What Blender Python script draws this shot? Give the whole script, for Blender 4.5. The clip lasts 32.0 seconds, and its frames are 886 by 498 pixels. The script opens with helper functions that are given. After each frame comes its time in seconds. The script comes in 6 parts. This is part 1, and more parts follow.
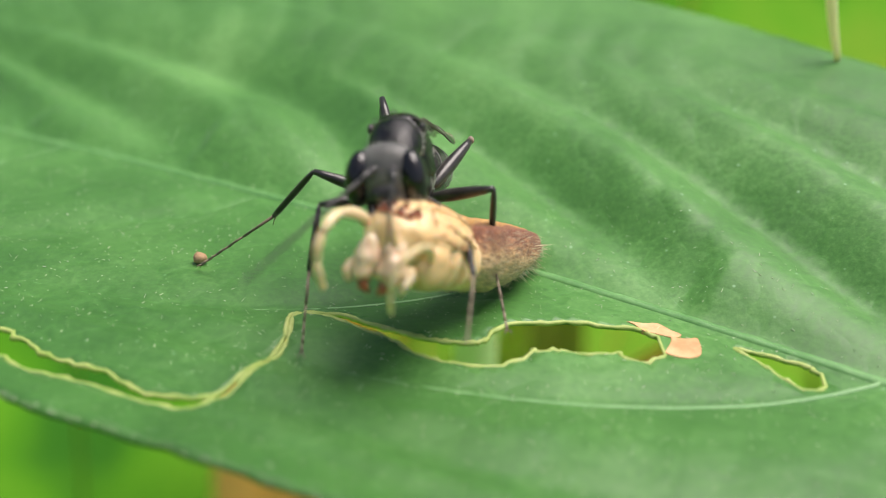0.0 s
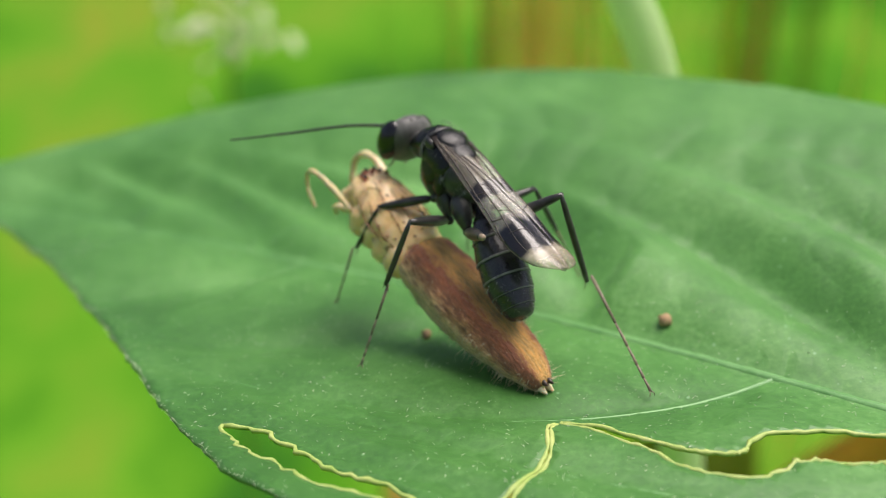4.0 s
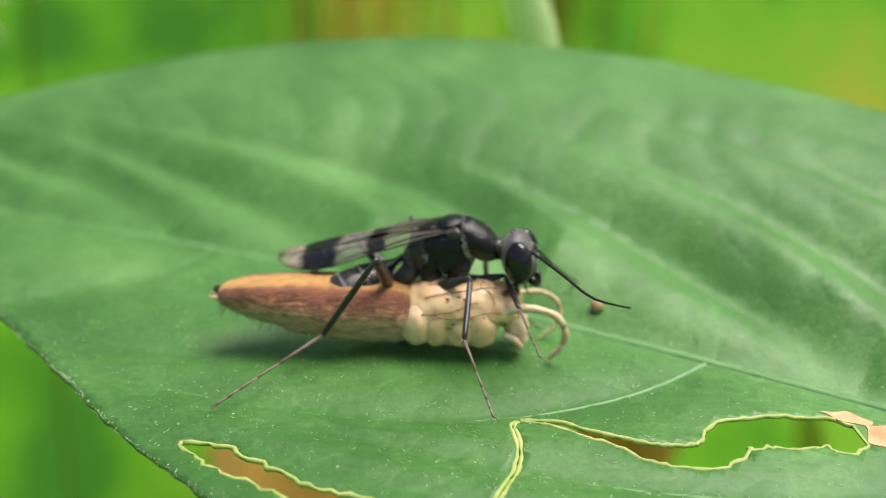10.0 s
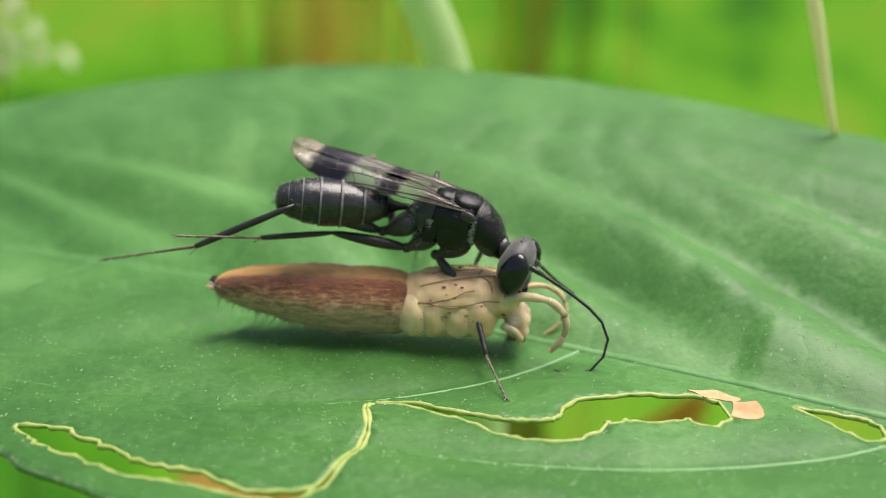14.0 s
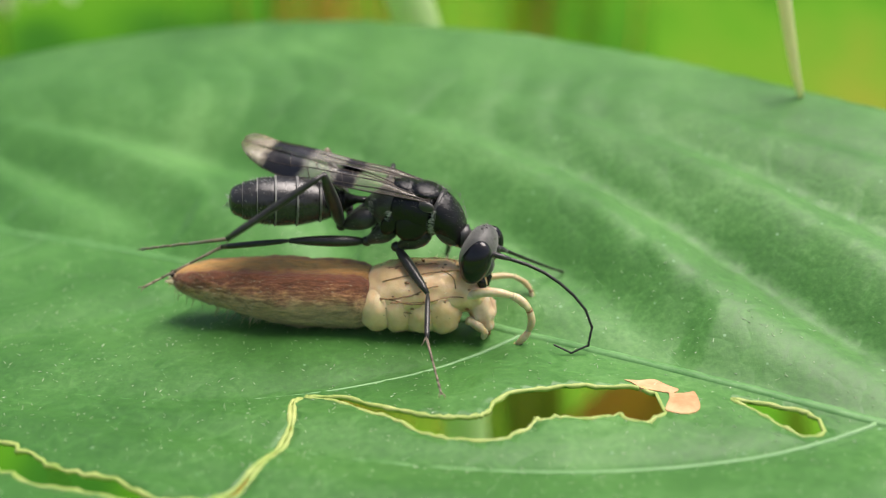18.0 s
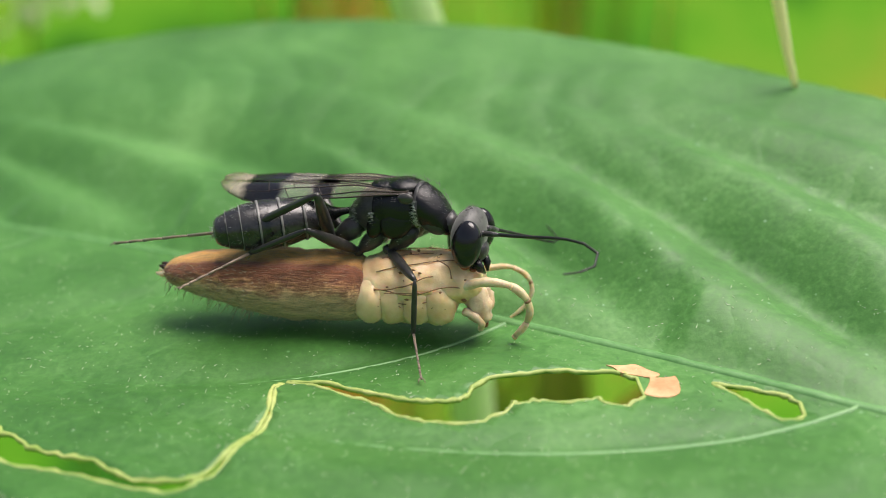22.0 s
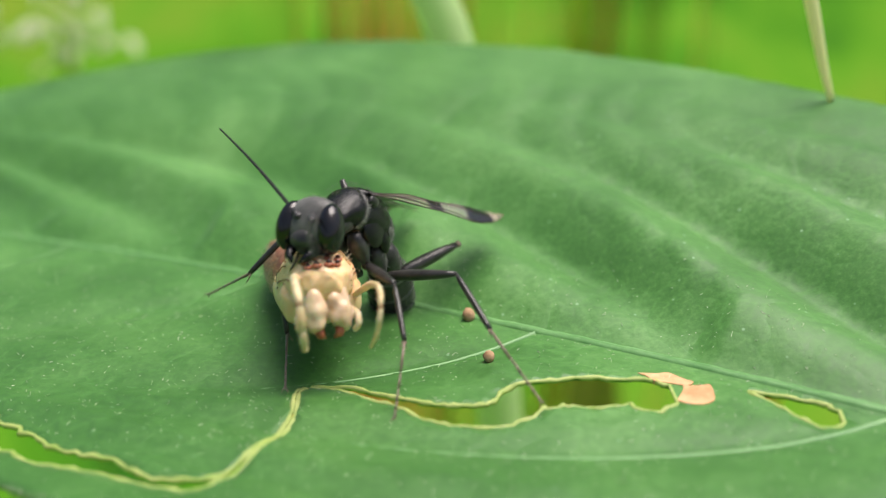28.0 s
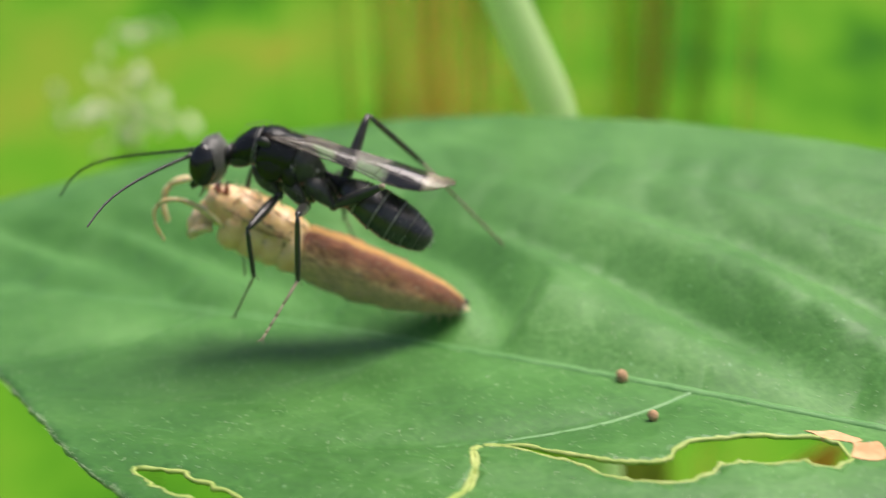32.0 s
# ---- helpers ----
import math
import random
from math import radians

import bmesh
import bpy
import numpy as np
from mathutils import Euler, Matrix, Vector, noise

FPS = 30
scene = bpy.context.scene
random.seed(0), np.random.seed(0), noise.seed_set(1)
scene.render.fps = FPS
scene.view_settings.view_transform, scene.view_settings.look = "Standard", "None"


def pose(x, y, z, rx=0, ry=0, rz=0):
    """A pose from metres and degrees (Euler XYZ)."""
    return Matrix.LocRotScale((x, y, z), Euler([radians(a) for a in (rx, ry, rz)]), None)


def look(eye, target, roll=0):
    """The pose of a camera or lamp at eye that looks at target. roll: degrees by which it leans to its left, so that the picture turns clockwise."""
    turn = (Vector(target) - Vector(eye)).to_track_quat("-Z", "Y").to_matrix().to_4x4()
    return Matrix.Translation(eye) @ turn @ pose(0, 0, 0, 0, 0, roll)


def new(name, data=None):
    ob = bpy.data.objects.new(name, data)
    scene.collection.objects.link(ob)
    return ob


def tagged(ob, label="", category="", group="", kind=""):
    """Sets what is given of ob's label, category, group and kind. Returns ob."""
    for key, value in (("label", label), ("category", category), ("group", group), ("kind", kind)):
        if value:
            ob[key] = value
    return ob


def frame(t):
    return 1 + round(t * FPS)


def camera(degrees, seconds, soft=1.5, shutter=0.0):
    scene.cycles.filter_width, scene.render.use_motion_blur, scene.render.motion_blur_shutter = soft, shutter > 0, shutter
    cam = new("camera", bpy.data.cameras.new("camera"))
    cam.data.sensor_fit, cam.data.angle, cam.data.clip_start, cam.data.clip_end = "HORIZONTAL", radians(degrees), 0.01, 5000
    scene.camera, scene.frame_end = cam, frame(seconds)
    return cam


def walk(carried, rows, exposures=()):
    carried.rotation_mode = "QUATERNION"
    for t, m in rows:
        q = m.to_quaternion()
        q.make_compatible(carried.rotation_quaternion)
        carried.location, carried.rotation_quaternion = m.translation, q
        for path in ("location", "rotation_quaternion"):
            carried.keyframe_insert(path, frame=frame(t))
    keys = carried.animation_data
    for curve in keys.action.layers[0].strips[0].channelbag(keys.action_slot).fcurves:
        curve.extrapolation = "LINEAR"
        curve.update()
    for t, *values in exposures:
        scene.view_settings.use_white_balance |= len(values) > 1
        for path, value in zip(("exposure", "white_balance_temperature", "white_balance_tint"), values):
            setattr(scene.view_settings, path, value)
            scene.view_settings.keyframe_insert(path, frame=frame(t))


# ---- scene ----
MM = 0.001
WASP_SIZE, SPIDER_SIZE = 1.053, 1.06
size_now = [1.0]

# ---------------------------------------------------------------- camera
cam = camera(43.0, 32.0, soft=0.75, shutter=0.5)
cam.data.dof.use_dof = True
cam.data.dof.focus_distance = 0.0585
cam.data.dof.aperture_fstop = 29.0
PATH = [
    (0, 7.61, -50.7, 25.39, 1.47, -23.18, -3.17), (0.5, 7.35, -50.96, 25.54, 1.47, -23, -3.04), (1, 7.44, -51.39, 25.89, 1.33, -22.49, -2.83),
    (1.5, 7.15, -51.45, 26.61, 2.16, -22.23, -2.34), (2, 8.86, -50.94, 27.07, 6.19, -23.28, -0.03), (2.5, 8.79, -51.2, 26.58, 6.78, -22.12, 0.46),
    (3, 8.07, -51.81, 27.75, 7.98, -21.48, 1.37), (3.5, 5.1, -53.05, 27.43, 9.15, -19.06, 1.22), (5.5, -7.95, -51.97, 28.73, -0.11, -18.63, -0.8),
    (6, -13.79, -50.81, 29.01, -1.06, -17.11, -1.01), (6.5, -15.68, -48.83, 26.21, -1.93, -16.2, -1.14), (7, -14.81, -49.96, 27.62, -0.44, -18.23, -0.37),
    (7.5, -13.83, -50.07, 29.06, 0.17, -19.33, 0.2), (8, -12.28, -51.09, 28.68, 0.13, -19.78, 0.73), (8.5, -8.55, -50.08, 31.7, -0.04, -23.42, 0.02),
    (9, -5.74, -50.99, 29.7, -2.49, -23.26, -1.35), (9.5, -4.73, -52.01, 30.35, -2.43, -22.88, -1.37), (10, -6.46, -51.71, 31.5, -2.39, -22.79, -1.5),
    (10.5, -4.27, -53.14, 30.8, -0.25, -22.41, -0.68), (11, -3.58, -54.04, 29.15, -1.96, -21.45, -1.13), (11.5, 2.87, -54.68, 25.29, -2.07, -20.24, -0.56),
    (12, 5.81, -54.24, 23.44, -2.68, -18.59, -0.89), (12.5, 4.95, -55.85, 22.63, -1.35, -16.29, -0.65), (13, 4.25, -54.97, 25.9, -2.13, -19.2, -0.45),
    (13.5, 3.26, -54.1, 23.71, -3, -17.3, -0.64), (14, 1.18, -53.12, 25.13, -2.84, -17.7, -0.77), (14.5, 2.15, -52.37, 25.37, -2.78, -18.54, -0.42),
    (15, 2.68, -52.39, 24.65, -3.16, -18.05, -0.57), (15.5, 4.21, -51.79, 23.98, -3.29, -18.77, -0.8), (17.5, 6.49, -50.47, 26.48, -2.09, -21.8, 0.06),
    (18, 6.24, -50.34, 28, -1.91, -21.89, 0.42), (18.5, 6.53, -49.93, 28.27, -1.33, -21.95, 0.87), (19, 7.16, -50.52, 28.52, -2.06, -21.44, 0.78),
    (19.5, 7.56, -49.4, 28.24, -1.53, -22.69, 0.98), (20, 8.12, -50, 27.33, -1.57, -22.13, 0.63), (20.5, 8.46, -50.82, 27.19, -1.91, -22.29, 0.73),
    (21, 9.13, -50.21, 27.48, -0.33, -21.72, 1.85), (21.5, 9.5, -50.07, 27.18, -0.03, -21.85, 1.89), (22, 8.98, -51.07, 26.73, -0.35, -21.21, 1.3),
    (22.5, 8.52, -49.31, 26.91, 0.12, -22.35, 1.62), (23, 8.03, -49.3, 27.1, -0.03, -21.15, 1.65), (23.5, 9.38, -48.81, 26.89, 0.47, -21.73, 1.94),
    (24, 9.58, -50.71, 24.16, 0.92, -18.69, 1.02), (24.5, 9.46, -50.67, 22.06, -0.73, -21.57, -0.45), (25, 9.78, -50.4, 23.01, 0.42, -20.45, 0.29),
    (25.5, 9.45, -50.98, 22.87, 0.81, -18.81, 0.29), (27.5, 8.22, -52.03, 22.79, -0.46, -17.52, 0.47), (28, 9.01, -50.9, 24.25, 1.24, -18.71, 1.39),
    (28.5, 6.93, -51.72, 24.76, 1.08, -18.83, 1.2), (29, 6.95, -52.22, 23.37, 1.9, -18.03, 1.25), (29.5, 4.77, -52.57, 24.69, 1.69, -18.63, 1.35),
    (30, 4.97, -52.19, 24.45, 2.14, -18.5, 1.48), (30.5, 4.88, -52.41, 23.36, 1.5, -17.41, 1.16), (31, 6.33, -52.36, 22.7, 1.81, -16.86, 1.36),
    (31.5, 4.07, -52.82, 22.99, 0.54, -15.98, 1.05), (32, 1.88, -53.51, 24.42, 2.59, -14.74, 2.05),
]
walk(cam, [(t, pose(x * MM, y * MM, z * MM, 90 + p, r, w)) for t, x, y, z, w, p, r in PATH], exposures=[(0.0, 0.80, 6850, 15), (32.0, 0.80, 6850, 15)])

# ---------------------------------------------------------------- light
world = bpy.data.worlds.new("overcast_sky")
scene.world = world
world.use_nodes = True
wn = world.node_tree.nodes
sky = wn.new("ShaderNodeTexSky")
sky.sky_type = "NISHITA"
sky.sun_disc = False
sky.sun_elevation = radians(70)
sky.sun_rotation = radians(84)
sky.air_density, sky.dust_density, sky.ozone_density = 1.0, 4.0, 1.0
world.node_tree.links.new(sky.outputs[0], wn["Background"].inputs[0])
wn["Background"].inputs[1].default_value = 0.074
sun = new("sun", bpy.data.lights.new("sun", "SUN"))
sun.data.energy, sun.data.angle, sun.data.color = 2.9, radians(45), (1.0, 0.975, 0.95)
sun.matrix_basis = look((0.34, 0.12, 1.0), (0, 0, 0))


# ---------------------------------------------------------------- materials
def material(name):
    m = bpy.data.materials.new(name)
    m.use_nodes = True
    return m, m.node_tree.nodes, m.node_tree.links, m.node_tree.nodes["Principled BSDF"]


def ramp(nodes, stops, mode="LINEAR"):
    r = nodes.new("ShaderNodeValToRGB")
    r.color_ramp.interpolation = mode
    e = r.color_ramp.elements
    while len(e) < len(stops):
        e.new(0.5)
    for i, (p, c) in enumerate(stops):
        e[i].position = p
        e[i].color = (*c, 1)
    return r


def coords(nodes, links, scale, kind="Object"):
    tc = nodes.new("ShaderNodeTexCoord")
    mp = nodes.new("ShaderNodeMapping")
    mp.inputs["Scale"].default_value = scale if isinstance(scale, tuple) else (scale, scale, scale)
    links.new(tc.outputs[kind], mp.inputs["Vector"])
    return mp.outputs["Vector"]


def noise_tex(nodes, links, vec, scale, detail=4.0, rough=0.6):
    n = nodes.new("ShaderNodeTexNoise")
    n.inputs["Scale"].default_value = scale
    n.inputs["Detail"].default_value = detail
    n.inputs["Roughness"].default_value = rough
    links.new(vec, n.inputs["Vector"])
    return n.outputs["Fac"]


def bump(nodes, links, bsdf, height, strength, dist):
    b = nodes.new("ShaderNodeBump")
    b.inputs["Strength"].default_value = strength
    b.inputs["Distance"].default_value = dist * MM
    links.new(height, b.inputs["Height"])
    links.new(b.outputs["Normal"], bsdf.inputs["Normal"])


def speckled(name, dark, light, rough=0.5, scale=1.0, relief=0.05, metal=0.0, spec=0.5, sheen=0.0, coarse=0.3):
    """A surface of two tones, mixed by fine grain and by broad blotches; scale: grains to the millimetre."""
    m, n, l, b = material(name)
    vec = coords(n, l, 1000.0)
    fine = noise_tex(n, l, vec, scale, 5.0, 0.7)
    broad = noise_tex(n, l, vec, scale * 0.16, 3.0)
    mix = n.new("ShaderNodeMix")
    mix.inputs["Factor"].default_value = coarse + 0.2
    l.new(fine, mix.inputs["A"])
    l.new(broad, mix.inputs["B"])
    r = ramp(n, [(0.36, dark), (0.64, light)])
    l.new(mix.outputs["Result"], r.inputs["Fac"])
    l.new(r.outputs["Color"], b.inputs["Base Color"])
    b.inputs["Roughness"].default_value = rough
    b.inputs["Metallic"].default_value = metal
    b.inputs["Specular IOR Level"].default_value = spec
    b.inputs["Sheen Weight"].default_value = sheen
    bump(n, l, b, fine, 0.6, relief)
    return m


def leaf_material():
    m, n, l, b = material("leaf_green")
    vec = coords(n, l, 1000.0)
    cells = n.new("ShaderNodeTexVoronoi")
    cells.feature = "DISTANCE_TO_EDGE"
    cells.inputs["Scale"].default_value = 1.1
    l.new(vec, cells.inputs["Vector"])
    fine = noise_tex(n, l, vec, 3.0, 6.0, 0.7)
    broad = noise_tex(n, l, vec, 0.09, 4.0)
    add = n.new("ShaderNodeMix")
    add.inputs["Factor"].default_value = 0.55
    l.new(fine, add.inputs["A"])
    l.new(broad, add.inputs["B"])
    r = ramp(n, [(0.3, (0.014, 0.085, 0.007)), (0.50, (0.046, 0.172, 0.025)), (0.70, (0.112, 0.280, 0.068))])
    l.new(add.outputs["Result"], r.inputs["Fac"])
    edge = ramp(n, [(0.0, (1.25, 1.2, 1.2)), (0.06, (1, 1, 1))])
    l.new(cells.outputs["Distance"], edge.inputs["Fac"])
    mul = n.new("ShaderNodeMix")
    mul.data_type, mul.blend_type = "RGBA", "MULTIPLY"
    mul.inputs["Factor"].default_value = 0.35
    l.new(r.outputs["Color"], mul.inputs["A"])
    l.new(edge.outputs["Color"], mul.inputs["B"])
    warp = n.new("ShaderNodeTexNoise")
    warp.inputs["Scale"].default_value = 0.45
    l.new(vec, warp.inputs["Vector"])
    shift = n.new("ShaderNodeVectorMath")
    shift.operation = "MULTIPLY_ADD"
    shift.inputs[1].default_value = (2.2, 2.2, 2.2)
    l.new(warp.outputs["Color"], shift.inputs[0])
    l.new(vec, shift.inputs[2])
    net = n.new("ShaderNodeTexVoronoi")
    net.feature = "DISTANCE_TO_EDGE"
    net.inputs["Scale"].default_value = 0.34
    l.new(shift.outputs[0], net.inputs["Vector"])
    nr = ramp(n, [(0.0, (1.22, 1.16, 1.3)), (0.035, (1.04, 1.03, 1.05)), (0.12, (0.93, 0.95, 0.92)), (0.4, (1.02, 1.02, 1.02))])
    l.new(net.outputs["Distance"], nr.inputs["Fac"])
    mul2 = n.new("ShaderNodeMix")
    mul2.data_type, mul2.blend_type = "RGBA", "MULTIPLY"
    mul2.inputs["Factor"].default_value = 0.6
    l.new(mul.outputs["Result"], mul2.inputs["A"])
    l.new(nr.outputs["Color"], mul2.inputs["B"])
    spots = n.new("ShaderNodeTexVoronoi")
    spots.inputs["Scale"].default_value = 0.8
    l.new(vec, spots.inputs["Vector"])
    sr = ramp(n, [(0.045, (1, 1, 1)), (0.085, (0, 0, 0))])
    l.new(spots.outputs["Distance"], sr.inputs["Fac"])
    dots = n.new("ShaderNodeMix")
    dots.data_type = "RGBA"
    dots.inputs["B"].default_value = (0.16, 0.33, 0.15, 1)
    l.new(sr.outputs["Color"], dots.inputs["Factor"])
    l.new(mul2.outputs["Result"], dots.inputs["A"])
    # shade painted into the colour: darker on the midrib's near side, lighter beyond
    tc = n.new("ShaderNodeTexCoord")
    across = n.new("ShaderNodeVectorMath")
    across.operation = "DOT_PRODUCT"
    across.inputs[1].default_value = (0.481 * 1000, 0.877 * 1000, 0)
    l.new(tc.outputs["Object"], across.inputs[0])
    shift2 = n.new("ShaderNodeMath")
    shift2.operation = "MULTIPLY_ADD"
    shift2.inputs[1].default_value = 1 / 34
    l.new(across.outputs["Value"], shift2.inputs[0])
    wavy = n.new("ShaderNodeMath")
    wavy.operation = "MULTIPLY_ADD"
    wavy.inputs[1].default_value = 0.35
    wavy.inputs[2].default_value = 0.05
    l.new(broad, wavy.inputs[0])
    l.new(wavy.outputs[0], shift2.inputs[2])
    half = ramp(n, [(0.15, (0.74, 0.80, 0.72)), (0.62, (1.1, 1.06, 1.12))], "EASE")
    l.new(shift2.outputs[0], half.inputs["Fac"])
    half_shade = n.new("ShaderNodeMix")
    half_shade.data_type, half_shade.blend_type = "RGBA", "MULTIPLY"
    half_shade.inputs["Factor"].default_value = 1.0
    l.new(dots.outputs["Result"], half_shade.inputs["A"])
    l.new(half.outputs["Color"], half_shade.inputs["B"])
    l.new(half_shade.outputs["Result"], b.inputs["Base Color"])
    rr = ramp(n, [(0.3, (0.42, 0.42, 0.42)), (0.7, (0.56, 0.56, 0.56))])
    l.new(fine, rr.inputs["Fac"])
    l.new(rr.outputs["Color"], b.inputs["Roughness"])
    b.inputs["Specular IOR Level"].default_value = 0.5
    b.inputs["Sheen Weight"].default_value = 0.10
    b.inputs["Sheen Roughness"].default_value = 0.45
    b.inputs["Sheen Tint"].default_value = (0.75, 1.0, 0.78, 1)
    hmix = n.new("ShaderNodeMix")
    hmix.inputs["Factor"].default_value = 0.4
    l.new(fine, hmix.inputs["A"])
    l.new(cells.outputs["Distance"], hmix.inputs["B"])
    field = ramp(n, [(0.0, (0, 0, 0)), (0.25, (0.8, 0.8, 0.8)), (0.6, (1, 1, 1))])
    l.new(net.outputs["Distance"], field.inputs["Fac"])
    hm2 = n.new("ShaderNodeMix")
    hm2.inputs["Factor"].default_value = 0.5
    l.new(hmix.outputs["Result"], hm2.inputs["A"])
    l.new(field.outputs["Color"], hm2.inputs["B"])
    bump(n, l, b, hm2.outputs["Result"], 0.35, 0.16)
    return m


def foliage(name, dark, light):
    """Leaves that let light through; each blade takes its own tone."""
    m, n, l, b = material(name)
    info = n.new("ShaderNodeObjectInfo")
    vec = coords(n, l, 40.0)
    f = noise_tex(n, l, vec, 0.7, 3.0)
    add = n.new("ShaderNodeMix")
    add.inputs["Factor"].default_value = 0.6
    l.new(f, add.inputs["A"])
    l.new(info.outputs["Random"], add.inputs["B"])
    r = ramp(n, [(0.2, dark), (0.8, light)])
    l.new(add.outputs["Result"], r.inputs["Fac"])
    l.new(r.outputs["Color"], b.inputs["Base Color"])
    b.inputs["Roughness"].default_value = 0.7
    b.inputs["Specular IOR Level"].default_value = 0.08
    tr = n.new("ShaderNodeBsdfTranslucent")
    l.new(r.outputs["Color"], tr.inputs["Color"])
    mx = n.new("ShaderNodeMixShader")
    mx.inputs[0].default_value = 0.5
    l.new(b.outputs[0], mx.inputs[1])
    l.new(tr.outputs[0], mx.inputs[2])
    l.new(mx.outputs[0], n["Material Output"].inputs["Surface"])
    return m


def waxy(m, amount, reach):
    """Let light a little way into a skin; reach in millimetres."""
    b = m.node_tree.nodes["Principled BSDF"]
    b.inputs["Subsurface Weight"].default_value = amount
    b.inputs["Subsurface Radius"].default_value = (1.0, 0.55, 0.25)
    b.inputs["Subsurface Scale"].default_value = reach * MM
    return m


def spider_abdomen_material():
    """Yellow stripe along the back, red-brown flanks, pale tan belly."""
    m, n, l, b = material("spider_abdomen_skin")
    tc = n.new("ShaderNodeTexCoord")
    sep = n.new("ShaderNodeSeparateXYZ")
    l.new(tc.outputs["Object"], sep.inputs[0])
    vec = coords(n, l, 1000.0)
    nz = noise_tex(n, l, vec, 1.1, 5.0, 0.7)
    fine = noise_tex(n, l, coords(n, l, (500.0, 2500.0, 2500.0)), 2.2, 6.0, 0.75)

    def math_node(op, a, c):
        q = n.new("ShaderNodeMath")
        q.operation = op
        for i, v in enumerate((a, c)):
            if isinstance(v, (int, float)):
                q.inputs[i].default_value = v
            else:
                l.new(v, q.inputs[i])
        return q.outputs[0]

    ang = math_node("ARCTAN2", math_node("ABSOLUTE", sep.outputs["Y"], 0), sep.outputs["Z"])
    a = math_node("MULTIPLY", ang, 1 / math.pi)
    a = math_node("ADD", a, math_node("MULTIPLY", math_node("SUBTRACT", nz, 0.5), 0.26))
    a = math_node("ADD", a, math_node("MULTIPLY", math_node("SUBTRACT", fine, 0.5), 0.42))
    r = ramp(n, [(0.0, (0.62, 0.36, 0.09)), (0.13, (0.66, 0.35, 0.085)), (0.20, (0.24, 0.075, 0.028)), (0.34, (0.27, 0.09, 0.036)),
                 (0.43, (0.46, 0.23, 0.10)), (0.50, (0.62, 0.41, 0.21)), (0.75, (0.66, 0.48, 0.28))])
    l.new(a, r.inputs["Fac"])
    streak = ramp(n, [(0.36, (0.42, 0.38, 0.36)), (0.5, (0.95, 0.92, 0.9)), (0.64, (1.5, 1.42, 1.3))])
    l.new(fine, streak.inputs["Fac"])
    mul = n.new("ShaderNodeMix")
    mul.data_type, mul.blend_type = "RGBA", "MULTIPLY"
    mul.inputs["Factor"].default_value = 0.75
    l.new(r.outputs["Color"], mul.inputs["A"])
    l.new(streak.outputs["Color"], mul.inputs["B"])
    l.new(mul.outputs["Result"], b.inputs["Base Color"])
    b.inputs["Roughness"].default_value = 0.55
    b.inputs["Sheen Weight"].default_value = 0.15
    bump(n, l, b, fine, 1.0, 0.24)
    return m


def wing_material():
    """Smoky clear membrane with a narrow and a broad dark band and a milky tip."""
    m, n, l, b = material("wing_membrane")
    tc = n.new("ShaderNodeTexCoord")
    sep = n.new("ShaderNodeSeparateXYZ")
    l.new(tc.outputs["Object"], sep.inputs[0])
    nz = noise_tex(n, l, coords(n, l, 1000.0), 1.6, 4.0)
    mr = n.new("ShaderNodeMath")
    mr.operation = "MULTIPLY_ADD"
    mr.inputs[1].default_value = -1 / (10.8 * MM * WASP_SIZE)
    mr.inputs[2].default_value = 0.0
    l.new(sep.outputs["X"], mr.inputs[0])
    wob = n.new("ShaderNodeMath")
    wob.operation = "MULTIPLY_ADD"
    wob.inputs[1].default_value = 0.07
    l.new(nz, wob.inputs[0])
    l.new(mr.outputs[0], wob.inputs[2])
    tone = ramp(n, [(0.0, (0.08, 0.055, 0.035)), (0.12, (0.18, 0.15, 0.11)), (0.39, (0.28, 0.25, 0.20)), (0.42, (0.016, 0.013, 0.012)), (0.495, (0.016, 0.013, 0.012)),
                    (0.53, (0.34, 0.32, 0.27)), (0.65, (0.32, 0.30, 0.26)), (0.70, (0.010, 0.010, 0.014)), (0.86, (0.012, 0.010, 0.010)),
                    (0.90, (0.38, 0.33, 0.25)), (0.985, (0.26, 0.21, 0.15)), (1.03, (0.16, 0.12, 0.08))])
    l.new(wob.outputs[0], tone.inputs["Fac"])
    l.new(tone.outputs["Color"], b.inputs["Base Color"])
    clear = ramp(n, [(0.0, (0.36, 0.36, 0.36)), (0.39, (0.30, 0.30, 0.30)), (0.42, (0.95, 0.95, 0.95)), (0.495, (0.95, 0.95, 0.95)), (0.53, (0.36, 0.36, 0.36)),
                     (0.65, (0.36, 0.36, 0.36)), (0.70, (0.94, 0.94, 0.94)), (0.86, (0.92, 0.92, 0.92)), (0.91, (0.66, 0.66, 0.66)), (1.03, (0.4, 0.4, 0.4))])
    l.new(wob.outputs[0], clear.inputs["Fac"])
    l.new(clear.outputs["Color"], b.inputs["Alpha"])
    b.inputs["Roughness"].default_value = 0.26
    b.inputs["Coat Weight"].default_value = 0.3
    b.inputs["Coat Roughness"].default_value = 0.12
    bump(n, l, b, nz, 0.4, 0.15)
    return m


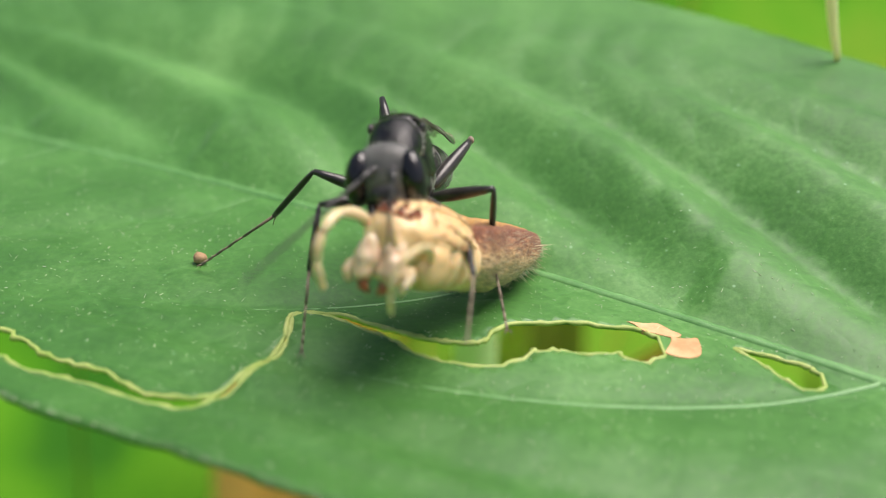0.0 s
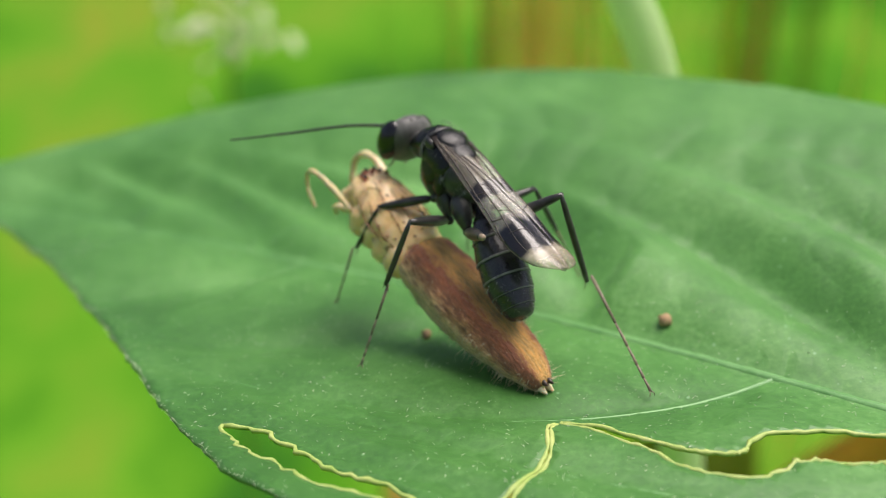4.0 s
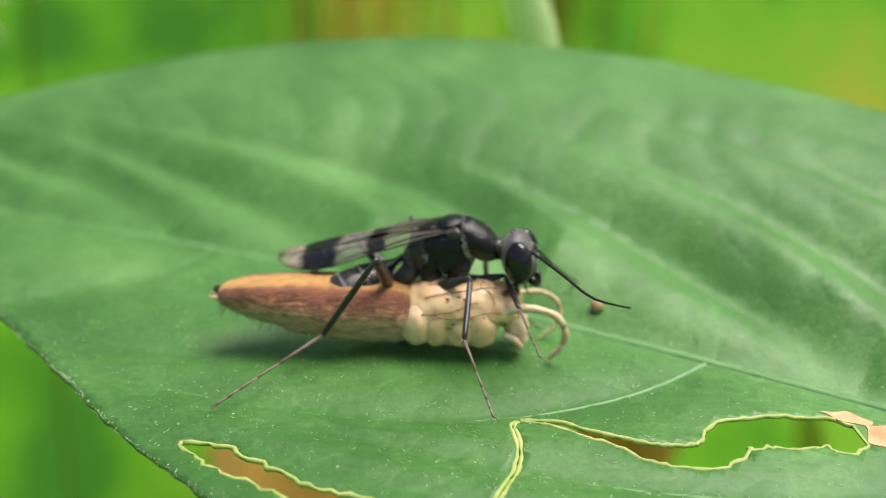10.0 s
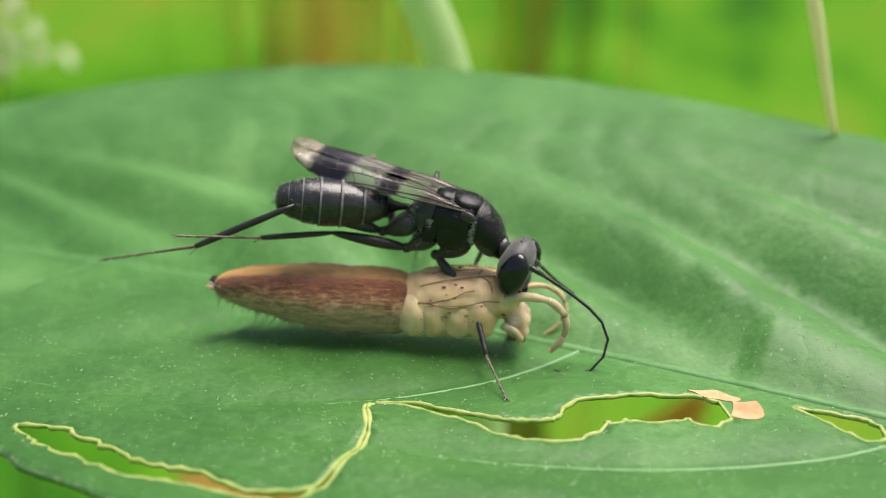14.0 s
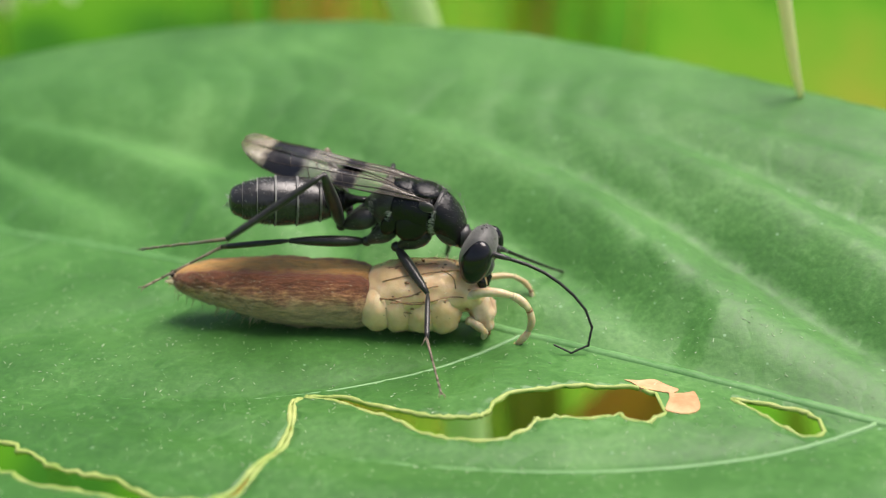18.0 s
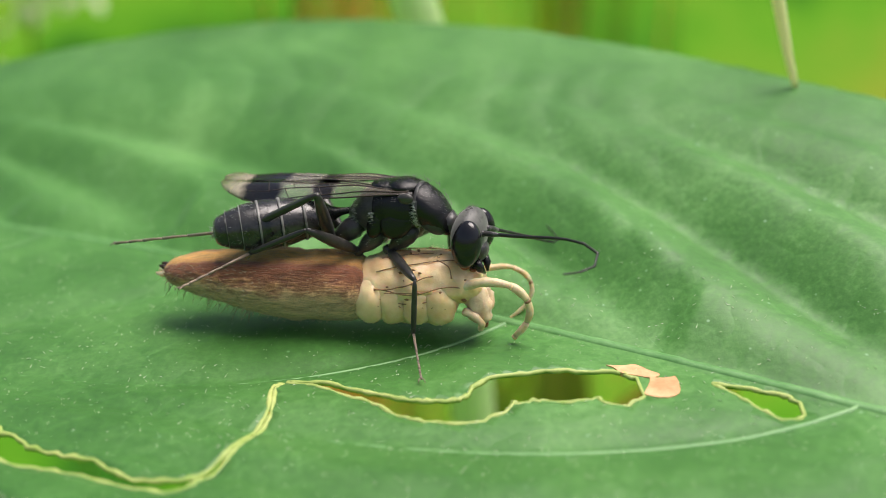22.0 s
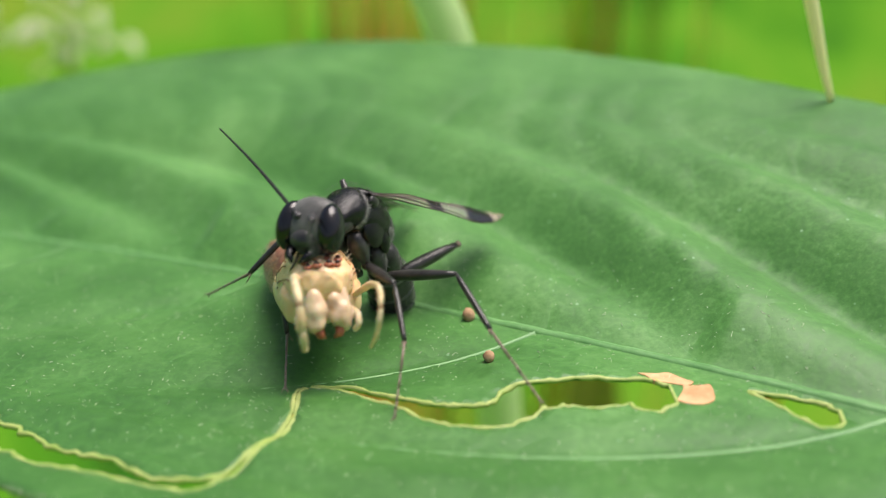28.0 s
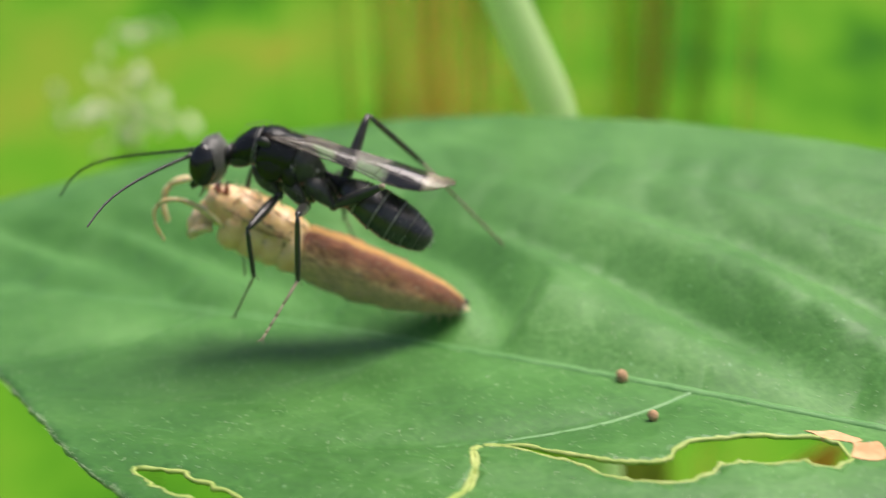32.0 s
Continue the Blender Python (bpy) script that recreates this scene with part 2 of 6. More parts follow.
def bank_material():
    """Mixed greens of a grassy bank, with a few withered patches."""
    m, n, l, b = material("grassy_bank")
    vec = coords(n, l, (1000.0, 1000.0, 380.0))
    big = noise_tex(n, l, vec, 0.0055, 2.0, 0.4)
    mid = noise_tex(n, l, vec, 0.016, 3.0, 0.5)
    mix = n.new("ShaderNodeMix")
    mix.inputs["Factor"].default_value = 0.4
    l.new(big, mix.inputs["A"])
    l.new(mid, mix.inputs["B"])
    r = ramp(n, [(0.38, (0.025, 0.12, 0.010)), (0.45, (0.055, 0.20, 0.010)), (0.50, (0.085, 0.25, 0.014)), (0.55, (0.11, 0.25, 0.018)), (0.61, (0.155, 0.25, 0.022)), (0.70, (0.25, 0.22, 0.03)), (0.78, (0.32, 0.30, 0.16))])
    l.new(mix.outputs["Result"], r.inputs["Fac"])
    l.new(r.outputs["Color"], b.inputs["Base Color"])
    b.inputs["Roughness"].default_value = 0.9
    b.inputs["Specular IOR Level"].default_value = 0.05
    bump(n, l, b, mid, 0.3, 6.0)
    return m


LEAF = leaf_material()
VEIN = speckled("vein_pale_green", (0.06, 0.21, 0.045), (0.125, 0.30, 0.095), 0.55, 2.0, 0.04)
FINE_VEIN = speckled("fine_vein_pale", (0.13, 0.30, 0.11), (0.20, 0.38, 0.16), 0.55, 2.0, 0.04)
CALLUS = speckled("callus_yellow_green", (0.20, 0.33, 0.05), (0.42, 0.48, 0.16), 0.6, 1.5, 0.08)
DEAD = speckled("dead_leaf_tissue", (0.52, 0.25, 0.11), (0.76, 0.48, 0.26), 0.7, 1.5, 0.08)
HAIR = speckled("pale_hair", (0.36, 0.48, 0.28), (0.62, 0.7, 0.52), 0.6, 1.0, 0.01)
BLACK = speckled("wasp_black_cuticle", (0.001, 0.001, 0.0012), (0.006, 0.006, 0.006), 0.24, 2.6, 0.12, spec=0.42)
GREY = speckled("wasp_grey_pubescence", (0.002, 0.002, 0.002), (0.055, 0.054, 0.052), 0.3, 1.9, 0.1, sheen=0.1)
EYE = speckled("wasp_eye", (0.006, 0.006, 0.007), (0.010, 0.010, 0.012), 0.16, 6.0, 0.01)
LEG = speckled("wasp_leg", (0.004, 0.004, 0.004), (0.05, 0.048, 0.043), 0.3, 1.0, 0.05, sheen=0.05)
ANTENNA = speckled("wasp_antenna", (0.003, 0.003, 0.003), (0.02, 0.019, 0.018), 0.4, 2.0, 0.04)
SILVER = speckled("silver_pubescence", (0.22, 0.22, 0.21), (0.6, 0.6, 0.57), 0.5, 1.0, 0.01)
TARSUS = speckled("wasp_tarsus", (0.08, 0.06, 0.04), (0.27, 0.20, 0.14), 0.5, 2.0, 0.03, sheen=0.15)
BAND = speckled("silver_band", (0.03, 0.03, 0.029), (0.22, 0.22, 0.205), 0.45, 3.0, 0.03, sheen=0.2)
GLOSS = speckled("wasp_satin_cuticle", (0.004, 0.004, 0.0042), (0.034, 0.034, 0.033), 0.24, 1.5, 0.07, spec=0.6, sheen=0.1, coarse=0.1)
BLOOM = speckled("wasp_head_bloom", (0.006, 0.006, 0.006), (0.13, 0.13, 0.12), 0.5, 1.3, 0.06, sheen=0.2)
FUZZ = speckled("wasp_fuzz", (0.05, 0.05, 0.047), (0.14, 0.135, 0.125), 0.6, 1.0, 0.01)
WING = wing_material()
WING_VEIN = speckled("wing_vein", (0.012, 0.008, 0.006), (0.04, 0.026, 0.018), 0.5, 3.0, 0.02)
SP_ABD = spider_abdomen_material()
SP_YEL = waxy(speckled("spider_yellow_cuticle", (0.68, 0.42, 0.18), (0.90, 0.68, 0.40), 0.3, 1.1, 0.09, sheen=0.05, coarse=0.4), 0.4, 0.5)
SP_PALE = waxy(speckled("spider_pale_limb", (0.50, 0.38, 0.19), (0.80, 0.68, 0.45), 0.3, 1.6, 0.1), 0.35, 0.4)
SP_PINK = waxy(speckled("spider_jaw", (0.5, 0.29, 0.17), (0.8, 0.62, 0.42), 0.3, 1.3, 0.12), 0.4, 0.4)
SP_RED = speckled("spider_fang", (0.22, 0.05, 0.02), (0.42, 0.13, 0.06), 0.4, 1.4, 0.04)
SP_BROWN = speckled("spider_brown_line", (0.16, 0.075, 0.03), (0.3, 0.16, 0.07), 0.45, 2.0, 0.02)
SP_EYE = speckled("spider_eye", (0.012, 0.006, 0.004), (0.03, 0.014, 0.008), 0.12, 2.0, 0.01)
SP_DARK = speckled("spider_markings", (0.012, 0.007, 0.005), (0.05, 0.025, 0.015), 0.3, 2.0, 0.02)
SP_HAIR = speckled("spider_hair", (0.45, 0.36, 0.22), (0.7, 0.6, 0.42), 0.6, 1.0, 0.01)
SOIL = speckled("pale_soil", (0.26, 0.15, 0.07), (0.48, 0.32, 0.18), 0.8, 1.6, 0.2)
GRASS = foliage("grass_green", (0.13, 0.32, 0.018), (0.26, 0.42, 0.03))
GRASS_OLIVE = foliage("grass_olive", (0.22, 0.33, 0.035), (0.34, 0.43, 0.06))
GRASS_DEEP = foliage("grass_deep_green", (0.03, 0.17, 0.003), (0.08, 0.29, 0.004))
GRASS_DRY = foliage("dry_leaf_orange", (0.80, 0.52, 0.12), (0.88, 0.62, 0.20))
GRASS_PALE = foliage("pale_green_stalk", (0.58, 0.76, 0.38), (0.68, 0.82, 0.48))
STRAW = foliage("straw", (0.86, 0.84, 0.50), (0.94, 0.92, 0.62))
STRAW_GREY = foliage("withered_petal", (0.72, 0.78, 0.56), (0.86, 0.88, 0.68))
BROWN_STEM = foliage("brown_stem", (0.40, 0.56, 0.03), (0.50, 0.64, 0.04))
DULL_DRY = foliage("dry_leaf_dull", (0.50, 0.32, 0.09), (0.60, 0.40, 0.13))
MOSS = bank_material()


# ---------------------------------------------------------------- mesh helpers
def part(name, bm, mat, parent=None, label="", smooth=True):
    """One mesh object from a bmesh in millimetres."""
    for v in bm.verts:
        v.co *= MM * size_now[0]
    me = bpy.data.meshes.new(name)
    bm.normal_update()
    bm.to_mesh(me)
    bm.free()
    if smooth:
        me.polygons.foreach_set("use_smooth", [True] * len(me.polygons))
    me.materials.append(mat)
    ob = new(name, me)
    if parent is not None:
        ob.parent = parent
    return tagged(ob, label=label)


def mesh_part(name, verts, faces, mat, parent=None, label="", smooth=True):
    me = bpy.data.meshes.new(name)
    me.from_pydata([tuple(c * MM * size_now[0] for c in v) for v in verts], [], faces)
    if smooth:
        me.polygons.foreach_set("use_smooth", [True] * len(me.polygons))
    me.materials.append(mat)
    ob = new(name, me)
    if parent is not None:
        ob.parent = parent
    return tagged(ob, label=label)


def rings(bm, loops, close_ends=True):
    """Skin a row of equal vertex loops."""
    made = [[bm.verts.new(p) for p in loop] for loop in loops]
    n = len(made[0])
    for a, b in zip(made, made[1:]):
        for i in range(n):
            j = (i + 1) % n
            bm.faces.new((a[i], a[j], b[j], b[i]))
    if close_ends:
        bm.faces.new(made[0][::-1])
        bm.faces.new(made[-1])
    return bm


def smooth_rows(rows, steps):
    """Catmull-Rom through rows of numbers."""
    a = np.array(rows, float)
    p = np.vstack([2 * a[0] - a[1], a, 2 * a[-1] - a[-2]])
    out = []
    for i in range(1, len(p) - 2):
        for k in range(steps):
            t = k / steps
            out.append(0.5 * (2 * p[i] + (p[i + 1] - p[i - 1]) * t + (2 * p[i - 1] - 5 * p[i] + 4 * p[i + 1] - p[i + 2]) * t * t
                              + (3 * p[i] - p[i - 1] - 3 * p[i + 1] + p[i + 2]) * t ** 3))
    out.append(a[-1])
    return np.array(out)


def loft(rows, seg=24, steps=4, squash=1.0):
    """A body along x: rows of x, centre height, half width, half height."""
    bm = bmesh.new()
    loops = []
    for x, z, ry, rz in smooth_rows(rows, steps):
        ry, rz = max(ry, 0.02), max(rz, 0.02)
        loops.append([(x, ry * math.cos(a), z + rz * math.sin(a) * (squash if math.sin(a) < 0 else 1)) for a in (2 * math.pi * i / seg for i in range(seg))])
    rings(bm, loops)
    bmesh.ops.recalc_face_normals(bm, faces=bm.faces)
    return bm


def tube(points, radii, seg=8, bm=None):
    """A round limb along points."""
    bm = bm or bmesh.new()
    pts = [Vector(p) for p in points]
    loops = []
    side = None
    for i, p in enumerate(pts):
        d = (pts[min(i + 1, len(pts) - 1)] - pts[max(i - 1, 0)]).normalized()
        if side is None:
            side = d.orthogonal().normalized()
        side = (side - d * side.dot(d)).normalized()
        up = d.cross(side)
        r = radii[i] if isinstance(radii, (list, tuple, np.ndarray)) else radii
        loops.append([p + (side * math.cos(a) + up * math.sin(a)) * r for a in (2 * math.pi * k / seg for k in range(seg))])
    rings(bm, loops)
    return bm


def ball(centre, radii, turn=(0, 0, 0), seg=16, ring=10, bm=None):
    bm = bm or bmesh.new()
    m = Matrix.LocRotScale(Vector(centre), Euler([radians(a) for a in turn]), Vector(radii))
    bmesh.ops.create_uvsphere(bm, u_segments=seg, v_segments=ring, radius=1.0, matrix=m)
    return bm


def empty(name):
    return new(name, None)


def lump(bm, amount, size, seed=0.0):
    """Push the skin in and out a little, so that nothing is a perfect solid."""
    bm.normal_update()
    for v in bm.verts:
        v.co += v.normal * amount * (noise.noise(v.co / size + Vector((seed, 7.3, 1.1))) + 0.5 * noise.noise(v.co / (size * 0.4) + Vector((seed, 2.0, 9.1))))
    return bm


def fur(name, where, count, length, width, mat, parent, label, seed, back=-0.4):
    """Many fine hairs; where(rng) gives a root and the way out of the skin."""
    rng = np.random.RandomState(seed)
    vs, fs = [], []
    for _ in range(count):
        b, nrm = where(rng)
        d = (nrm + Vector((back, 0, 0)) + Vector(rng.uniform(-.35, .35, 3))).normalized()
        w = d.orthogonal().normalized() * width
        k = len(vs)
        vs += [b - w, b + w, b + d.cross(w).normalized() * width, b + d * length * rng.uniform(.5, 1.1)]
        fs += [(k, k + 1, k + 3), (k + 1, k + 2, k + 3), (k + 2, k, k + 3)]
    return tagged(mesh_part(name, vs, fs, mat, parent, label), kind="stuff")


def skin_point(rows, rng, low=0.0, high=2 * math.pi):
    """A place on a loft's skin: rows of x, centre height, half width, half height."""
    a = np.array(sorted(rows))
    x = rng.uniform(a[0, 0], a[-1, 0])
    z, ry, rz = (float(np.interp(x, a[:, 0], a[:, i])) for i in (1, 2, 3))
    q = rng.uniform(low, high)
    return Vector((x, ry * math.cos(q), z + rz * math.sin(q))), Vector((0, math.cos(q), math.sin(q)))


# ---------------------------------------------------------------- the leaf's shape (millimetres)
def leaf_uv(x, y):
    """Along the midrib (towards the tip) and across it (positive on the far half)."""
    u = -0.877 * x + 0.481 * y
    return u, 0.481 * x + 0.877 * y - (11.5 - 0.0016 * (u - 5) ** 2)


def leaf_xy(u, d):
    v = d + 11.5 - 0.0016 * (u - 5) ** 2
    return -0.877 * u + 0.481 * v, 0.481 * u + 0.877 * v


# side veins: start on the midrib, farthest reach across, stretch (towards the tip)
FAR_VEINS = [(-62, 27, 32), (-47, 25, 32), (-32, 22, 30), (-17.5, 15.5, 23), (4.5, 10, 5), (17.3, 9, 15), (31, 7, 13), (45, 5, 11)]
NEAR_VEINS = [(-58, 22, 16), (-42, 21, 15), (-27, 18.5, 13.5), (-8, 18, 8.5), (11, 17.5, 6), (27.3, 18, 5), (43, 12, 6)]


def vein_across(vein, u):
    s, reach, stretch = vein
    return reach * (1 - np.exp(-np.maximum(u - s, 0) / stretch))


def leaf_height(u, d):
    u, d = np.asarray(u, float), np.asarray(d, float)
    e = 0.8 * np.logaddexp(0, d / 0.8)
    z = 0.25 * e + 3.0 * (1 - np.exp(-e / 6))
    far, near = np.full(u.shape, 9.0), np.full(u.shape, 9.0)
    for v in FAR_VEINS:
        g = np.abs(d - vein_across(v, u)) / np.sqrt(1 + (v[1] / v[2] * np.exp(-np.maximum(u - v[0], 0) / v[2])) ** 2)
        g = g + 0.16 * np.maximum(u - v[0] - 15, 0)
        far = np.where(u > v[0], np.minimum(far, g), far)
    for v in NEAR_VEINS:
        g = np.abs(-d - vein_across(v, u)) / np.sqrt(1 + (v[1] / v[2] * np.exp(-np.maximum(u - v[0], 0) / v[2])) ** 2)
        near = np.where(u > v[0], np.minimum(near, g), near)
    swell = np.clip(np.abs(d) / 5.0, 0, 1)
    edge = np.clip((half_width(u, True) - d) / 9.0, 0, 1)
    # domed fields that meet the side veins in a crease, with weaker creases across them
    far, near = np.sqrt(far ** 2 + 0.3), np.sqrt(near ** 2 + 0.1)
    cross = np.abs(np.sin(0.55 * (u - 0.75 * d) + 1.5 * np.sin(0.31 * d + 0.13 * u) + 1.1 * np.sin(0.11 * d - 0.23 * u)))
    puff = 3.0 * (1 - np.exp(-far / 3.0)) - 1.9 + 0.2 * (np.sqrt(cross + .05) - 0.7) * np.clip(far / 3, 0, 1)
    low = 0.8 * (1 - np.exp(-near / 2.2)) - 0.4 + 0.14 * (np.sqrt(cross + .05) - 0.7) * np.clip(near / 3, 0, 1)
    z = z + np.where(d > 0, edge * swell * puff, swell * low)
    return z - 0.2 * np.exp(-(d / 0.9) ** 2)


def on_leaf(x, y, lift=0.0):
    u, d = leaf_uv(x, y)
    return float(leaf_height(u, d)) + lift


def half_width(u, far):
    if far:
        us, ws = (-72, -60, -45, -25, -8, 5, 20, 28, 36, 43, 50, 57, 64, 70, 74), (0, 10, 18, 24, 28, 30, 30, 28.5, 25.5, 21.5, 16, 9.5, 4.5, 1.5, 0)
    else:
        us, ws = (-72, -60, -45, -25, -10, 3, 10, 16, 21, 27, 32, 40, 48, 57, 66, 74), (0, 9, 16, 21.5, 23.5, 25.6, 25, 22.6, 20.2, 17.1, 14.7, 10.9, 6.9, 3.7, 1.3, 0)
    return np.interp(u, us, ws)


def inside(px, py, poly):
    hit = np.zeros(px.shape, bool)
    x0, y0 = poly[-1]
    for x1, y1 in poly:
        cross = ((y1 > py) != (y0 > py)) & (px < (x0 - x1) * (py - y1) / ((y0 - y1) or 1e-9) + x1)
        hit ^= cross
        x0, y0 = x1, y1
    return hit


def slit(rows, steps, rag):
    """A torn opening: rows of x, y and half width along its middle."""
    c = smooth_rows(rows, steps)
    t = np.gradient(c[:, :2], axis=0)
    t /= np.linalg.norm(t, axis=1)[:, None] + 1e-9
    nrm = np.stack([-t[:, 1], t[:, 0]], 1)
    w = np.maximum(c[:, 2], 0.05)
    rng = np.random.RandomState(4)
    jag = rng.uniform(-rag, rag, (len(c), 2)) * np.minimum(w, 0.8)[:, None]
    up = c[:, :2] + nrm * (w + jag[:, 0])[:, None]
    lo = c[:, :2] - nrm * (w + jag[:, 1])[:, None]
    return [tuple(p) for p in up] + [tuple(p) for p in lo[::-1]]


TEAR = slit([(-17, -2.1, .1), (-15.2, -3.1, .9), (-13.5, -4.4, .9), (-11.8, -5.7, .9), (-9.9, -6.9, .9), (-7.5, -7.7, .7), (-5.5, -8.8, .4), (-3.5, -9.2, .4),
             (-2.2, -8.8, .25), (-1.1, -7.1, .15), (-0.1, -4.7, .13), (0.3, -3.0, .11), (0.15, -0.9, .1), (0.5, -0.02, .09)], 5, 0.3)
HOLE = slit([(0.75, .1, .1), (2.4, -.45, .32), (4.2, -1.85, .36), (5.6, -2.7, .42), (6.9, -3.55, .7), (8.2, -3.95, .85), (9.6, -4.0, 1.0), (10.7, -3.35, 1.15), (11.3, -2.4, 1.35), (12.8, -1.95, 1.4),
             (14.3, -1.85, 1.55), (16.2, -1.8, 1.5), (17.4, -2.1, 1.65), (18.4, -2.1, 1.0)], 5, 0.16)
NOTCH = slit([(22.0, -1.8, .06), (23.2, -2.6, .5), (24.2, -3.4, .85), (25.0, -4.1, 1.0), (25.7, -4.2, .5)], 5, 0.1)


def build_leaf():
    from mathutils import geometry
    leaf = tagged(empty("leaf"), "broad green leaf with chewed slits and raised veins", "leaf")
    rng = np.random.RandomState(2)
    us = np.linspace(-72, 74, 220)
    teeth = rng.uniform(-0.12, 0.12, (2, len(us)))
    rim = [(u, half_width(u, True) + teeth[0, i]) for i, u in enumerate(us)] + [(u, -half_width(u, False) + teeth[1, i]) for i, u in list(enumerate(us))[-2:0:-1]]
    outline = [leaf_xy(*p) for p in rim]
    loops = [outline, TEAR, HOLE, NOTCH]
    pts, edges = [], []
    for lp in loops:
        k = len(pts)
        pts += [Vector(p) for p in lp]
        edges += [(k + i, k + (i + 1) % len(lp)) for i in range(len(lp))]
    gu, gd = np.meshgrid(np.arange(-71, 74, 0.6), np.arange(-26, 33, 0.6))
    gu, gd = gu.ravel() + rng.uniform(-.05, .05, gu.size), gd.ravel() + rng.uniform(-.05, .05, gd.size)
    ok = (gd < half_width(gu, True) - 0.4) & (gd > -half_width(gu, False) + 0.4)
    gx, gy = leaf_xy(gu[ok], gd[ok])
    cut = inside(gx, gy, TEAR) | inside(gx, gy, HOLE) | inside(gx, gy, NOTCH)
    pts += [Vector((a, b)) for a, b in zip(gx[~cut], gy[~cut])]
    v2, _, f2, *_ = geometry.delaunay_2d_cdt(pts, edges, [], 0, 1e-5)
    vx, vy = np.array([p.x for p in v2]), np.array([p.y for p in v2])
    tri = np.array([tuple(f) for f in f2 if len(f) == 3])
    cx, cy = vx[tri].mean(1), vy[tri].mean(1)
    keep = inside(cx, cy, outline) & ~inside(cx, cy, TEAR) & ~inside(cx, cy, HOLE) & ~inside(cx, cy, NOTCH)
    tri = tri[keep]
    u, d = leaf_uv(vx, vy)
    z = leaf_height(u, d)
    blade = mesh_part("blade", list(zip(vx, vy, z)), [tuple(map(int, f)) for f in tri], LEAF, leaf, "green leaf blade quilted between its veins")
    so = blade.modifiers.new("thickness", "SOLIDIFY")
    so.thickness, so.offset = 0.22 * MM, -1
    # midrib and side veins
    uu = np.linspace(-72, 73, 320)
    p = [(*leaf_xy(a, 0.0), float(leaf_height(a, 0.0)) - 0.24 + 0.03 * math.sin(a * 3.1) * math.sin(a * 1.3)) for a in uu]
    part("midrib", tube(p, [0.38 - 0.18 * max(0, (a - 10) / 64) for a in uu], 10), VEIN, leaf, "pale raised midrib")
    runs = {-27: 24, -8: 10.5, 11: 8, 27.3: 7, 43: 6}
    for side, veins in ((1, FAR_VEINS), (-1, NEAR_VEINS)):
        for vn in veins:
            a = np.linspace(vn[0], min(vn[0] + (8 if side > 0 else runs.get(vn[0], 30)), 71), 60)
            dd = side * vein_across(vn, a)
            ok = np.abs(dd) < half_width(a, side > 0) - 1.5
            p = [(*leaf_xy(q, w), float(leaf_height(q, w)) - (0.06 if side > 0 else 0.035)) for q, w in zip(a[ok], dd[ok])]
            if len(p) > 6:
                main = side < 0 and vn[0] in (-27, -8)
                fade = np.linspace(1, 0.35, len(p))
                part("side_vein", tube(p, [(0.14 if main else 0.08) * f for f in fade], 6), FINE_VEIN if main else VEIN, leaf)
    a = np.linspace(2.5, 38, 50)
    a = a[vein_across(NEAR_VEINS[3], a) < half_width(a, False) - 1.5]
    p = [(*leaf_xy(q, -w), float(leaf_height(q, -w)) - 0.02) for q, w in zip(a, vein_across(NEAR_VEINS[3], a))]
    part("side_vein", tube(p, 0.04, 6), VEIN, leaf)
    for lp, nm in ((TEAR, "slit_rim"), (HOLE, "hole_rim"), (NOTCH, "notch_rim")):
        p = [(x, y, on_leaf(x, y, -0.07)) for x, y in lp + lp[:1]]
        rad = [0.13 + 0.05 * math.sin(i * 1.7) * math.sin(i * 0.6) for i in range(len(p))]
        part(nm, tube(p, rad, 6), CALLUS, leaf, "dry yellow-green callus along the chewed edge")
    # brown tissue at the end of the hole
    for pts2, nm in (([(17.0, .15), (18.6, .25), (19.5, -.9), (18.2, -.95)], "dead_patch"), ([(19.0, -1.2), (20.35, -1.2), (20.05, -2.9), (18.55, -3.1)], "dead_patch")):
        c = smooth_rows(pts2 + pts2[:1], 5)[:-1]
        n = len(c)
        wob = [(x + 0.09 * math.sin(7 * i), y + 0.09 * math.cos(5 * i)) for i, (x, y) in enumerate(c)]
        v = [(x, y, on_leaf(x, y, 0.05)) for x, y in wob] + [(x, y, on_leaf(x, y, -0.2)) for x, y in wob]
        f = [tuple(range(n)), tuple(range(2 * n - 1, n - 1, -1))] + [(i + n, (i + 1) % n + n, (i + 1) % n, i) for i in range(n)]
        mesh_part(nm, v, f, DEAD, leaf, "papery orange-brown dead tissue", smooth=False)
    # short pale hairs and flecks on the blade and along its edge
    vs, fs = [], []
    rng = np.random.RandomState(8)
    spots = [(rng.uniform(-32, 50), rng.uniform(-25, 6)) for _ in range(3600)]
    spots += [(u, -half_width(u, False) + rng.uniform(-.15, .15)) for u in rng.uniform(-30, 70, 900)]
    for u, d in spots:
        x, y = leaf_xy(u, d)
        if d < -half_width(u, False) - 0.2:
            continue
        if inside(np.array([x]), np.array([y]), TEAR)[0] or inside(np.array([x]), np.array([y]), HOLE)[0] or inside(np.array([x]), np.array([y]), NOTCH)[0]:
            continue
        z = on_leaf(x, y)
        a, ln = rng.uniform(0, 6.28), rng.choice([rng.uniform(0.05, 0.16), rng.uniform(0.1, 0.26)])
        b, k = Vector((x, y, z)), len(vs)
        tip = b + Vector((math.cos(a) * ln, math.sin(a) * ln, ln * rng.uniform(0.15, 0.8)))
        w = Vector((-math.sin(a), math.cos(a), 0)) * 0.02
        vs += [b - w, b + w, b + Vector((0, 0, 0.035)), tip]
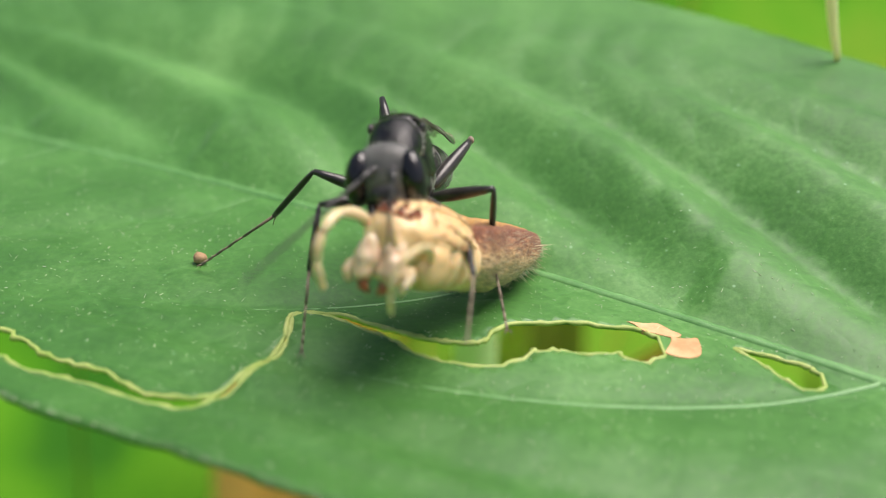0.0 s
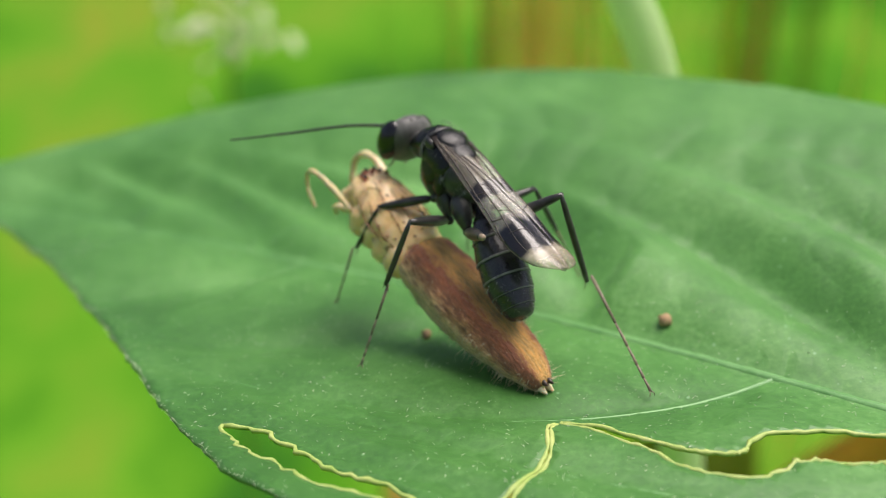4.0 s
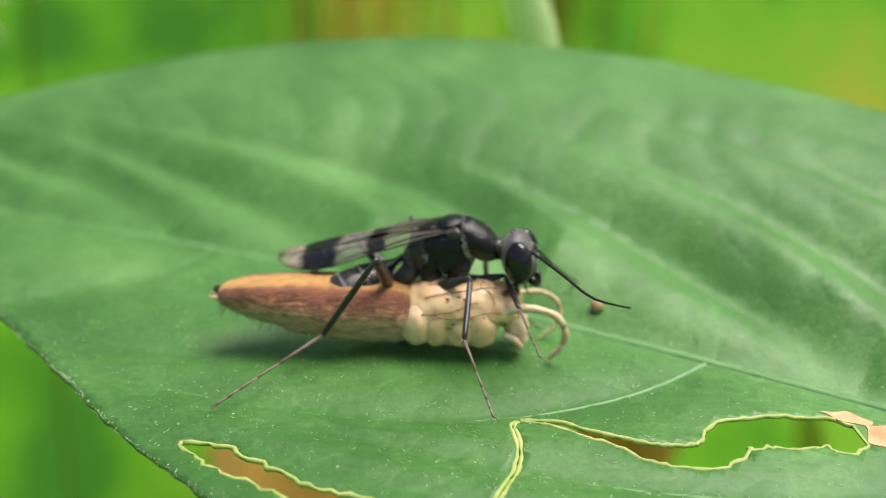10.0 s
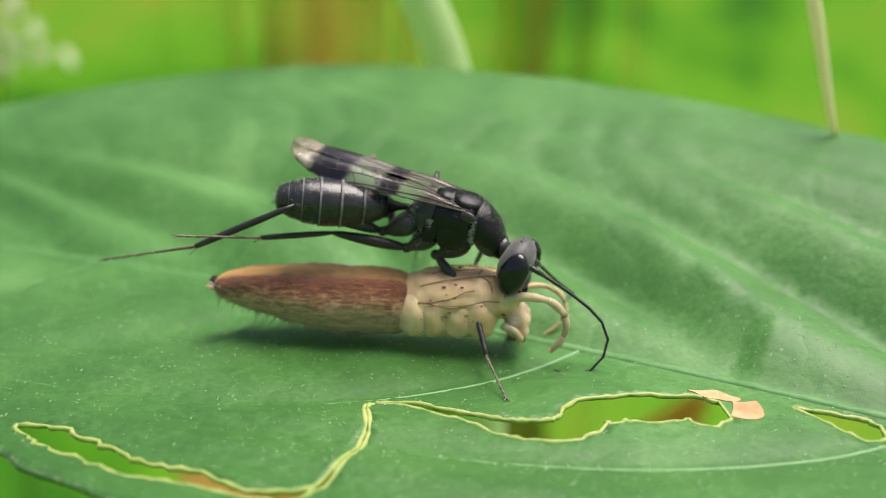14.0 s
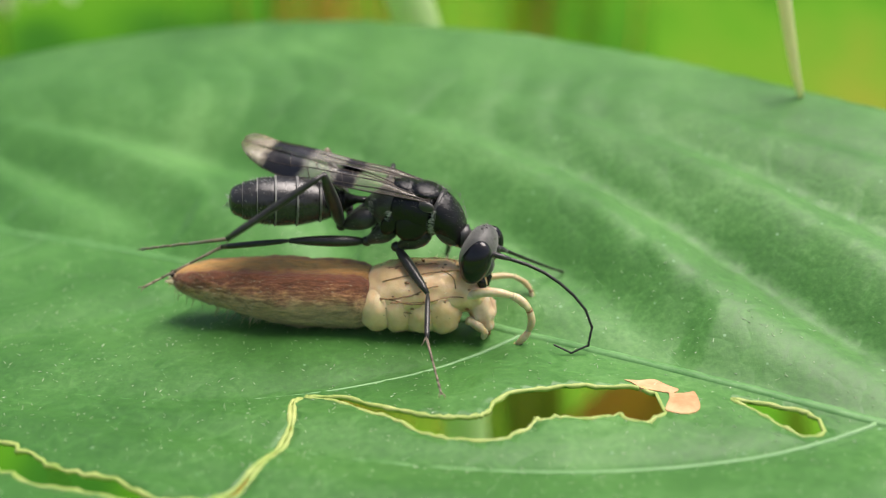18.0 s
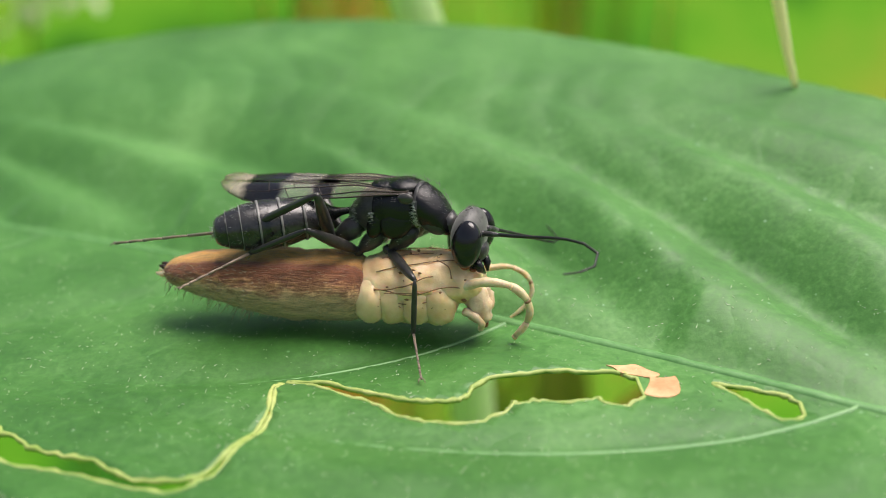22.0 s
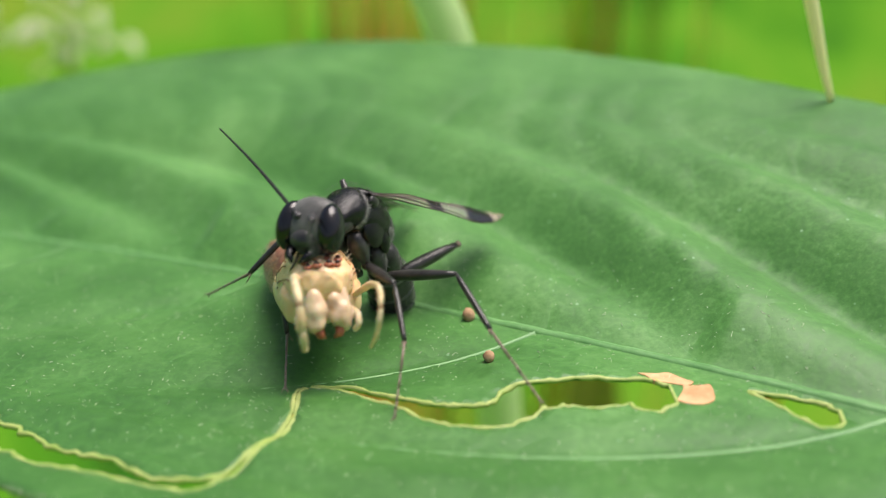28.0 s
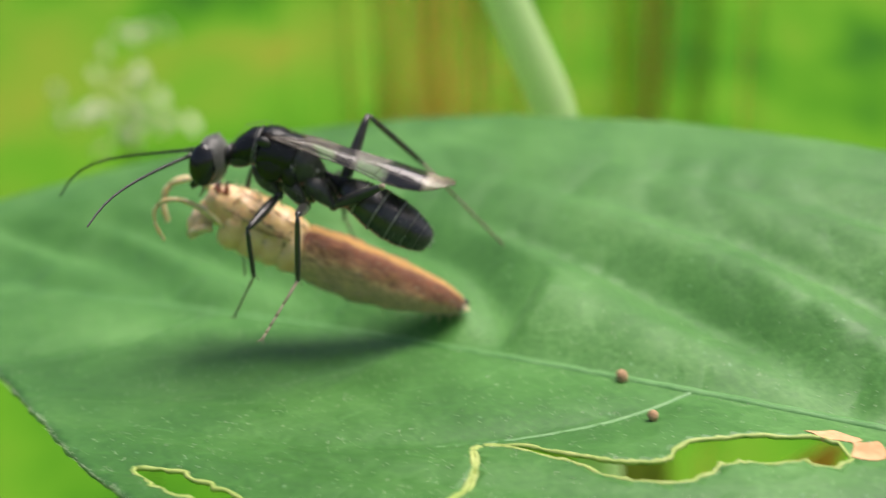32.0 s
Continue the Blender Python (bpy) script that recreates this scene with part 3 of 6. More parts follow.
        fs += [(k, k + 1, k + 3), (k + 1, k + 2, k + 3), (k + 2, k, k + 3)]
    tagged(mesh_part("leaf_hairs", vs, fs, HAIR, leaf, "short pale hairs"), kind="stuff")
    return leaf


# ---------------------------------------------------------------- the wasp (x ahead, z up, origin in the thorax)
WS = 0.95
COXAE = {"1": (1.35, 0.55, -0.95), "2": (-0.45, 0.7, -1.15), "3": (-1.6, 0.55, -0.75)}
HIPS = {"1": (-0.25, 0.7, -2.15), "2": (-1.9, 0.75, -2.3), "3": (-3.4, 0.7, -1.85)}
JOINTS, JOINT = 10, 0.94
BONES = {"1": (3.3, 3.0, 3.8), "2": (4.0, 3.8, 4.8), "3": (5.1, 5.7, 7.2)}


def bone(a, b, up):
    """A pose whose x axis runs from a to b (millimetres, given in metres)."""
    x = (b - a).normalized()
    y = up.cross(x)
    if y.length < 1e-4:
        y = Vector((0, 1, 0))
    y.normalize()
    z = x.cross(y)
    m = Matrix((x, y, z)).transposed().to_4x4()
    m.translation = a * MM * WASP_SIZE
    return m


def limb(length, r0, r1, belly=0.0, seg=8):
    """A leg joint along +x from its pivot."""
    xs = np.linspace(0, 1, 9)
    rad = [r0 + (r1 - r0) * s + belly * math.sin(math.pi * s ** 0.8) for s in xs]
    rad[0] *= 0.7
    rad[-1] *= 0.85
    return tube([(length * s, 0, 0) for s in xs], rad, seg)


def build_wasp():
    wasp = tagged(empty("wasp"), "black spider wasp with banded smoky wings gripping a spider", "wasp")
    s = lambda rows: [tuple(c * WS for c in r) for r in rows]
    collar = s([(3.35, -1.05, .42, .46), (3.1, -.82, .74, .74), (2.7, -.42, 1.0, 1.0), (2.25, -.08, 1.16, 1.12), (1.85, .1, 1.24, 1.15), (1.6, .16, 1.22, 1.1), (1.5, .16, 1.1, 1.0)])
    part("pronotum", lump(loft(collar, 32), .06, .5), BLACK, wasp)
    part("pronotum_rim", lump(loft(s([(1.78, .12, 1.24, 1.16), (1.68, .14, 1.27, 1.2), (1.56, .15, 1.26, 1.18)]), 32, 2), .03, .3, 8), GREY, wasp)
    part("mesothorax", lump(loft(s([(1.5, .0, 1.1, 1.12), (1.3, .0, 1.3, 1.3), (0.7, .0, 1.4, 1.42), (0.0, -.04, 1.42, 1.48), (-.6, -.1, 1.36, 1.42), (-.8, -.1, 1.18, 1.25)]), 28), .05, .6, 3), BLACK, wasp)
    hind = s([(-.6, -.1, 1.15, 1.2), (-.85, -.12, 1.3, 1.36), (-1.4, -.2, 1.2, 1.22), (-1.9, -.34, .92, .95), (-2.3, -.5, .58, .62), (-2.55, -.52, .3, .34)])
    part("propodeum", lump(loft(hind, 28), .04, .5, 5), GREY, wasp)
    part("scutellum", ball((-.35 * WS, 0, 1.2 * WS), (.8 * WS, .8 * WS, .26 * WS)), BLACK, wasp)
    part("mesonotum", ball((.75 * WS, 0, 1.17 * WS), (.95 * WS, 1.0 * WS, .4 * WS), (0, 4, 0)), BLACK, wasp)
    part("neck", tube([(2.9 * WS, 0, -.8 * WS), (3.2 * WS, 0, -.98 * WS), (3.5 * WS, 0, -1.15 * WS), (3.8 * WS, 0, -1.3 * WS)], [.72, .56, .46, .5], 16), GREY, wasp)
    for sg in (1, -1):
        part("tegula", ball((1.2 * WS, 1.22 * sg * WS, .78 * WS), (.42, .18, .28)), LEG, wasp)
        part("side_plate", lump(ball((.55 * WS, 1.13 * sg * WS, -.45 * WS), (.85, .3, 1.0), (12 * sg, 32, 0)), .06, .5, sg), BLACK, wasp)
        part("side_plate", lump(ball((-.5 * WS, 1.1 * sg * WS, -.5 * WS), (.5, .3, 1.0), (12 * sg, 28, 0)), .05, .5, 4 + sg), BLACK, wasp)
        part("neck_plate", ball((2.3 * WS, .5 * sg * WS, -.75 * WS), (.85, .42, .5), (0, 28, 8 * sg)), GREY, wasp)
    # head
    head = part("head", ball((4.15 * WS, 0, -1.5 * WS), (.92 * WS, 1.7 * WS, 1.5 * WS), (0, 10, 0), 32, 20), BLOOM, wasp, "black head with a grey bloom on the crown")
    for sg in (1, -1):
        part("eye", ball((4.36 * WS, 1.2 * sg * WS, -1.6 * WS), (.82 * WS, .64 * WS, 1.27 * WS), (8 * sg, 8, 8 * sg), 28, 18), EYE, head, "glossy black compound eye")
        part("antenna_socket", ball((5.0 * WS, .42 * sg * WS, -1.25 * WS), (.22, .2, .2)), GREY, head)
        part("mandible", tube([(4.6 * WS, .62 * sg * WS, -2.75 * WS), (4.85 * WS, .55 * sg * WS, -3.2 * WS), (4.95 * WS, .2 * sg * WS, -3.55 * WS)], [.26, .22, .06], 8), BLACK, head)
        part("palp", tube([(4.3 * WS, .4 * sg * WS, -2.9 * WS), (4.2 * WS, .55 * sg * WS, -3.4 * WS), (4.35 * WS, .6 * sg * WS, -3.8 * WS)], [.07, .06, .04], 6), TARSUS, head)
    part("clypeus", ball((4.72 * WS, 0, -2.35 * WS), (.42 * WS, .72 * WS, .55 * WS), (0, 20, 0)), GREY, head)
    for y, x in ((0, 4.35), (.22, 4.2), (-.22, 4.2)):
        part("ocellus", ball((x * WS, y, -.05 * WS), (.09, .09, .06), seg=8, ring=6), EYE, head)
    fur("head_hairs", lambda r: skin_point([(3.4, -1.4, 1.0, .9), (4.1, -1.45, 1.5, 1.45), (4.75, -1.6, 1.1, 1.1)], r, .6, 2.5), 260, .3, .012, FUZZ, head, "short grey hairs", 21)
    fur("thorax_hairs", lambda r: skin_point(hind, r), 260, .26, .011, FUZZ, wasp, "short grey hairs", 22)
    fur("thorax_hairs", lambda r: skin_point([(3.0, -.5, .6, .6), (2.4, .1, 1.13, 1.1), (1.5, .3, 1.33, 1.22), (0, 0, 1.42, 1.5), (-.7, -.1, 1.3, 1.4)], r, .3, 2.8), 300, .2, .011, FUZZ, wasp, "short grey hairs", 23)
    # silver-white down along the plates of the flanks
    for sg in (1, -1):
        for rows, low, high in (([(1.5, .1, 1.24, 1.15), (1.75, .1, 1.24, 1.15)], -.9, .5), ([(-.9, -.12, 1.3, 1.36), (-.6, -.1, 1.36, 1.42)], -.9, .1), ([(-2.2, -.5, .64, .66), (-1.7, -.3, 1.0, 1.05)], -.9, .6)):
            fur("silver_down", lambda r, rows=rows, low=low, high=high, sg=sg: (lambda p, n: (Vector((p.x, sg * p.y, p.z)), Vector((n.x, sg * n.y, n.z))))(*skin_point(s(rows), r, low, high)), 90, .24, .02, SILVER, wasp, "silver-white down", 40 + sg, -1.0)
        for k in "123":
            top, hip = Vector(COXAE[k]), Vector(HIPS[k])
            fur("silver_down", lambda r, top=top, hip=hip, sg=sg: (lambda q, a: (Vector((top.lerp(hip, q).x + .35 * math.cos(a), sg * (top.lerp(hip, q).y + .42 * abs(math.sin(a))), top.lerp(hip, q).z)), Vector((math.cos(a), sg * abs(math.sin(a)), .2))))(r.uniform(.15, .7), r.uniform(0, 6.28)), 40, .22, .018, SILVER, wasp, "silver-white down", 50 + sg, -.6)
    # abdomen
    abdomen = part("abdomen", loft(s([(.1, 0, .18, .18), (-.45, 0, .22, .22), (-.95, -.04, .42, .42), (-1.3, -.08, .7, .72)]), 20), BLACK, wasp, "glossy black abdomen on a thin stalk")
    profile = [(-1.0, .45), (-1.7, .85), (-2.6, 1.14), (-3.7, 1.34), (-4.8, 1.38), (-5.7, 1.28), (-6.5, 1.06), (-7.0, .86), (-7.3, .62), (-7.42, .2)]
    fine = smooth_rows(profile, 6)[::-1]
    cuts = [-1.0, -2.6, -3.85, -5.0, -5.95, -6.7, -7.42]
    for i, (a, b) in enumerate(zip(cuts, cuts[1:])):
        rows = []
        for k in range(9):
            x = a + (b - a) * k / 8
            r = float(np.interp(x, fine[:, 0], fine[:, 1])) * (0.975 + 0.045 * k / 8)
            rows.append((x, -.12, r, r * 0.98))
        rows.append((b + 0.02, -.12, rows[-1][2] * 0.975, rows[-1][3] * 0.975))
        tergite = part("tergite", loft(s(rows), 28, 2), GLOSS, abdomen)
        if i < 5:
            r = float(np.interp(b, fine[:, 0], fine[:, 1])) * 1.027
            part("hair_band", loft(s([(b + .13, -.12, r * .99, r * .97), (b + .06, -.12, r * 1.002, r * .983), (b - .0, -.12, r * 1.001, r * .982)]), 28, 2), BAND, tergite)
    fur("tail_hairs", lambda r: skin_point(s([(-7.45, -.12, .15, .15), (-7.0, -.12, .6, .6), (-6.2, -.12, 1.0, 1.0), (-5.1, -.12, 1.28, 1.26)]), r), 260, .38, .016, SILVER, abdomen, "short grey hairs", 24, -1.2)
    # wings, folded flat over the back
    for sg, lift in ((1, 0.12), (-1, 0.0)):
        wing = empty_wing(sg, lift, wasp)
        names_of[("wing", sg)] = wing
    # legs
    for side, sg in (("L", 1), ("R", -1)):
        for k in "123":
            hip = Vector((HIPS[k][0], HIPS[k][1] * sg, HIPS[k][2]))
            top = Vector((COXAE[k][0], COXAE[k][1] * sg, COXAE[k][2]))
            big = {"1": .5, "2": .48, "3": .56}[k]
            way = [tuple(top.lerp(hip, q)) for q in (0, .12, .3, .5, .7, .88, 1)]
            coxa = part("coxa", lump(tube(way, [big * q for q in (.55, .85, 1.05, 1.0, .78, .5, .34)], 14), .05, .4, sg), GREY, wasp, "long grey-bloomed hip joint")
            part("trochanter", ball(tuple(hip), (.3, .26, .28), seg=12, ring=8), LEG, coxa)
            f, t, q = BONES[k]
            if side + k == "L3":
                stump = part("femur_stump", limb(3.9, .19, .17, .17), LEG, wasp, "hind thigh with the rest of the leg lost")
                part("cut_end", lump(ball((3.9, 0, 0), (.2, .19, .19)), .05, .2), TARSUS, stump)
                stump.matrix_basis = bone(hip, hip + Vector((-.62, .45, .62)), Vector((0, 0, 1)))
                continue
            th = {"1": .9, "2": 1.0, "3": 1.15}[k]
            fem = part("femur", limb(f, .17 * th, .15 * th, .15 * th), LEG, wasp)
            tib = part("tibia", limb(t, .12 * th, .145 * th, .035 * th), LEG, wasp)
            for dy in (1, -1):
                part("spur", tube([(t * .96, .06 * dy, 0), (t + .42 * th, .22 * dy, -.22)], [.035, .012], 5), TARSUS, tib)
            tar = part("tarsus", tube([(0, 0, 0), (q * .42, 0, 0)], [.085 * th, .07 * th], 7), TARSUS, wasp)
            x = q * .42
            for ln in (.2, .16, .11, .11):
                part("tarsomere", tube([(x, 0, 0), (x + q * ln * .5, 0, .02), (x + q * ln, 0, 0)], [.05 * th, .06 * th, .075 * th], 7), TARSUS, tar)
                x += q * ln
            for dy in (1, -1):
                part("claw", tube([(x - .05, .03 * dy, 0), (x + .16, .13 * dy, .05), (x + .26, .16 * dy, -.08)], [.04, .03, .01], 5), TARSUS, tar)
            names_of[("leg", side + k)] = (fem, tib, tar)
        # antenna: a thick first joint and nine thin ones, each free to bend
        ant = part("antenna", tube([(0, 0, 0), (.12, 0, 0), (.5, 0, 0), (JOINT, 0, 0)], [.09, .15, .15, .10], 10), GREY, wasp, "long thin curved black antenna")
        chain = [ant]
        for i in range(1, JOINTS):
            r = .105 - .006 * i
            chain.append(part("flagellomere", tube([(-.09, 0, 0), (-.04, 0, 0), (.05, 0, 0), (JOINT * .5, 0, 0), (JOINT - .05, 0, 0), (JOINT + .04, 0, 0), (JOINT + .09, 0, 0)], [r * .5, r * .88, r, r * .98, r * .97, r * .85, r * .45], 9), ANTENNA, ant))
        names_of[("antenna", side)] = chain
    names_of["head"], names_of["abdomen"] = head, abdomen
    return wasp


names_of = {}


def empty_wing(sg, lift, wasp):
    """A forewing with its pivot at the shoulder; it runs back along -x and lies over its fellow."""
    ns, nc = 40, 12
    vs, fs = [], []
    length = 10.8
    edge = [(0, .25, -.3), (.1, .42, -.55), (.25, .62, -.9), (.38, .76, -1.1), (.52, .95, -1.2), (.66, 1.12, -1.25), (.76, 1.15, -1.25), (.84, 1.02, -1.25), (.91, .7, -1.22), (.96, .3, -1.15), (.99, -.15, -1.02), (1, -.6, -.85)]
    for i in range(ns + 1):
        s = 1 - (1 - i / ns) ** 1.5
        outer, inner = (float(np.interp(s, [e[0] for e in edge], [e[k] for e in edge])) for k in (1, 2))
        for j in range(nc + 1):
            c = j / nc
            a = inner + (outer - inner) * c
            e = max(0, a + .15)
            turn = radians(64) * min(1, e / .8)
            y = a if e == 0 else -.15 + .716 * math.sin(turn) + max(0, e - .8) * .438
            z0 = -.716 * (1 - math.cos(turn)) - max(0, e - .8) * .899
            fold = 0.05 * math.sin(11 * c + 4 * s) + 0.03 * math.sin(17 * s + 6 * c)
            z = .2 * min(1, 4 * s) + z0 - 0.1 * s - 0.05 * max(0, -y - .6) + fold * min(1, 5 * s)
            vs.append((-s * length, sg * y, z + lift))
    for i in range(ns):
        for j in range(nc):
            a = i * (nc + 1) + j
            q = (a, a + 1, a + nc + 2, a + nc + 1)
            fs.append(q if sg < 0 else q[::-1])
    wing = mesh_part("forewing", vs, fs, WING, wasp, "smoky translucent wing with dark bands and a milky tip")
    so = wing.modifiers.new("thickness", "SOLIDIFY")
    so.thickness = 0.02 * MM

    def on_wing(s, c):
        i = (1 - (1 - min(s, .999)) ** (1 / 1.5)) * ns
        a, f = int(i), i - int(i)
        j = int(min(c * nc, nc - 1e-6))
        g = c * nc - j
        p = [Vector(vs[(a + da) * (nc + 1) + j + dj]) for da in (0, 1) for dj in (0, 1)]
        return (p[0] * (1 - g) + p[1] * g) * (1 - f) + (p[2] * (1 - g) + p[3] * g) * f + Vector((0, 0, .015))

    for way in ([(0, 1), (.5, .995), (.93, .99)], [(0, .8), (.3, .84), (.6, .9), (.72, .97)], [(0, .6), (.3, .62), (.6, .66), (.84, .72)], [(.02, .45), (.3, .4), (.55, .38), (.8, .34)],
                [(.05, .3), (.3, .2), (.5, .12), (.62, .02)]):
        line = [tuple(on_wing(a, b)) for a, b in smooth_rows(way, 7)]
        part("wing_vein", tube(line, [.046 - .03 * i / len(line) for i in range(len(line))], 5), WING_VEIN, wing)
    for s0, ca, cb in ((.42, .3, .66), (.45, .62, .9), (.6, .36, .66), (.62, .64, .9), (.73, .35, .72)):
        part("cross_vein", tube([tuple(on_wing(s0 - .03 * k / 5, ca + (cb - ca) * k / 5)) for k in range(6)], .026, 5), WING_VEIN, wing)
    return wing


# ---------------------------------------------------------------- the spider (x towards its head, origin at its waist)
def flat_backed(rows, seg=48, steps=5):
    """A body along x with a flattened back that meets the flanks in a blunt edge."""
    bm = bmesh.new()
    loops = []
    for x, z, ry, rz in smooth_rows(rows, steps):
        loop = []
        for i in range(seg):
            a = 2 * math.pi * i / seg
            y, h = ry * math.cos(a), rz * math.sin(a)
            top = 0.7 * rz
            if h > top:
                h = top + (h - top) * .22
            wob = 0.06 * noise.noise(Vector((x * .9, y, h)) * 1.1) + 0.05 * noise.noise(Vector((x, y, h)) * 3.0)
            loop.append((x, y * (1 + wob), z + h * (1 + wob)))
        loops.append(loop)
    rings(bm, loops)
    bmesh.ops.recalc_face_normals(bm, faces=bm.faces)
    return bm


def build_spider():
    spider = tagged(empty("spider"), "limp tan spider with a red-brown abdomen and clipped legs", "spider")
    hull = [(.35, .0, 1.2, 1.25), (.15, .02, 1.55, 1.62), (-.5, .04, 1.78, 1.82), (-2.0, .04, 1.9, 1.92), (-3.9, .06, 1.95, 1.92), (-5.5, .16, 1.84, 1.75),
            (-7.2, .3, 1.58, 1.46), (-8.6, .4, 1.26, 1.16), (-9.5, .42, .96, .9), (-10.1, .4, .66, .62), (-10.35, .38, .36, .34)]
    abd = part("abdomen", flat_backed(hull), SP_ABD, spider, "long red-brown abdomen with a yellow back stripe and tan belly")
    for sg in (1, -1):
        part("spinneret", tube([(-10.05, .2 * sg, .3), (-10.5, .25 * sg, .3), (-10.8, .25 * sg, .36)], [.22, .17, .06], 8), SP_PALE, abd)
        part("spinneret", tube([(-10.0, .16 * sg, .62), (-10.4, .2 * sg, .7), (-10.6, .2 * sg, .76)], [.18, .13, .05], 8), SP_DARK, abd)
    fur("body_hairs", lambda r: skin_point(hull, r, 2.4, 7.0), 700, .36, .013, SP_HAIR, abd, "fine pale hairs", 5, -.7)
    fur("belly_bristles", lambda r: skin_point(hull[5:], r, 2.8, 6.6), 110, .85, .026, SP_HAIR, abd, "stiff pale bristles", 6, -.3)
    shell = [(.0, .0, .8, .85), (.3, .1, 1.3, 1.25), (1.0, .2, 1.65, 1.5), (2.2, .3, 1.82, 1.62), (3.5, .36, 1.8, 1.62), (4.7, .42, 1.55, 1.48), (5.6, .42, 1.25, 1.22), (6.1, .38, .95, .95), (6.35, .32, .6, .6)]
    hullm = loft(shell, 44, 7, 0.75)
    for v in hullm.verts:
        if v.co.z < 0.2 and .2 < v.co.x < 5:
            k = min(1, (0.2 - v.co.z) / 0.9) * (abs(math.cos(math.pi * (v.co.x - .75) / 1.12)) ** .6 - .5)
            v.co.z -= .26 * k
            v.co.y *= 1 + .10 * k
    car = part("carapace", lump(hullm, .15, 0.62), SP_YEL, spider, "waxy tan carapace with dark fine lines")

    def over(x, y, sg):
        a = np.array(shell)
        zc, ry, rz = (float(np.interp(x, a[:, 0], a[:, i])) for i in (1, 2, 3))
        h = math.sqrt(max(.02, 1 - (y / ry) ** 2))
        return (x, sg * y * 1.05, zc + rz * h + .07 * h)

    part("sternum", lump(ball((2.6, 0, -1.25), (2.2, 1.3, .55)), .08, .8), SP_PALE, spider)
    for x, y, r in ((5.95, .26, .15), (5.95, -.26, .15), (5.8, .62, .12), (5.8, -.62, .12), (5.5, .24, .11), (5.5, -.24, .11), (5.4, .7, .14), (5.4, -.7, .14)):
        c = over(x, abs(y), 1 if y > 0 else -1)
        part("eye_rim", ball((c[0], c[1], c[2] - .05), (r * 1.75, r * 1.75, r * 1.0), seg=14, ring=10), SP_RED, car)
        part("eye", ball((c[0] + .05, c[1] * 1.05, c[2] + .1), (r * 1.0, r * 1.0, r * .8), seg=12, ring=8), SP_EYE, car)
    for sg in (1, -1):
        for way, w in (([(1.0, 1.2), (3.0, 1.05), (4.9, .6)], .026), ([(.8, 1.6), (2.4, 1.75), (3.9, 1.45)], .034), ([(1.5, 1.97), (2.6, 2.02), (3.6, 1.92)], .024), ([(1.2, .5), (2.6, .45), (3.8, .3)], .02), ([(4.0, .75), (4.6, 1.0), (4.8, 1.35)], .026)):
            part("dark_line", tube([over(x, y, sg) for x, y in smooth_rows(way, 6)], w, 5), SP_BROWN, car)
        for i, (x, tilt) in enumerate(((.75, 14), (1.85, 6), (3.0, -4), (4.1, -14))):
            stub = part("coxa", lump(ball((x, .93 * sg, -.3), (.98, 1.02, 1.3), (10 * sg, tilt * .6, 0), 30, 20), .09, .6, i), SP_YEL, spider, "bare leg stub with the leg clipped off")
            arc = [(x + .08 + .4 * math.cos(q), sg * (1.9 - .08 * math.sin(q)), -.5 + .3 * math.sin(q)) for q in np.linspace(.5, 2.6, 9)]
            part("stub_line", tube(arc, .02, 5), SP_BROWN, stub)
        jaw = part("chelicera", lump(ball((6.1, .55 * sg, -.6), (.66, .6, 1.1), (4 * sg, -12, 6 * sg), 24, 18), .2, .55, sg), SP_PINK, spider, "pinkish jaw")
        part("fang", tube([(6.35, .5 * sg, -1.45), (6.4, .42 * sg, -1.75), (6.2, .22 * sg, -1.9)], [.26, .2, .08], 10), SP_RED, jaw)
        # the limbs that were left: a hooked front leg and a palp, ringed at the joints
        if sg > 0:
            pts = [(4.8, 1.5, -.3), (6.2, 2.0, .3), (7.5, 2.2, .4), (8.4, 2.1, -.05), (8.7, 1.95, -.8), (8.35, 1.8, -1.6), (7.7, 1.65, -2.2)]
        else:
            pts = [(5.0, -1.1, .4), (6.2, -1.35, .95), (7.5, -1.5, .95), (8.35, -1.5, .45), (8.7, -1.5, -.35), (8.5, -1.45, -1.2), (8.0, -1.35, -1.9)]
        line = smooth_rows(pts, 5)
        for nm, a, b in zip(("leg_femur", "leg_patella", "leg_tibia", "leg_tarsus"), (0, 11, 17, 24), (11, 17, 24, len(line) - 1)):
            q = [tuple(v) for v in line[a:b + 1]]
            rad = [(((.235 if sg < 0 else .17) - .075 * (a + i) / len(line))) * (.82 + .3 * math.sin(math.pi * min(1, max(0, i / (len(q) - 1)))) + .06 * math.sin(i * 2.4)) for i in range(len(q))]
            limb_part = part(nm, lump(tube(q, rad, 12), .03, .4, a), SP_PALE, spider)
            part("joint_ring", tube([q[-1], tuple(Vector(q[-1]) + (Vector(q[-1]) - Vector(q[-2])).normalized() * .12)], [rad[-1] * 1.12, rad[-1] * 1.05], 12), SP_BROWN if nm == "leg_patella" else SP_YEL, limb_part)
        pts = smooth_rows([(5.4, 1.0 * sg, -.8), (6.0, 1.35 * sg, -.95), (6.35, 1.35 * sg, -1.35), (6.2, 1.15 * sg, -1.7)], 4)
        part("pedipalp", lump(tube([tuple(v) for v in pts], [(.22 - .09 * i / len(pts)) * (1 + .12 * math.sin(i * 1.9)) for i in range(len(pts))], 10), .03, .3), SP_PALE, spider)
    specks = random.Random(31)
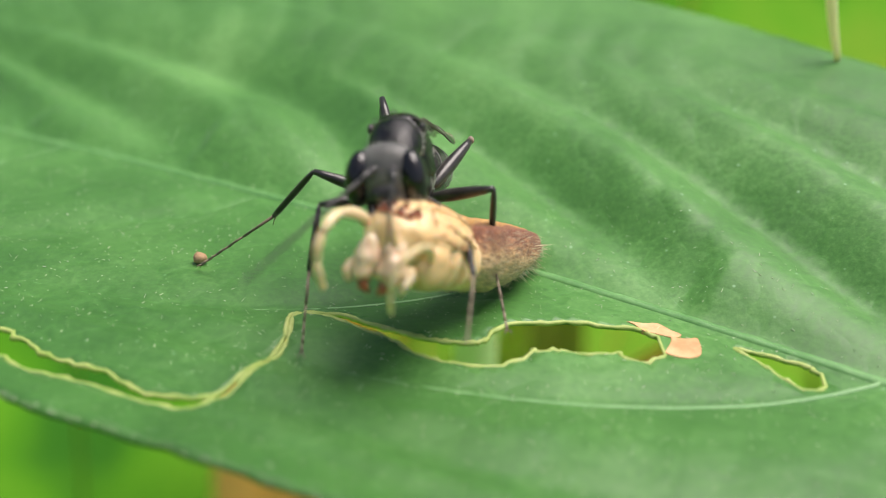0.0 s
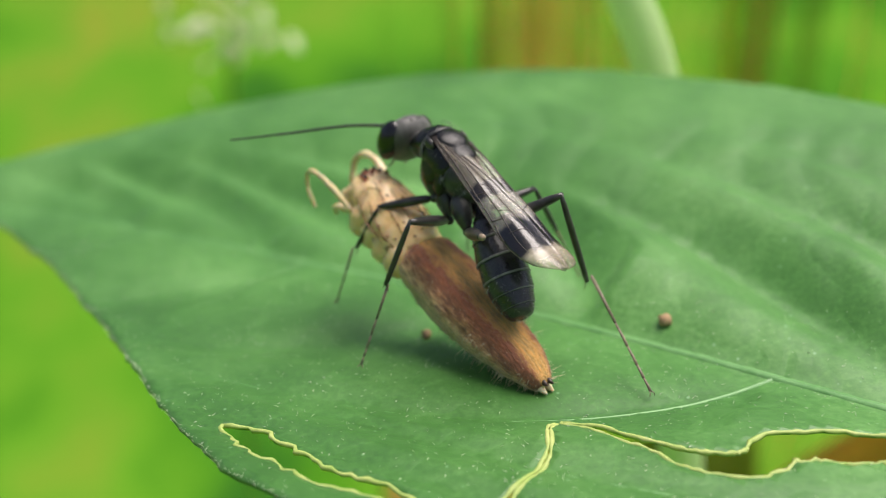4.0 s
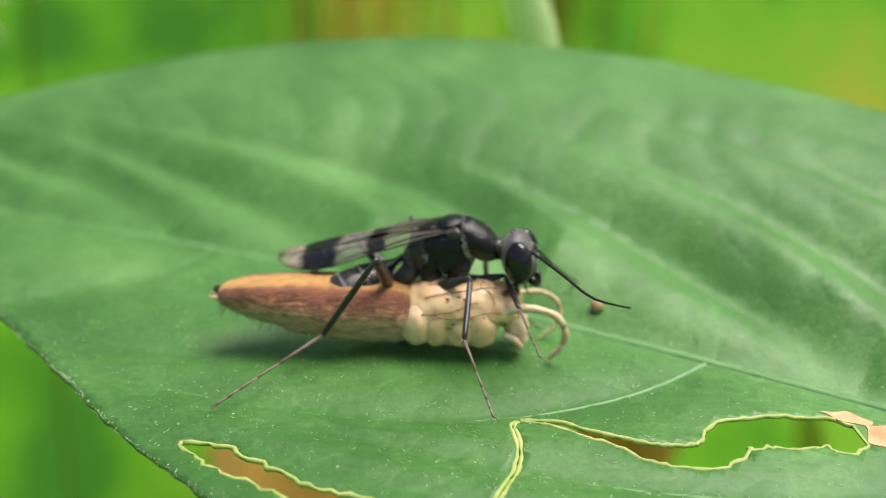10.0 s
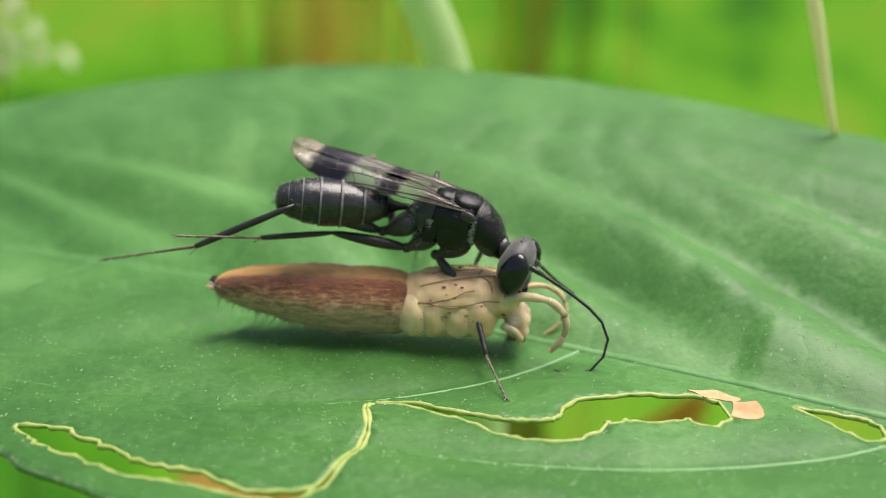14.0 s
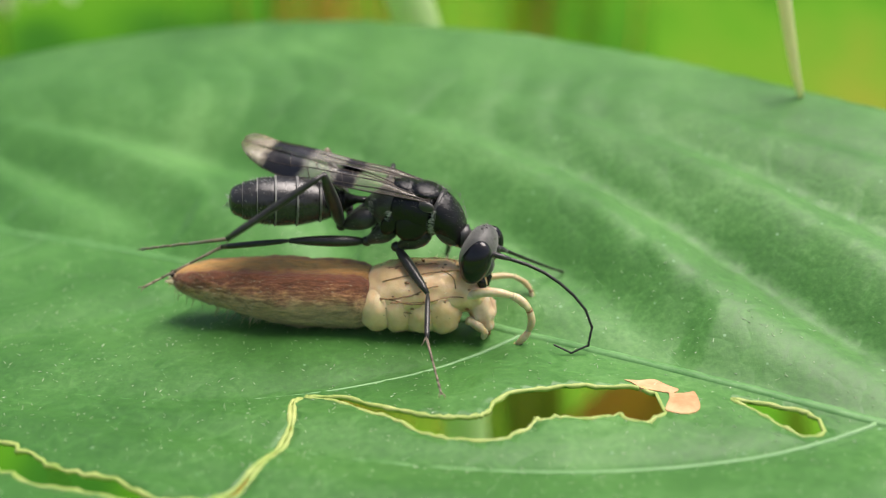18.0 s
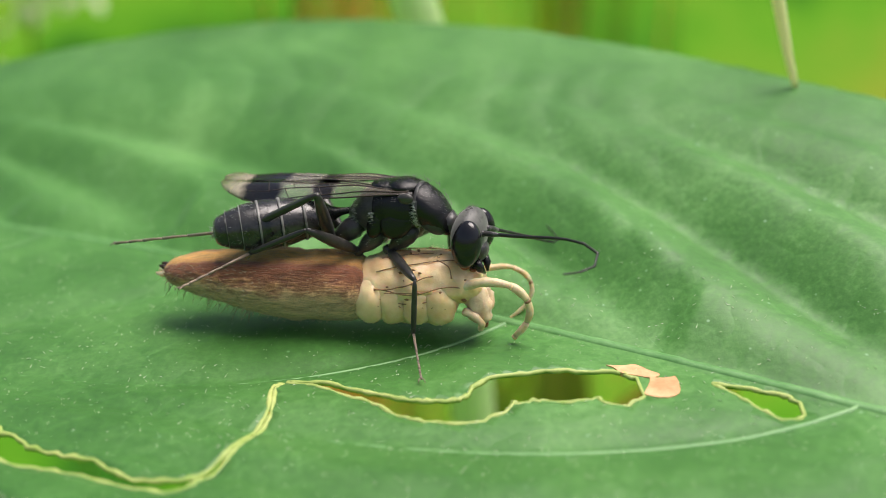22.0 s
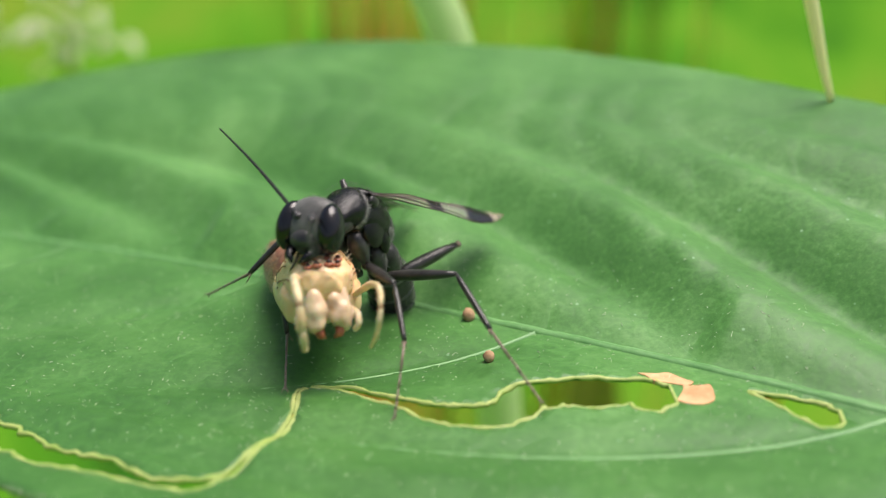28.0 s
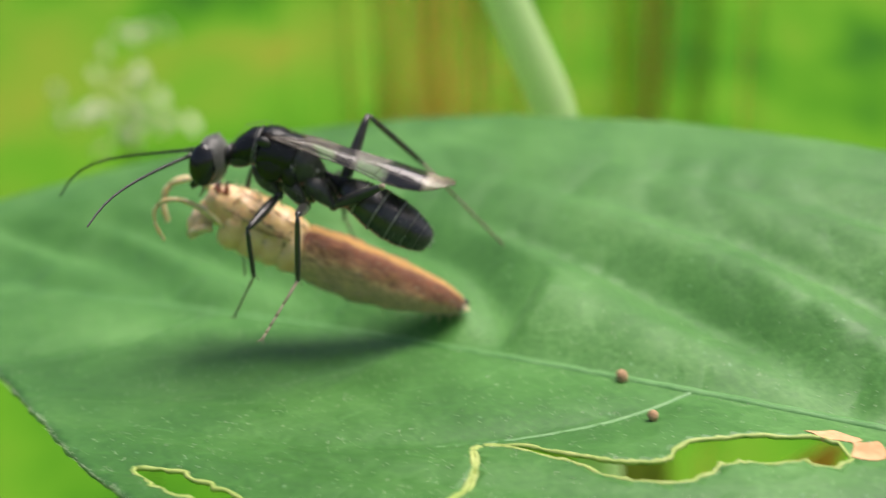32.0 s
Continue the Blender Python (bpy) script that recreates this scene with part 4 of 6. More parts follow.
    for i in range(46):
        x, q = specks.uniform(.6, 5.6), specks.uniform(-.5, 3.64)
        a = np.array(shell)
        zc, ry, rz = (float(np.interp(x, a[:, 0], a[:, j])) for j in (1, 2, 3))
        r = specks.uniform(.03, .075)
        part("dark_speck", ball((x, ry * math.cos(q) * 1.03, zc + rz * math.sin(q) * 1.03), (r * specks.uniform(1, 2.4), r, r), (0, 0, specks.uniform(-40, 40)), 8, 6), SP_BROWN, car)
    for sg in (1, -1):
        a = np.array(shell)
        for q0, x0, x1, w in ((.12, .6, 5.2, .035), (-.22, .9, 3.6, .028)):
            line = []
            for x in np.linspace(x0, x1, 16):
                zc, ry, rz = (float(np.interp(x, a[:, 0], a[:, j])) for j in (1, 2, 3))
                q = q0 + .1 * math.sin(x * 1.7)
                line.append((x, sg * ry * math.cos(q) * 1.045, zc + rz * math.sin(q)))
            part("dark_line", tube(line, w, 5), SP_BROWN, car)
    fur("head_bristles", lambda r: skin_point(shell[4:], r, .2, 2.9), 90, .5, .014, SP_HAIR, car, "fine pale hairs", 8, .5)
    return spider


# ---------------------------------------------------------------- loose specks
def build_pellet(name, r, seed):
    rng = np.random.RandomState(seed)
    bm = bmesh.new()
    bmesh.ops.create_icosphere(bm, subdivisions=2, radius=1.0)
    for v in bm.verts:
        k = 1 + 0.35 * noise.noise(v.co * 1.6 + Vector((seed, 0, 0)))
        v.co = Vector((v.co.x * r * 1.1, v.co.y * r * .85, v.co.z * r * .9)) * k
    ob = part(name, bm, SOIL)
    return tagged(ob, "small crumb of pale brown soil on the leaf", "soil crumb", "soil crumbs on the leaf")


# ---------------------------------------------------------------- surroundings
def build_ground():
    bm = bmesh.new()
    rows = [-60000, -20000, -6000, -2000, -800] + list(range(-400, 3001, 100)) + [3600, 5000, 9000, 20000, 60000]
    grid = [[bm.verts.new((x, y, -260 + 0.62 * min(max(0, y - 330), 2200) * max(0, 1 - abs(x) / 9000) + 26 * noise.noise(Vector((x, y, 0)) * 0.006)))
             for x in [-60000, -20000, -6000] + list(range(-2400, 2401, 120)) + [6000, 20000, 60000]] for y in rows]
    for a, b in zip(grid, grid[1:]):
        for i in range(len(a) - 1):
            bm.faces.new((a[i], a[i + 1], b[i + 1], b[i]))
    g = part("ground", bm, MOSS)
    return tagged(g, "grassy green bank below and behind the leaf", "ground", kind="structure")


def blade_mesh(width, height, bend, lean):
    """A long leaf blade with a keel, tapered, arching over."""
    vs, fs = [], []
    n = 14
    for i in range(n + 1):
        s = i / n
        w = width * (0.45 + 0.55 * math.sin(math.pi * min(1, 0.25 + s * 0.75))) * (1 - s ** 4 * 0.9) / 2
        x = lean * s * height + 0.06 * height * math.sin(2.2 * s)
        y = bend * height * s * s
        z = height * s * (1 - 0.25 * abs(bend) * s)
        for k, q in enumerate((-1, -.5, 0, .5, 1)):
            vs.append((x + q * w, y + w * .35 * abs(q), z))
    for i in range(n):
        for k in range(4):
            a = i * 5 + k
            fs.append((a, a + 1, a + 6, a + 5))
    return vs, fs


def plant_blade(name, mat, label, x, y, base, width, height, bend=0.0, lean=0.0, turn=0.0, group=""):
    vs, fs = blade_mesh(width, height, bend, lean)
    ob = mesh_part(name, vs, fs, mat)
    part("keel", tube([vs[i * 5 + 2] for i in range(0, 15, 2)], [width * .03 * (1 - i / 9) for i in range(8)], 6), mat, ob)
    so = ob.modifiers.new("thickness", "SOLIDIFY")
    so.thickness = max(0.3, width * 0.015) * MM
    ob.matrix_basis = pose(x * MM, y * MM, base * MM, 0, 0, turn)
    return tagged(ob, label, "plant", group)


def build_surroundings():
    build_ground()
    rng = random.Random(11)
    # a loose wall of tall grass behind the leaf
    for i in range(44):
        y = rng.uniform(860, 1700)
        x = rng.uniform(-0.62, 0.62) * (y + 60)
        mat = GRASS if rng.random() < (0.5 + 0.35 * (x > 0)) else GRASS_DEEP
        plant_blade("grass_blade", mat, "tall bright green grass blade, far behind the leaf", x, y, -270 + 0.62 * (y - 330), rng.uniform(40, 100), rng.uniform(350, 600), rng.uniform(-.25, .2),
                    rng.uniform(-.2, .2), rng.uniform(-30, 30), "tall grass behind the leaf")
    # low grass under the leaf, seen past its near edge and through the holes
    for i in range(9):
        x, y = rng.uniform(-45, 165), rng.uniform(60, 360)
        plant_blade("grass_blade", GRASS_OLIVE if abs(x - 40) < 75 else GRASS, "green grass blade below the leaf", x, y, -262, rng.uniform(18, 36), rng.uniform(110, 170), rng.uniform(-.5, .5),
                    rng.uniform(-.3, .3), rng.uniform(0, 180), "low grass under the leaf")
    # a loose tuft of withered leaves, thinning out to both sides
    for i in range(90):
        x = -34 + 10.5 * rng.gauss(0, 1)
        y = 270 + rng.uniform(-45, 60)
        dry = rng.random() < 0.85 - 0.03 * abs(x + 34)
        plant_blade("dry_leaf" if dry else "grass_blade", GRASS_DRY if dry else GRASS_OLIVE, "withered orange-brown upright leaf" if dry else "olive green upright grass blade", x * y / 262, y, -262, rng.uniform(0.4, 1.1), rng.uniform(330, 390),
                    rng.uniform(0, .05), rng.uniform(-.05, .05), rng.uniform(-35, 35), "withered leaves behind the leaf")
    for i in range(40):
        dry = i % 4 == 0
        plant_blade("dry_leaf" if dry else "grass_blade", GRASS_DRY if dry else GRASS_OLIVE, "withered orange-brown upright leaf" if dry else "olive green upright grass blade", 40 + 17 * rng.gauss(0, 1), 385 + rng.uniform(-22, 22), -262,
                    rng.uniform(0.5, 1.3), rng.uniform(440, 500), 0.03, rng.uniform(-.05, .03), rng.uniform(-30, 30), "withered leaves behind the leaf")
    plant_blade("brown_stem", BROWN_STEM, "dull brown upright leaf", 36, 390, -262, 6, 480, 0.03, -0.02, 30)
    plant_blade("dry_leaf", DULL_DRY, "withered dull brown low leaf", 66, 300, -262, 56, 170, -0.4, 0.05, 10)
    plant_blade("dry_leaf", GRASS_DRY, "withered orange-brown low leaf", -40, 260, -262, 60, 190, 0.5, 0.1, 40)
    flower = tagged(empty("withered_flower"), "pale whitish withered flower head on a thin stem", "flower")
    p = smooth_rows([(-118, 285, -262), (-114, 280, -120), (-110, 276, -40), (-108, 274, -16)], 6)
    part("stem", tube([tuple(v) for v in p], 0.7, 8), GRASS_OLIVE, flower)
    for i in range(36):
        c = Vector((-108, 274, -12)) + Vector((rng.gauss(0, 8), rng.gauss(0, 8), rng.gauss(0, 9)))
        part("petal", ball(tuple(c), (rng.uniform(1.6, 3.2), .5, rng.uniform(2.0, 4.0)), (rng.uniform(-50, 50), rng.uniform(-50, 50), rng.uniform(0, 180)), 8, 6), STRAW_GREY, flower)
    # pale stalk close behind the leaf, and a straw that hangs over its far edge
    p = [(15, 50, -262), (12.5, 51, -60), (9.4, 52, -8), (7.4, 52, 8), (3.6, 52.5, 18), (-1.4, 53, 30), (-7, 54, 43), (-22, 56, 80), (-40, 58, 130)]
    q = smooth_rows(p, 4)
    tagged(part("pale_stalk", tube([tuple(v) for v in q], [2.4 - .7 * i / len(q) for i in range(len(q))], 12), GRASS_PALE), "pale green stalk rising behind the leaf", "stalk")
    p = smooth_rows([(32.4, 22.2, 9.3), (31.7, 22.2, 11.5), (30.8, 22.3, 15), (29.8, 22.6, 19), (28.6, 23.6, 25), (25, 27, 40), (16, 36, 80), (0, 60, 160)], 4)
    tagged(part("straw", tube([tuple(v) for v in p], [0.2 + 0.3 * min(1, i / 10) for i in range(len(p))], 8), STRAW), "dry pale straw hanging over the leaf's far edge", "straw")


build_leaf()
size_now[0] = WASP_SIZE
wasp = build_wasp()
size_now[0] = SPIDER_SIZE
spider = build_spider()
size_now[0] = 1.0
crumb = build_pellet("soil_crumb", 0.42, 3)
crumb_small = build_pellet("soil_crumb", 0.36, 9)
build_surroundings()

# ---------------------------------------------------------------- how things move
# seconds, place (millimetres), lean, nod, turn (degrees)
WASP = [
    (0, 5.28, 0.33, 8.7, 7.87, -20.62, -97.86), (0.5, 5.23, -0.66, 8.38, 9.92, -20.73, -101), (1, 4.44, -1.08, 8.19, 8.41, -20.45, -112.21),
    (1.5, 3.14, 0.49, 7.65, 3.4, -20.4, -148.48), (2, 1.34, 4.65, 6.88, 1.13, -17.73, -202.59), (2.5, -1.81, 5.66, 8.58, 0.05, -19.82, -227.14),
    (3, -4.84, 7.2, 10.88, 0.81, -26.26, -232.34), (3.5, -5.73, 8.16, 11.57, -0.48, -28.21, -232.51), (5.5, -8.42, 11.3, 10.02, -0.11, -33.4, -174.9),
    (6, -10.73, 10.8, 10.58, -0.09, -23.87, -177.8), (6.5, -13.68, 12.76, 10.29, -0.18, -14.96, -183.46), (7, -15.99, 12.56, 9.85, -0.29, -10.53, -180.09),
    (7.5, -15.59, 11.36, 9.11, -0.42, -5.97, -138.33), (8, -13.93, 10.5, 8.61, -0.32, -1.66, -86.44), (8.5, -10.38, 6.34, 8.66, -1.51, -6.88, -56),
    (9, -6.91, 6.7, 7.96, -1.8, -9.55, -25.37), (9.5, -5.31, 7.28, 7.73, -0.61, -16.53, 2.17), (10, -3.31, 8.45, 6.52, -0.64, -17.52, -14.35),
    (10.5, 0.33, 8.11, 6.49, 0.14, -10.98, -22.41), (11, 2.55, 6.59, 6.79, -0.03, -7.15, -15.65), (11.5, 3.31, 7.05, 6.83, 0.04, -5.06, -12.1),
    (12, 3.49, 7.36, 6.92, 0.87, 2.04, -11.24), (12.5, 3.86, 7.79, 7.12, 2.35, 9.42, -17.66), (13, 4.76, 7.62, 7.47, 4.14, 15.63, -23.78),
    (13.5, 4.76, 6.84, 8.21, 5.73, 16.72, -23.03), (14, 4.9, 6.78, 7.93, 5.12, 12.41, -22.38), (14.5, 5, 6.78, 7.84, 4.05, 11.75, -22.89),
    (15, 5.37, 6.51, 7.96, 3.24, 9.55, -19.91), (15.5, 5.9, 7.76, 7.98, 2.1, 10.6, -20.18), (17.5, 6.46, 8.37, 7.59, 3.03, 15.69, -22.88),
    (18, 6.27, 7.36, 7.36, 2.21, 10.17, -19.56), (18.5, 5.82, 7.13, 6.7, 1.22, -0.49, -17.24), (19, 5.72, 7.44, 6.16, 0.59, -6.79, -13.57),
    (19.5, 5.68, 7.69, 6.25, 0.2, -6.7, -13.33), (20, 5.88, 7.33, 6.51, 0.21, -3.63, -14.55), (20.5, 6.08, 7.57, 6.56, 0.42, 0.62, -15.66),
    (21, 6.2, 7.5, 6.58, 0.22, -0.75, -11.54), (21.5, 6.28, 6.75, 6.94, -0.48, -1.75, -15.72), (22, 6.26, 5.98, 7.17, -0.6, -3.37, -19.43),
    (22.5, 6.66, 7.07, 6.9, -0.35, -0.75, -18.82), (23, 6.91, 7.92, 6.59, 0.52, 3.71, -18.38), (23.5, 6.31, 7.98, 6.49, 1.36, 0.15, -10.9),
    (24, 5.55, 8.03, 6.75, 1.59, -3.79, -4.17), (24.5, 5.13, 8.13, 6.8, 1.05, -4.69, -9.26), (25, 5.01, 7.68, 6.89, 0.02, -4.52, -13.48),
    (25.5, 4.59, 8.59, 7.25, -0.91, -9.19, -17.32), (27.5, 4.03, 11.1, 6.59, 0.36, -6.78, -87.43), (28, 3.07, 5.69, 6.72, 2.65, -32.03, -118.54),
    (28.5, 2.15, 3.43, 7.16, 3.02, -27.42, -152.89), (29, 0.21, 6.15, 6.98, 2.11, -21.61, -193.59), (29.5, -1.05, 5.28, 7.84, 0.13, -27.39, -208.74),
    (29.8, -1.66, 3.78, 9.39, -1.34, -25.22, -227.92), (30, -1.66, 3.37, 9.9, -0.45, -25.86, -245.7), (30.1, -1.41, 4.22, 9.69, 0.43, -26.31, -255.27),
    (30.4, -0.87, 5.59, 9.45, 0.53, -28.71, -268.79), (30.7, -0.75, 6.71, 9.68, 1.08, -30.61, -274.82), (31, -1.87, 5.46, 10.83, 4.21, -31.86, -256.65),
    (31.2, -2.97, 6.3, 11.26, 2.07, -29.75, -238.89), (31.4, -4.37, 8.4, 11.58, -2.95, -28.68, -219.5), (31.6, -5.88, 9.7, 12.18, -6.65, -24.84, -206.11),
    (31.8, -7.7, 11.04, 12.72, -6.62, -21.46, -198.99), (32, -10.79, 11.57, 13.22, -4.38, -17.76, -181.54),
]
SPIDER = [
    (0, 7.73, -1.84, 4.48, -20.94, -115.97), (0.5, 7.51, -2.51, 4.23, -20.26, -113.1), (1, 6.39, -2.71, 4, -19.73, -119.68),
    (1.5, 3.88, 0.05, 3.1, -14.3, -150.78), (2, 1.38, 4.77, 2, -5.09, -204), (2.5, -2.22, 5.91, 3.02, -12.71, -217.09),
    (3, -6.11, 7.45, 5.02, -26.43, -219.17), (3.5, -7.39, 8.74, 5.65, -29.94, -220.26), (5.5, -8.99, 9.43, 4.86, -24.47, -202.28),
    (6, -9.89, 10.61, 5.24, -25.1, -191.6), (6.5, -12.02, 13.98, 4.25, -18.87, -184.94), (7, -14.09, 14.83, 3.66, -14.12, -174.28),
    (7.5, -12.87, 12.82, 3.75, -7, -143.82), (8, -10.51, 11.14, 3.69, -2.23, -109.62), (8.5, -9.26, 7.42, 3.9, -4.94, -71.79),
    (9, -9.45, 7.8, 3.64, 2.27, -30.81), (9.5, -8.21, 7.98, 3.39, 0.61, -7.65), (10, -5.4, 7.49, 2.8, 0.66, -3.84),
    (10.5, -2.01, 6.67, 2.66, 3.24, -7.65), (11, 0.34, 6, 2.47, 7.03, -10.89), (11.5, 1.24, 7.21, 2.61, 6.73, -10.69),
    (12, 1.07, 7.71, 2.53, 6.55, -9.97), (12.5, 1.13, 7.81, 2.27, 4.29, -10.88), (13, 1.82, 7.79, 2.17, 1.24, -12.07),
    (13.5, 2.06, 7.59, 2.59, 0.75, -9.98), (14, 2.24, 7.05, 2.85, 0.09, -8.35), (14.5, 2.41, 6.84, 2.88, 0.69, -8.27),
    (15, 2.97, 6.64, 3.09, 1.4, -7.24), (15.5, 3.39, 7.14, 3.12, 0.49, -6.51), (17.5, 3.71, 7.66, 2.48, 0.14, -7.38),
    (18, 3.72, 7.2, 2.27, 0.76, -7.05), (18.5, 3.6, 7.01, 2.21, 1.7, -7.83), (19, 3.55, 7.14, 2.21, 2.63, -8.53),
    (19.5, 3.53, 7.39, 2.29, 2.75, -7.53), (20, 3.82, 6.83, 2.24, 2.43, -6.23), (20.5, 4.02, 6.67, 2.22, 2.29, -4),
    (21, 4.09, 6.68, 2.22, 3.14, -2.04), (21.5, 4.19, 6, 2.5, 2.33, -4.4), (22, 4.34, 5.41, 2.83, 0.96, -6.62),
    (22.5, 4.44, 6.32, 2.57, 1.41, -4.71), (23, 4.39, 7.16, 2.22, 1.87, -3.3), (23.5, 4.08, 7.55, 2.16, 1.42, -3.56),
    (24, 3.71, 7.8, 2.19, 1.03, -2.19), (24.5, 3.27, 7.86, 2.18, 0.4, -10.26), (25, 2.92, 7.57, 2.11, 0.46, -17.94),
    (25.5, 2.79, 8.12, 1.9, -0.54, -16.85), (27.5, -0.16, 9.72, 2.14, -3.74, -43.7), (28, 0.11, 5.83, 3.47, -11.81, -74.64),
    (28.5, 0.56, 3.85, 3.58, -14.72, -108.35), (29, -0.43, 5.85, 2.66, -10.75, -167.14), (29.5, -1.34, 5.13, 3.29, -15.11, -192.84),
    (29.8, -1.88, 4.36, 4.2, -20.33, -203), (30, -2.22, 4.78, 4.37, -21.21, -217.26), (30.1, -1.74, 5.67, 4.57, -22.58, -227.21),
    (30.4, -0.13, 7.24, 5.24, -27.2, -246.34), (30.7, -0.12, 8.4, 5.26, -28.09, -255.53), (31, -3, 7.48, 5.06, -26.94, -237.24),
    (31.2, -5.01, 8.35, 5.27, -27.53, -223.06), (31.4, -6.39, 10.64, 5.47, -29.22, -205.46), (31.6, -7.51, 12.24, 5.9, -30.42, -190.09),
    (31.8, -8.77, 13.75, 6.37, -29.84, -181.33), (32, -10.65, 14.7, 6.76, -26.65, -171.57),
]
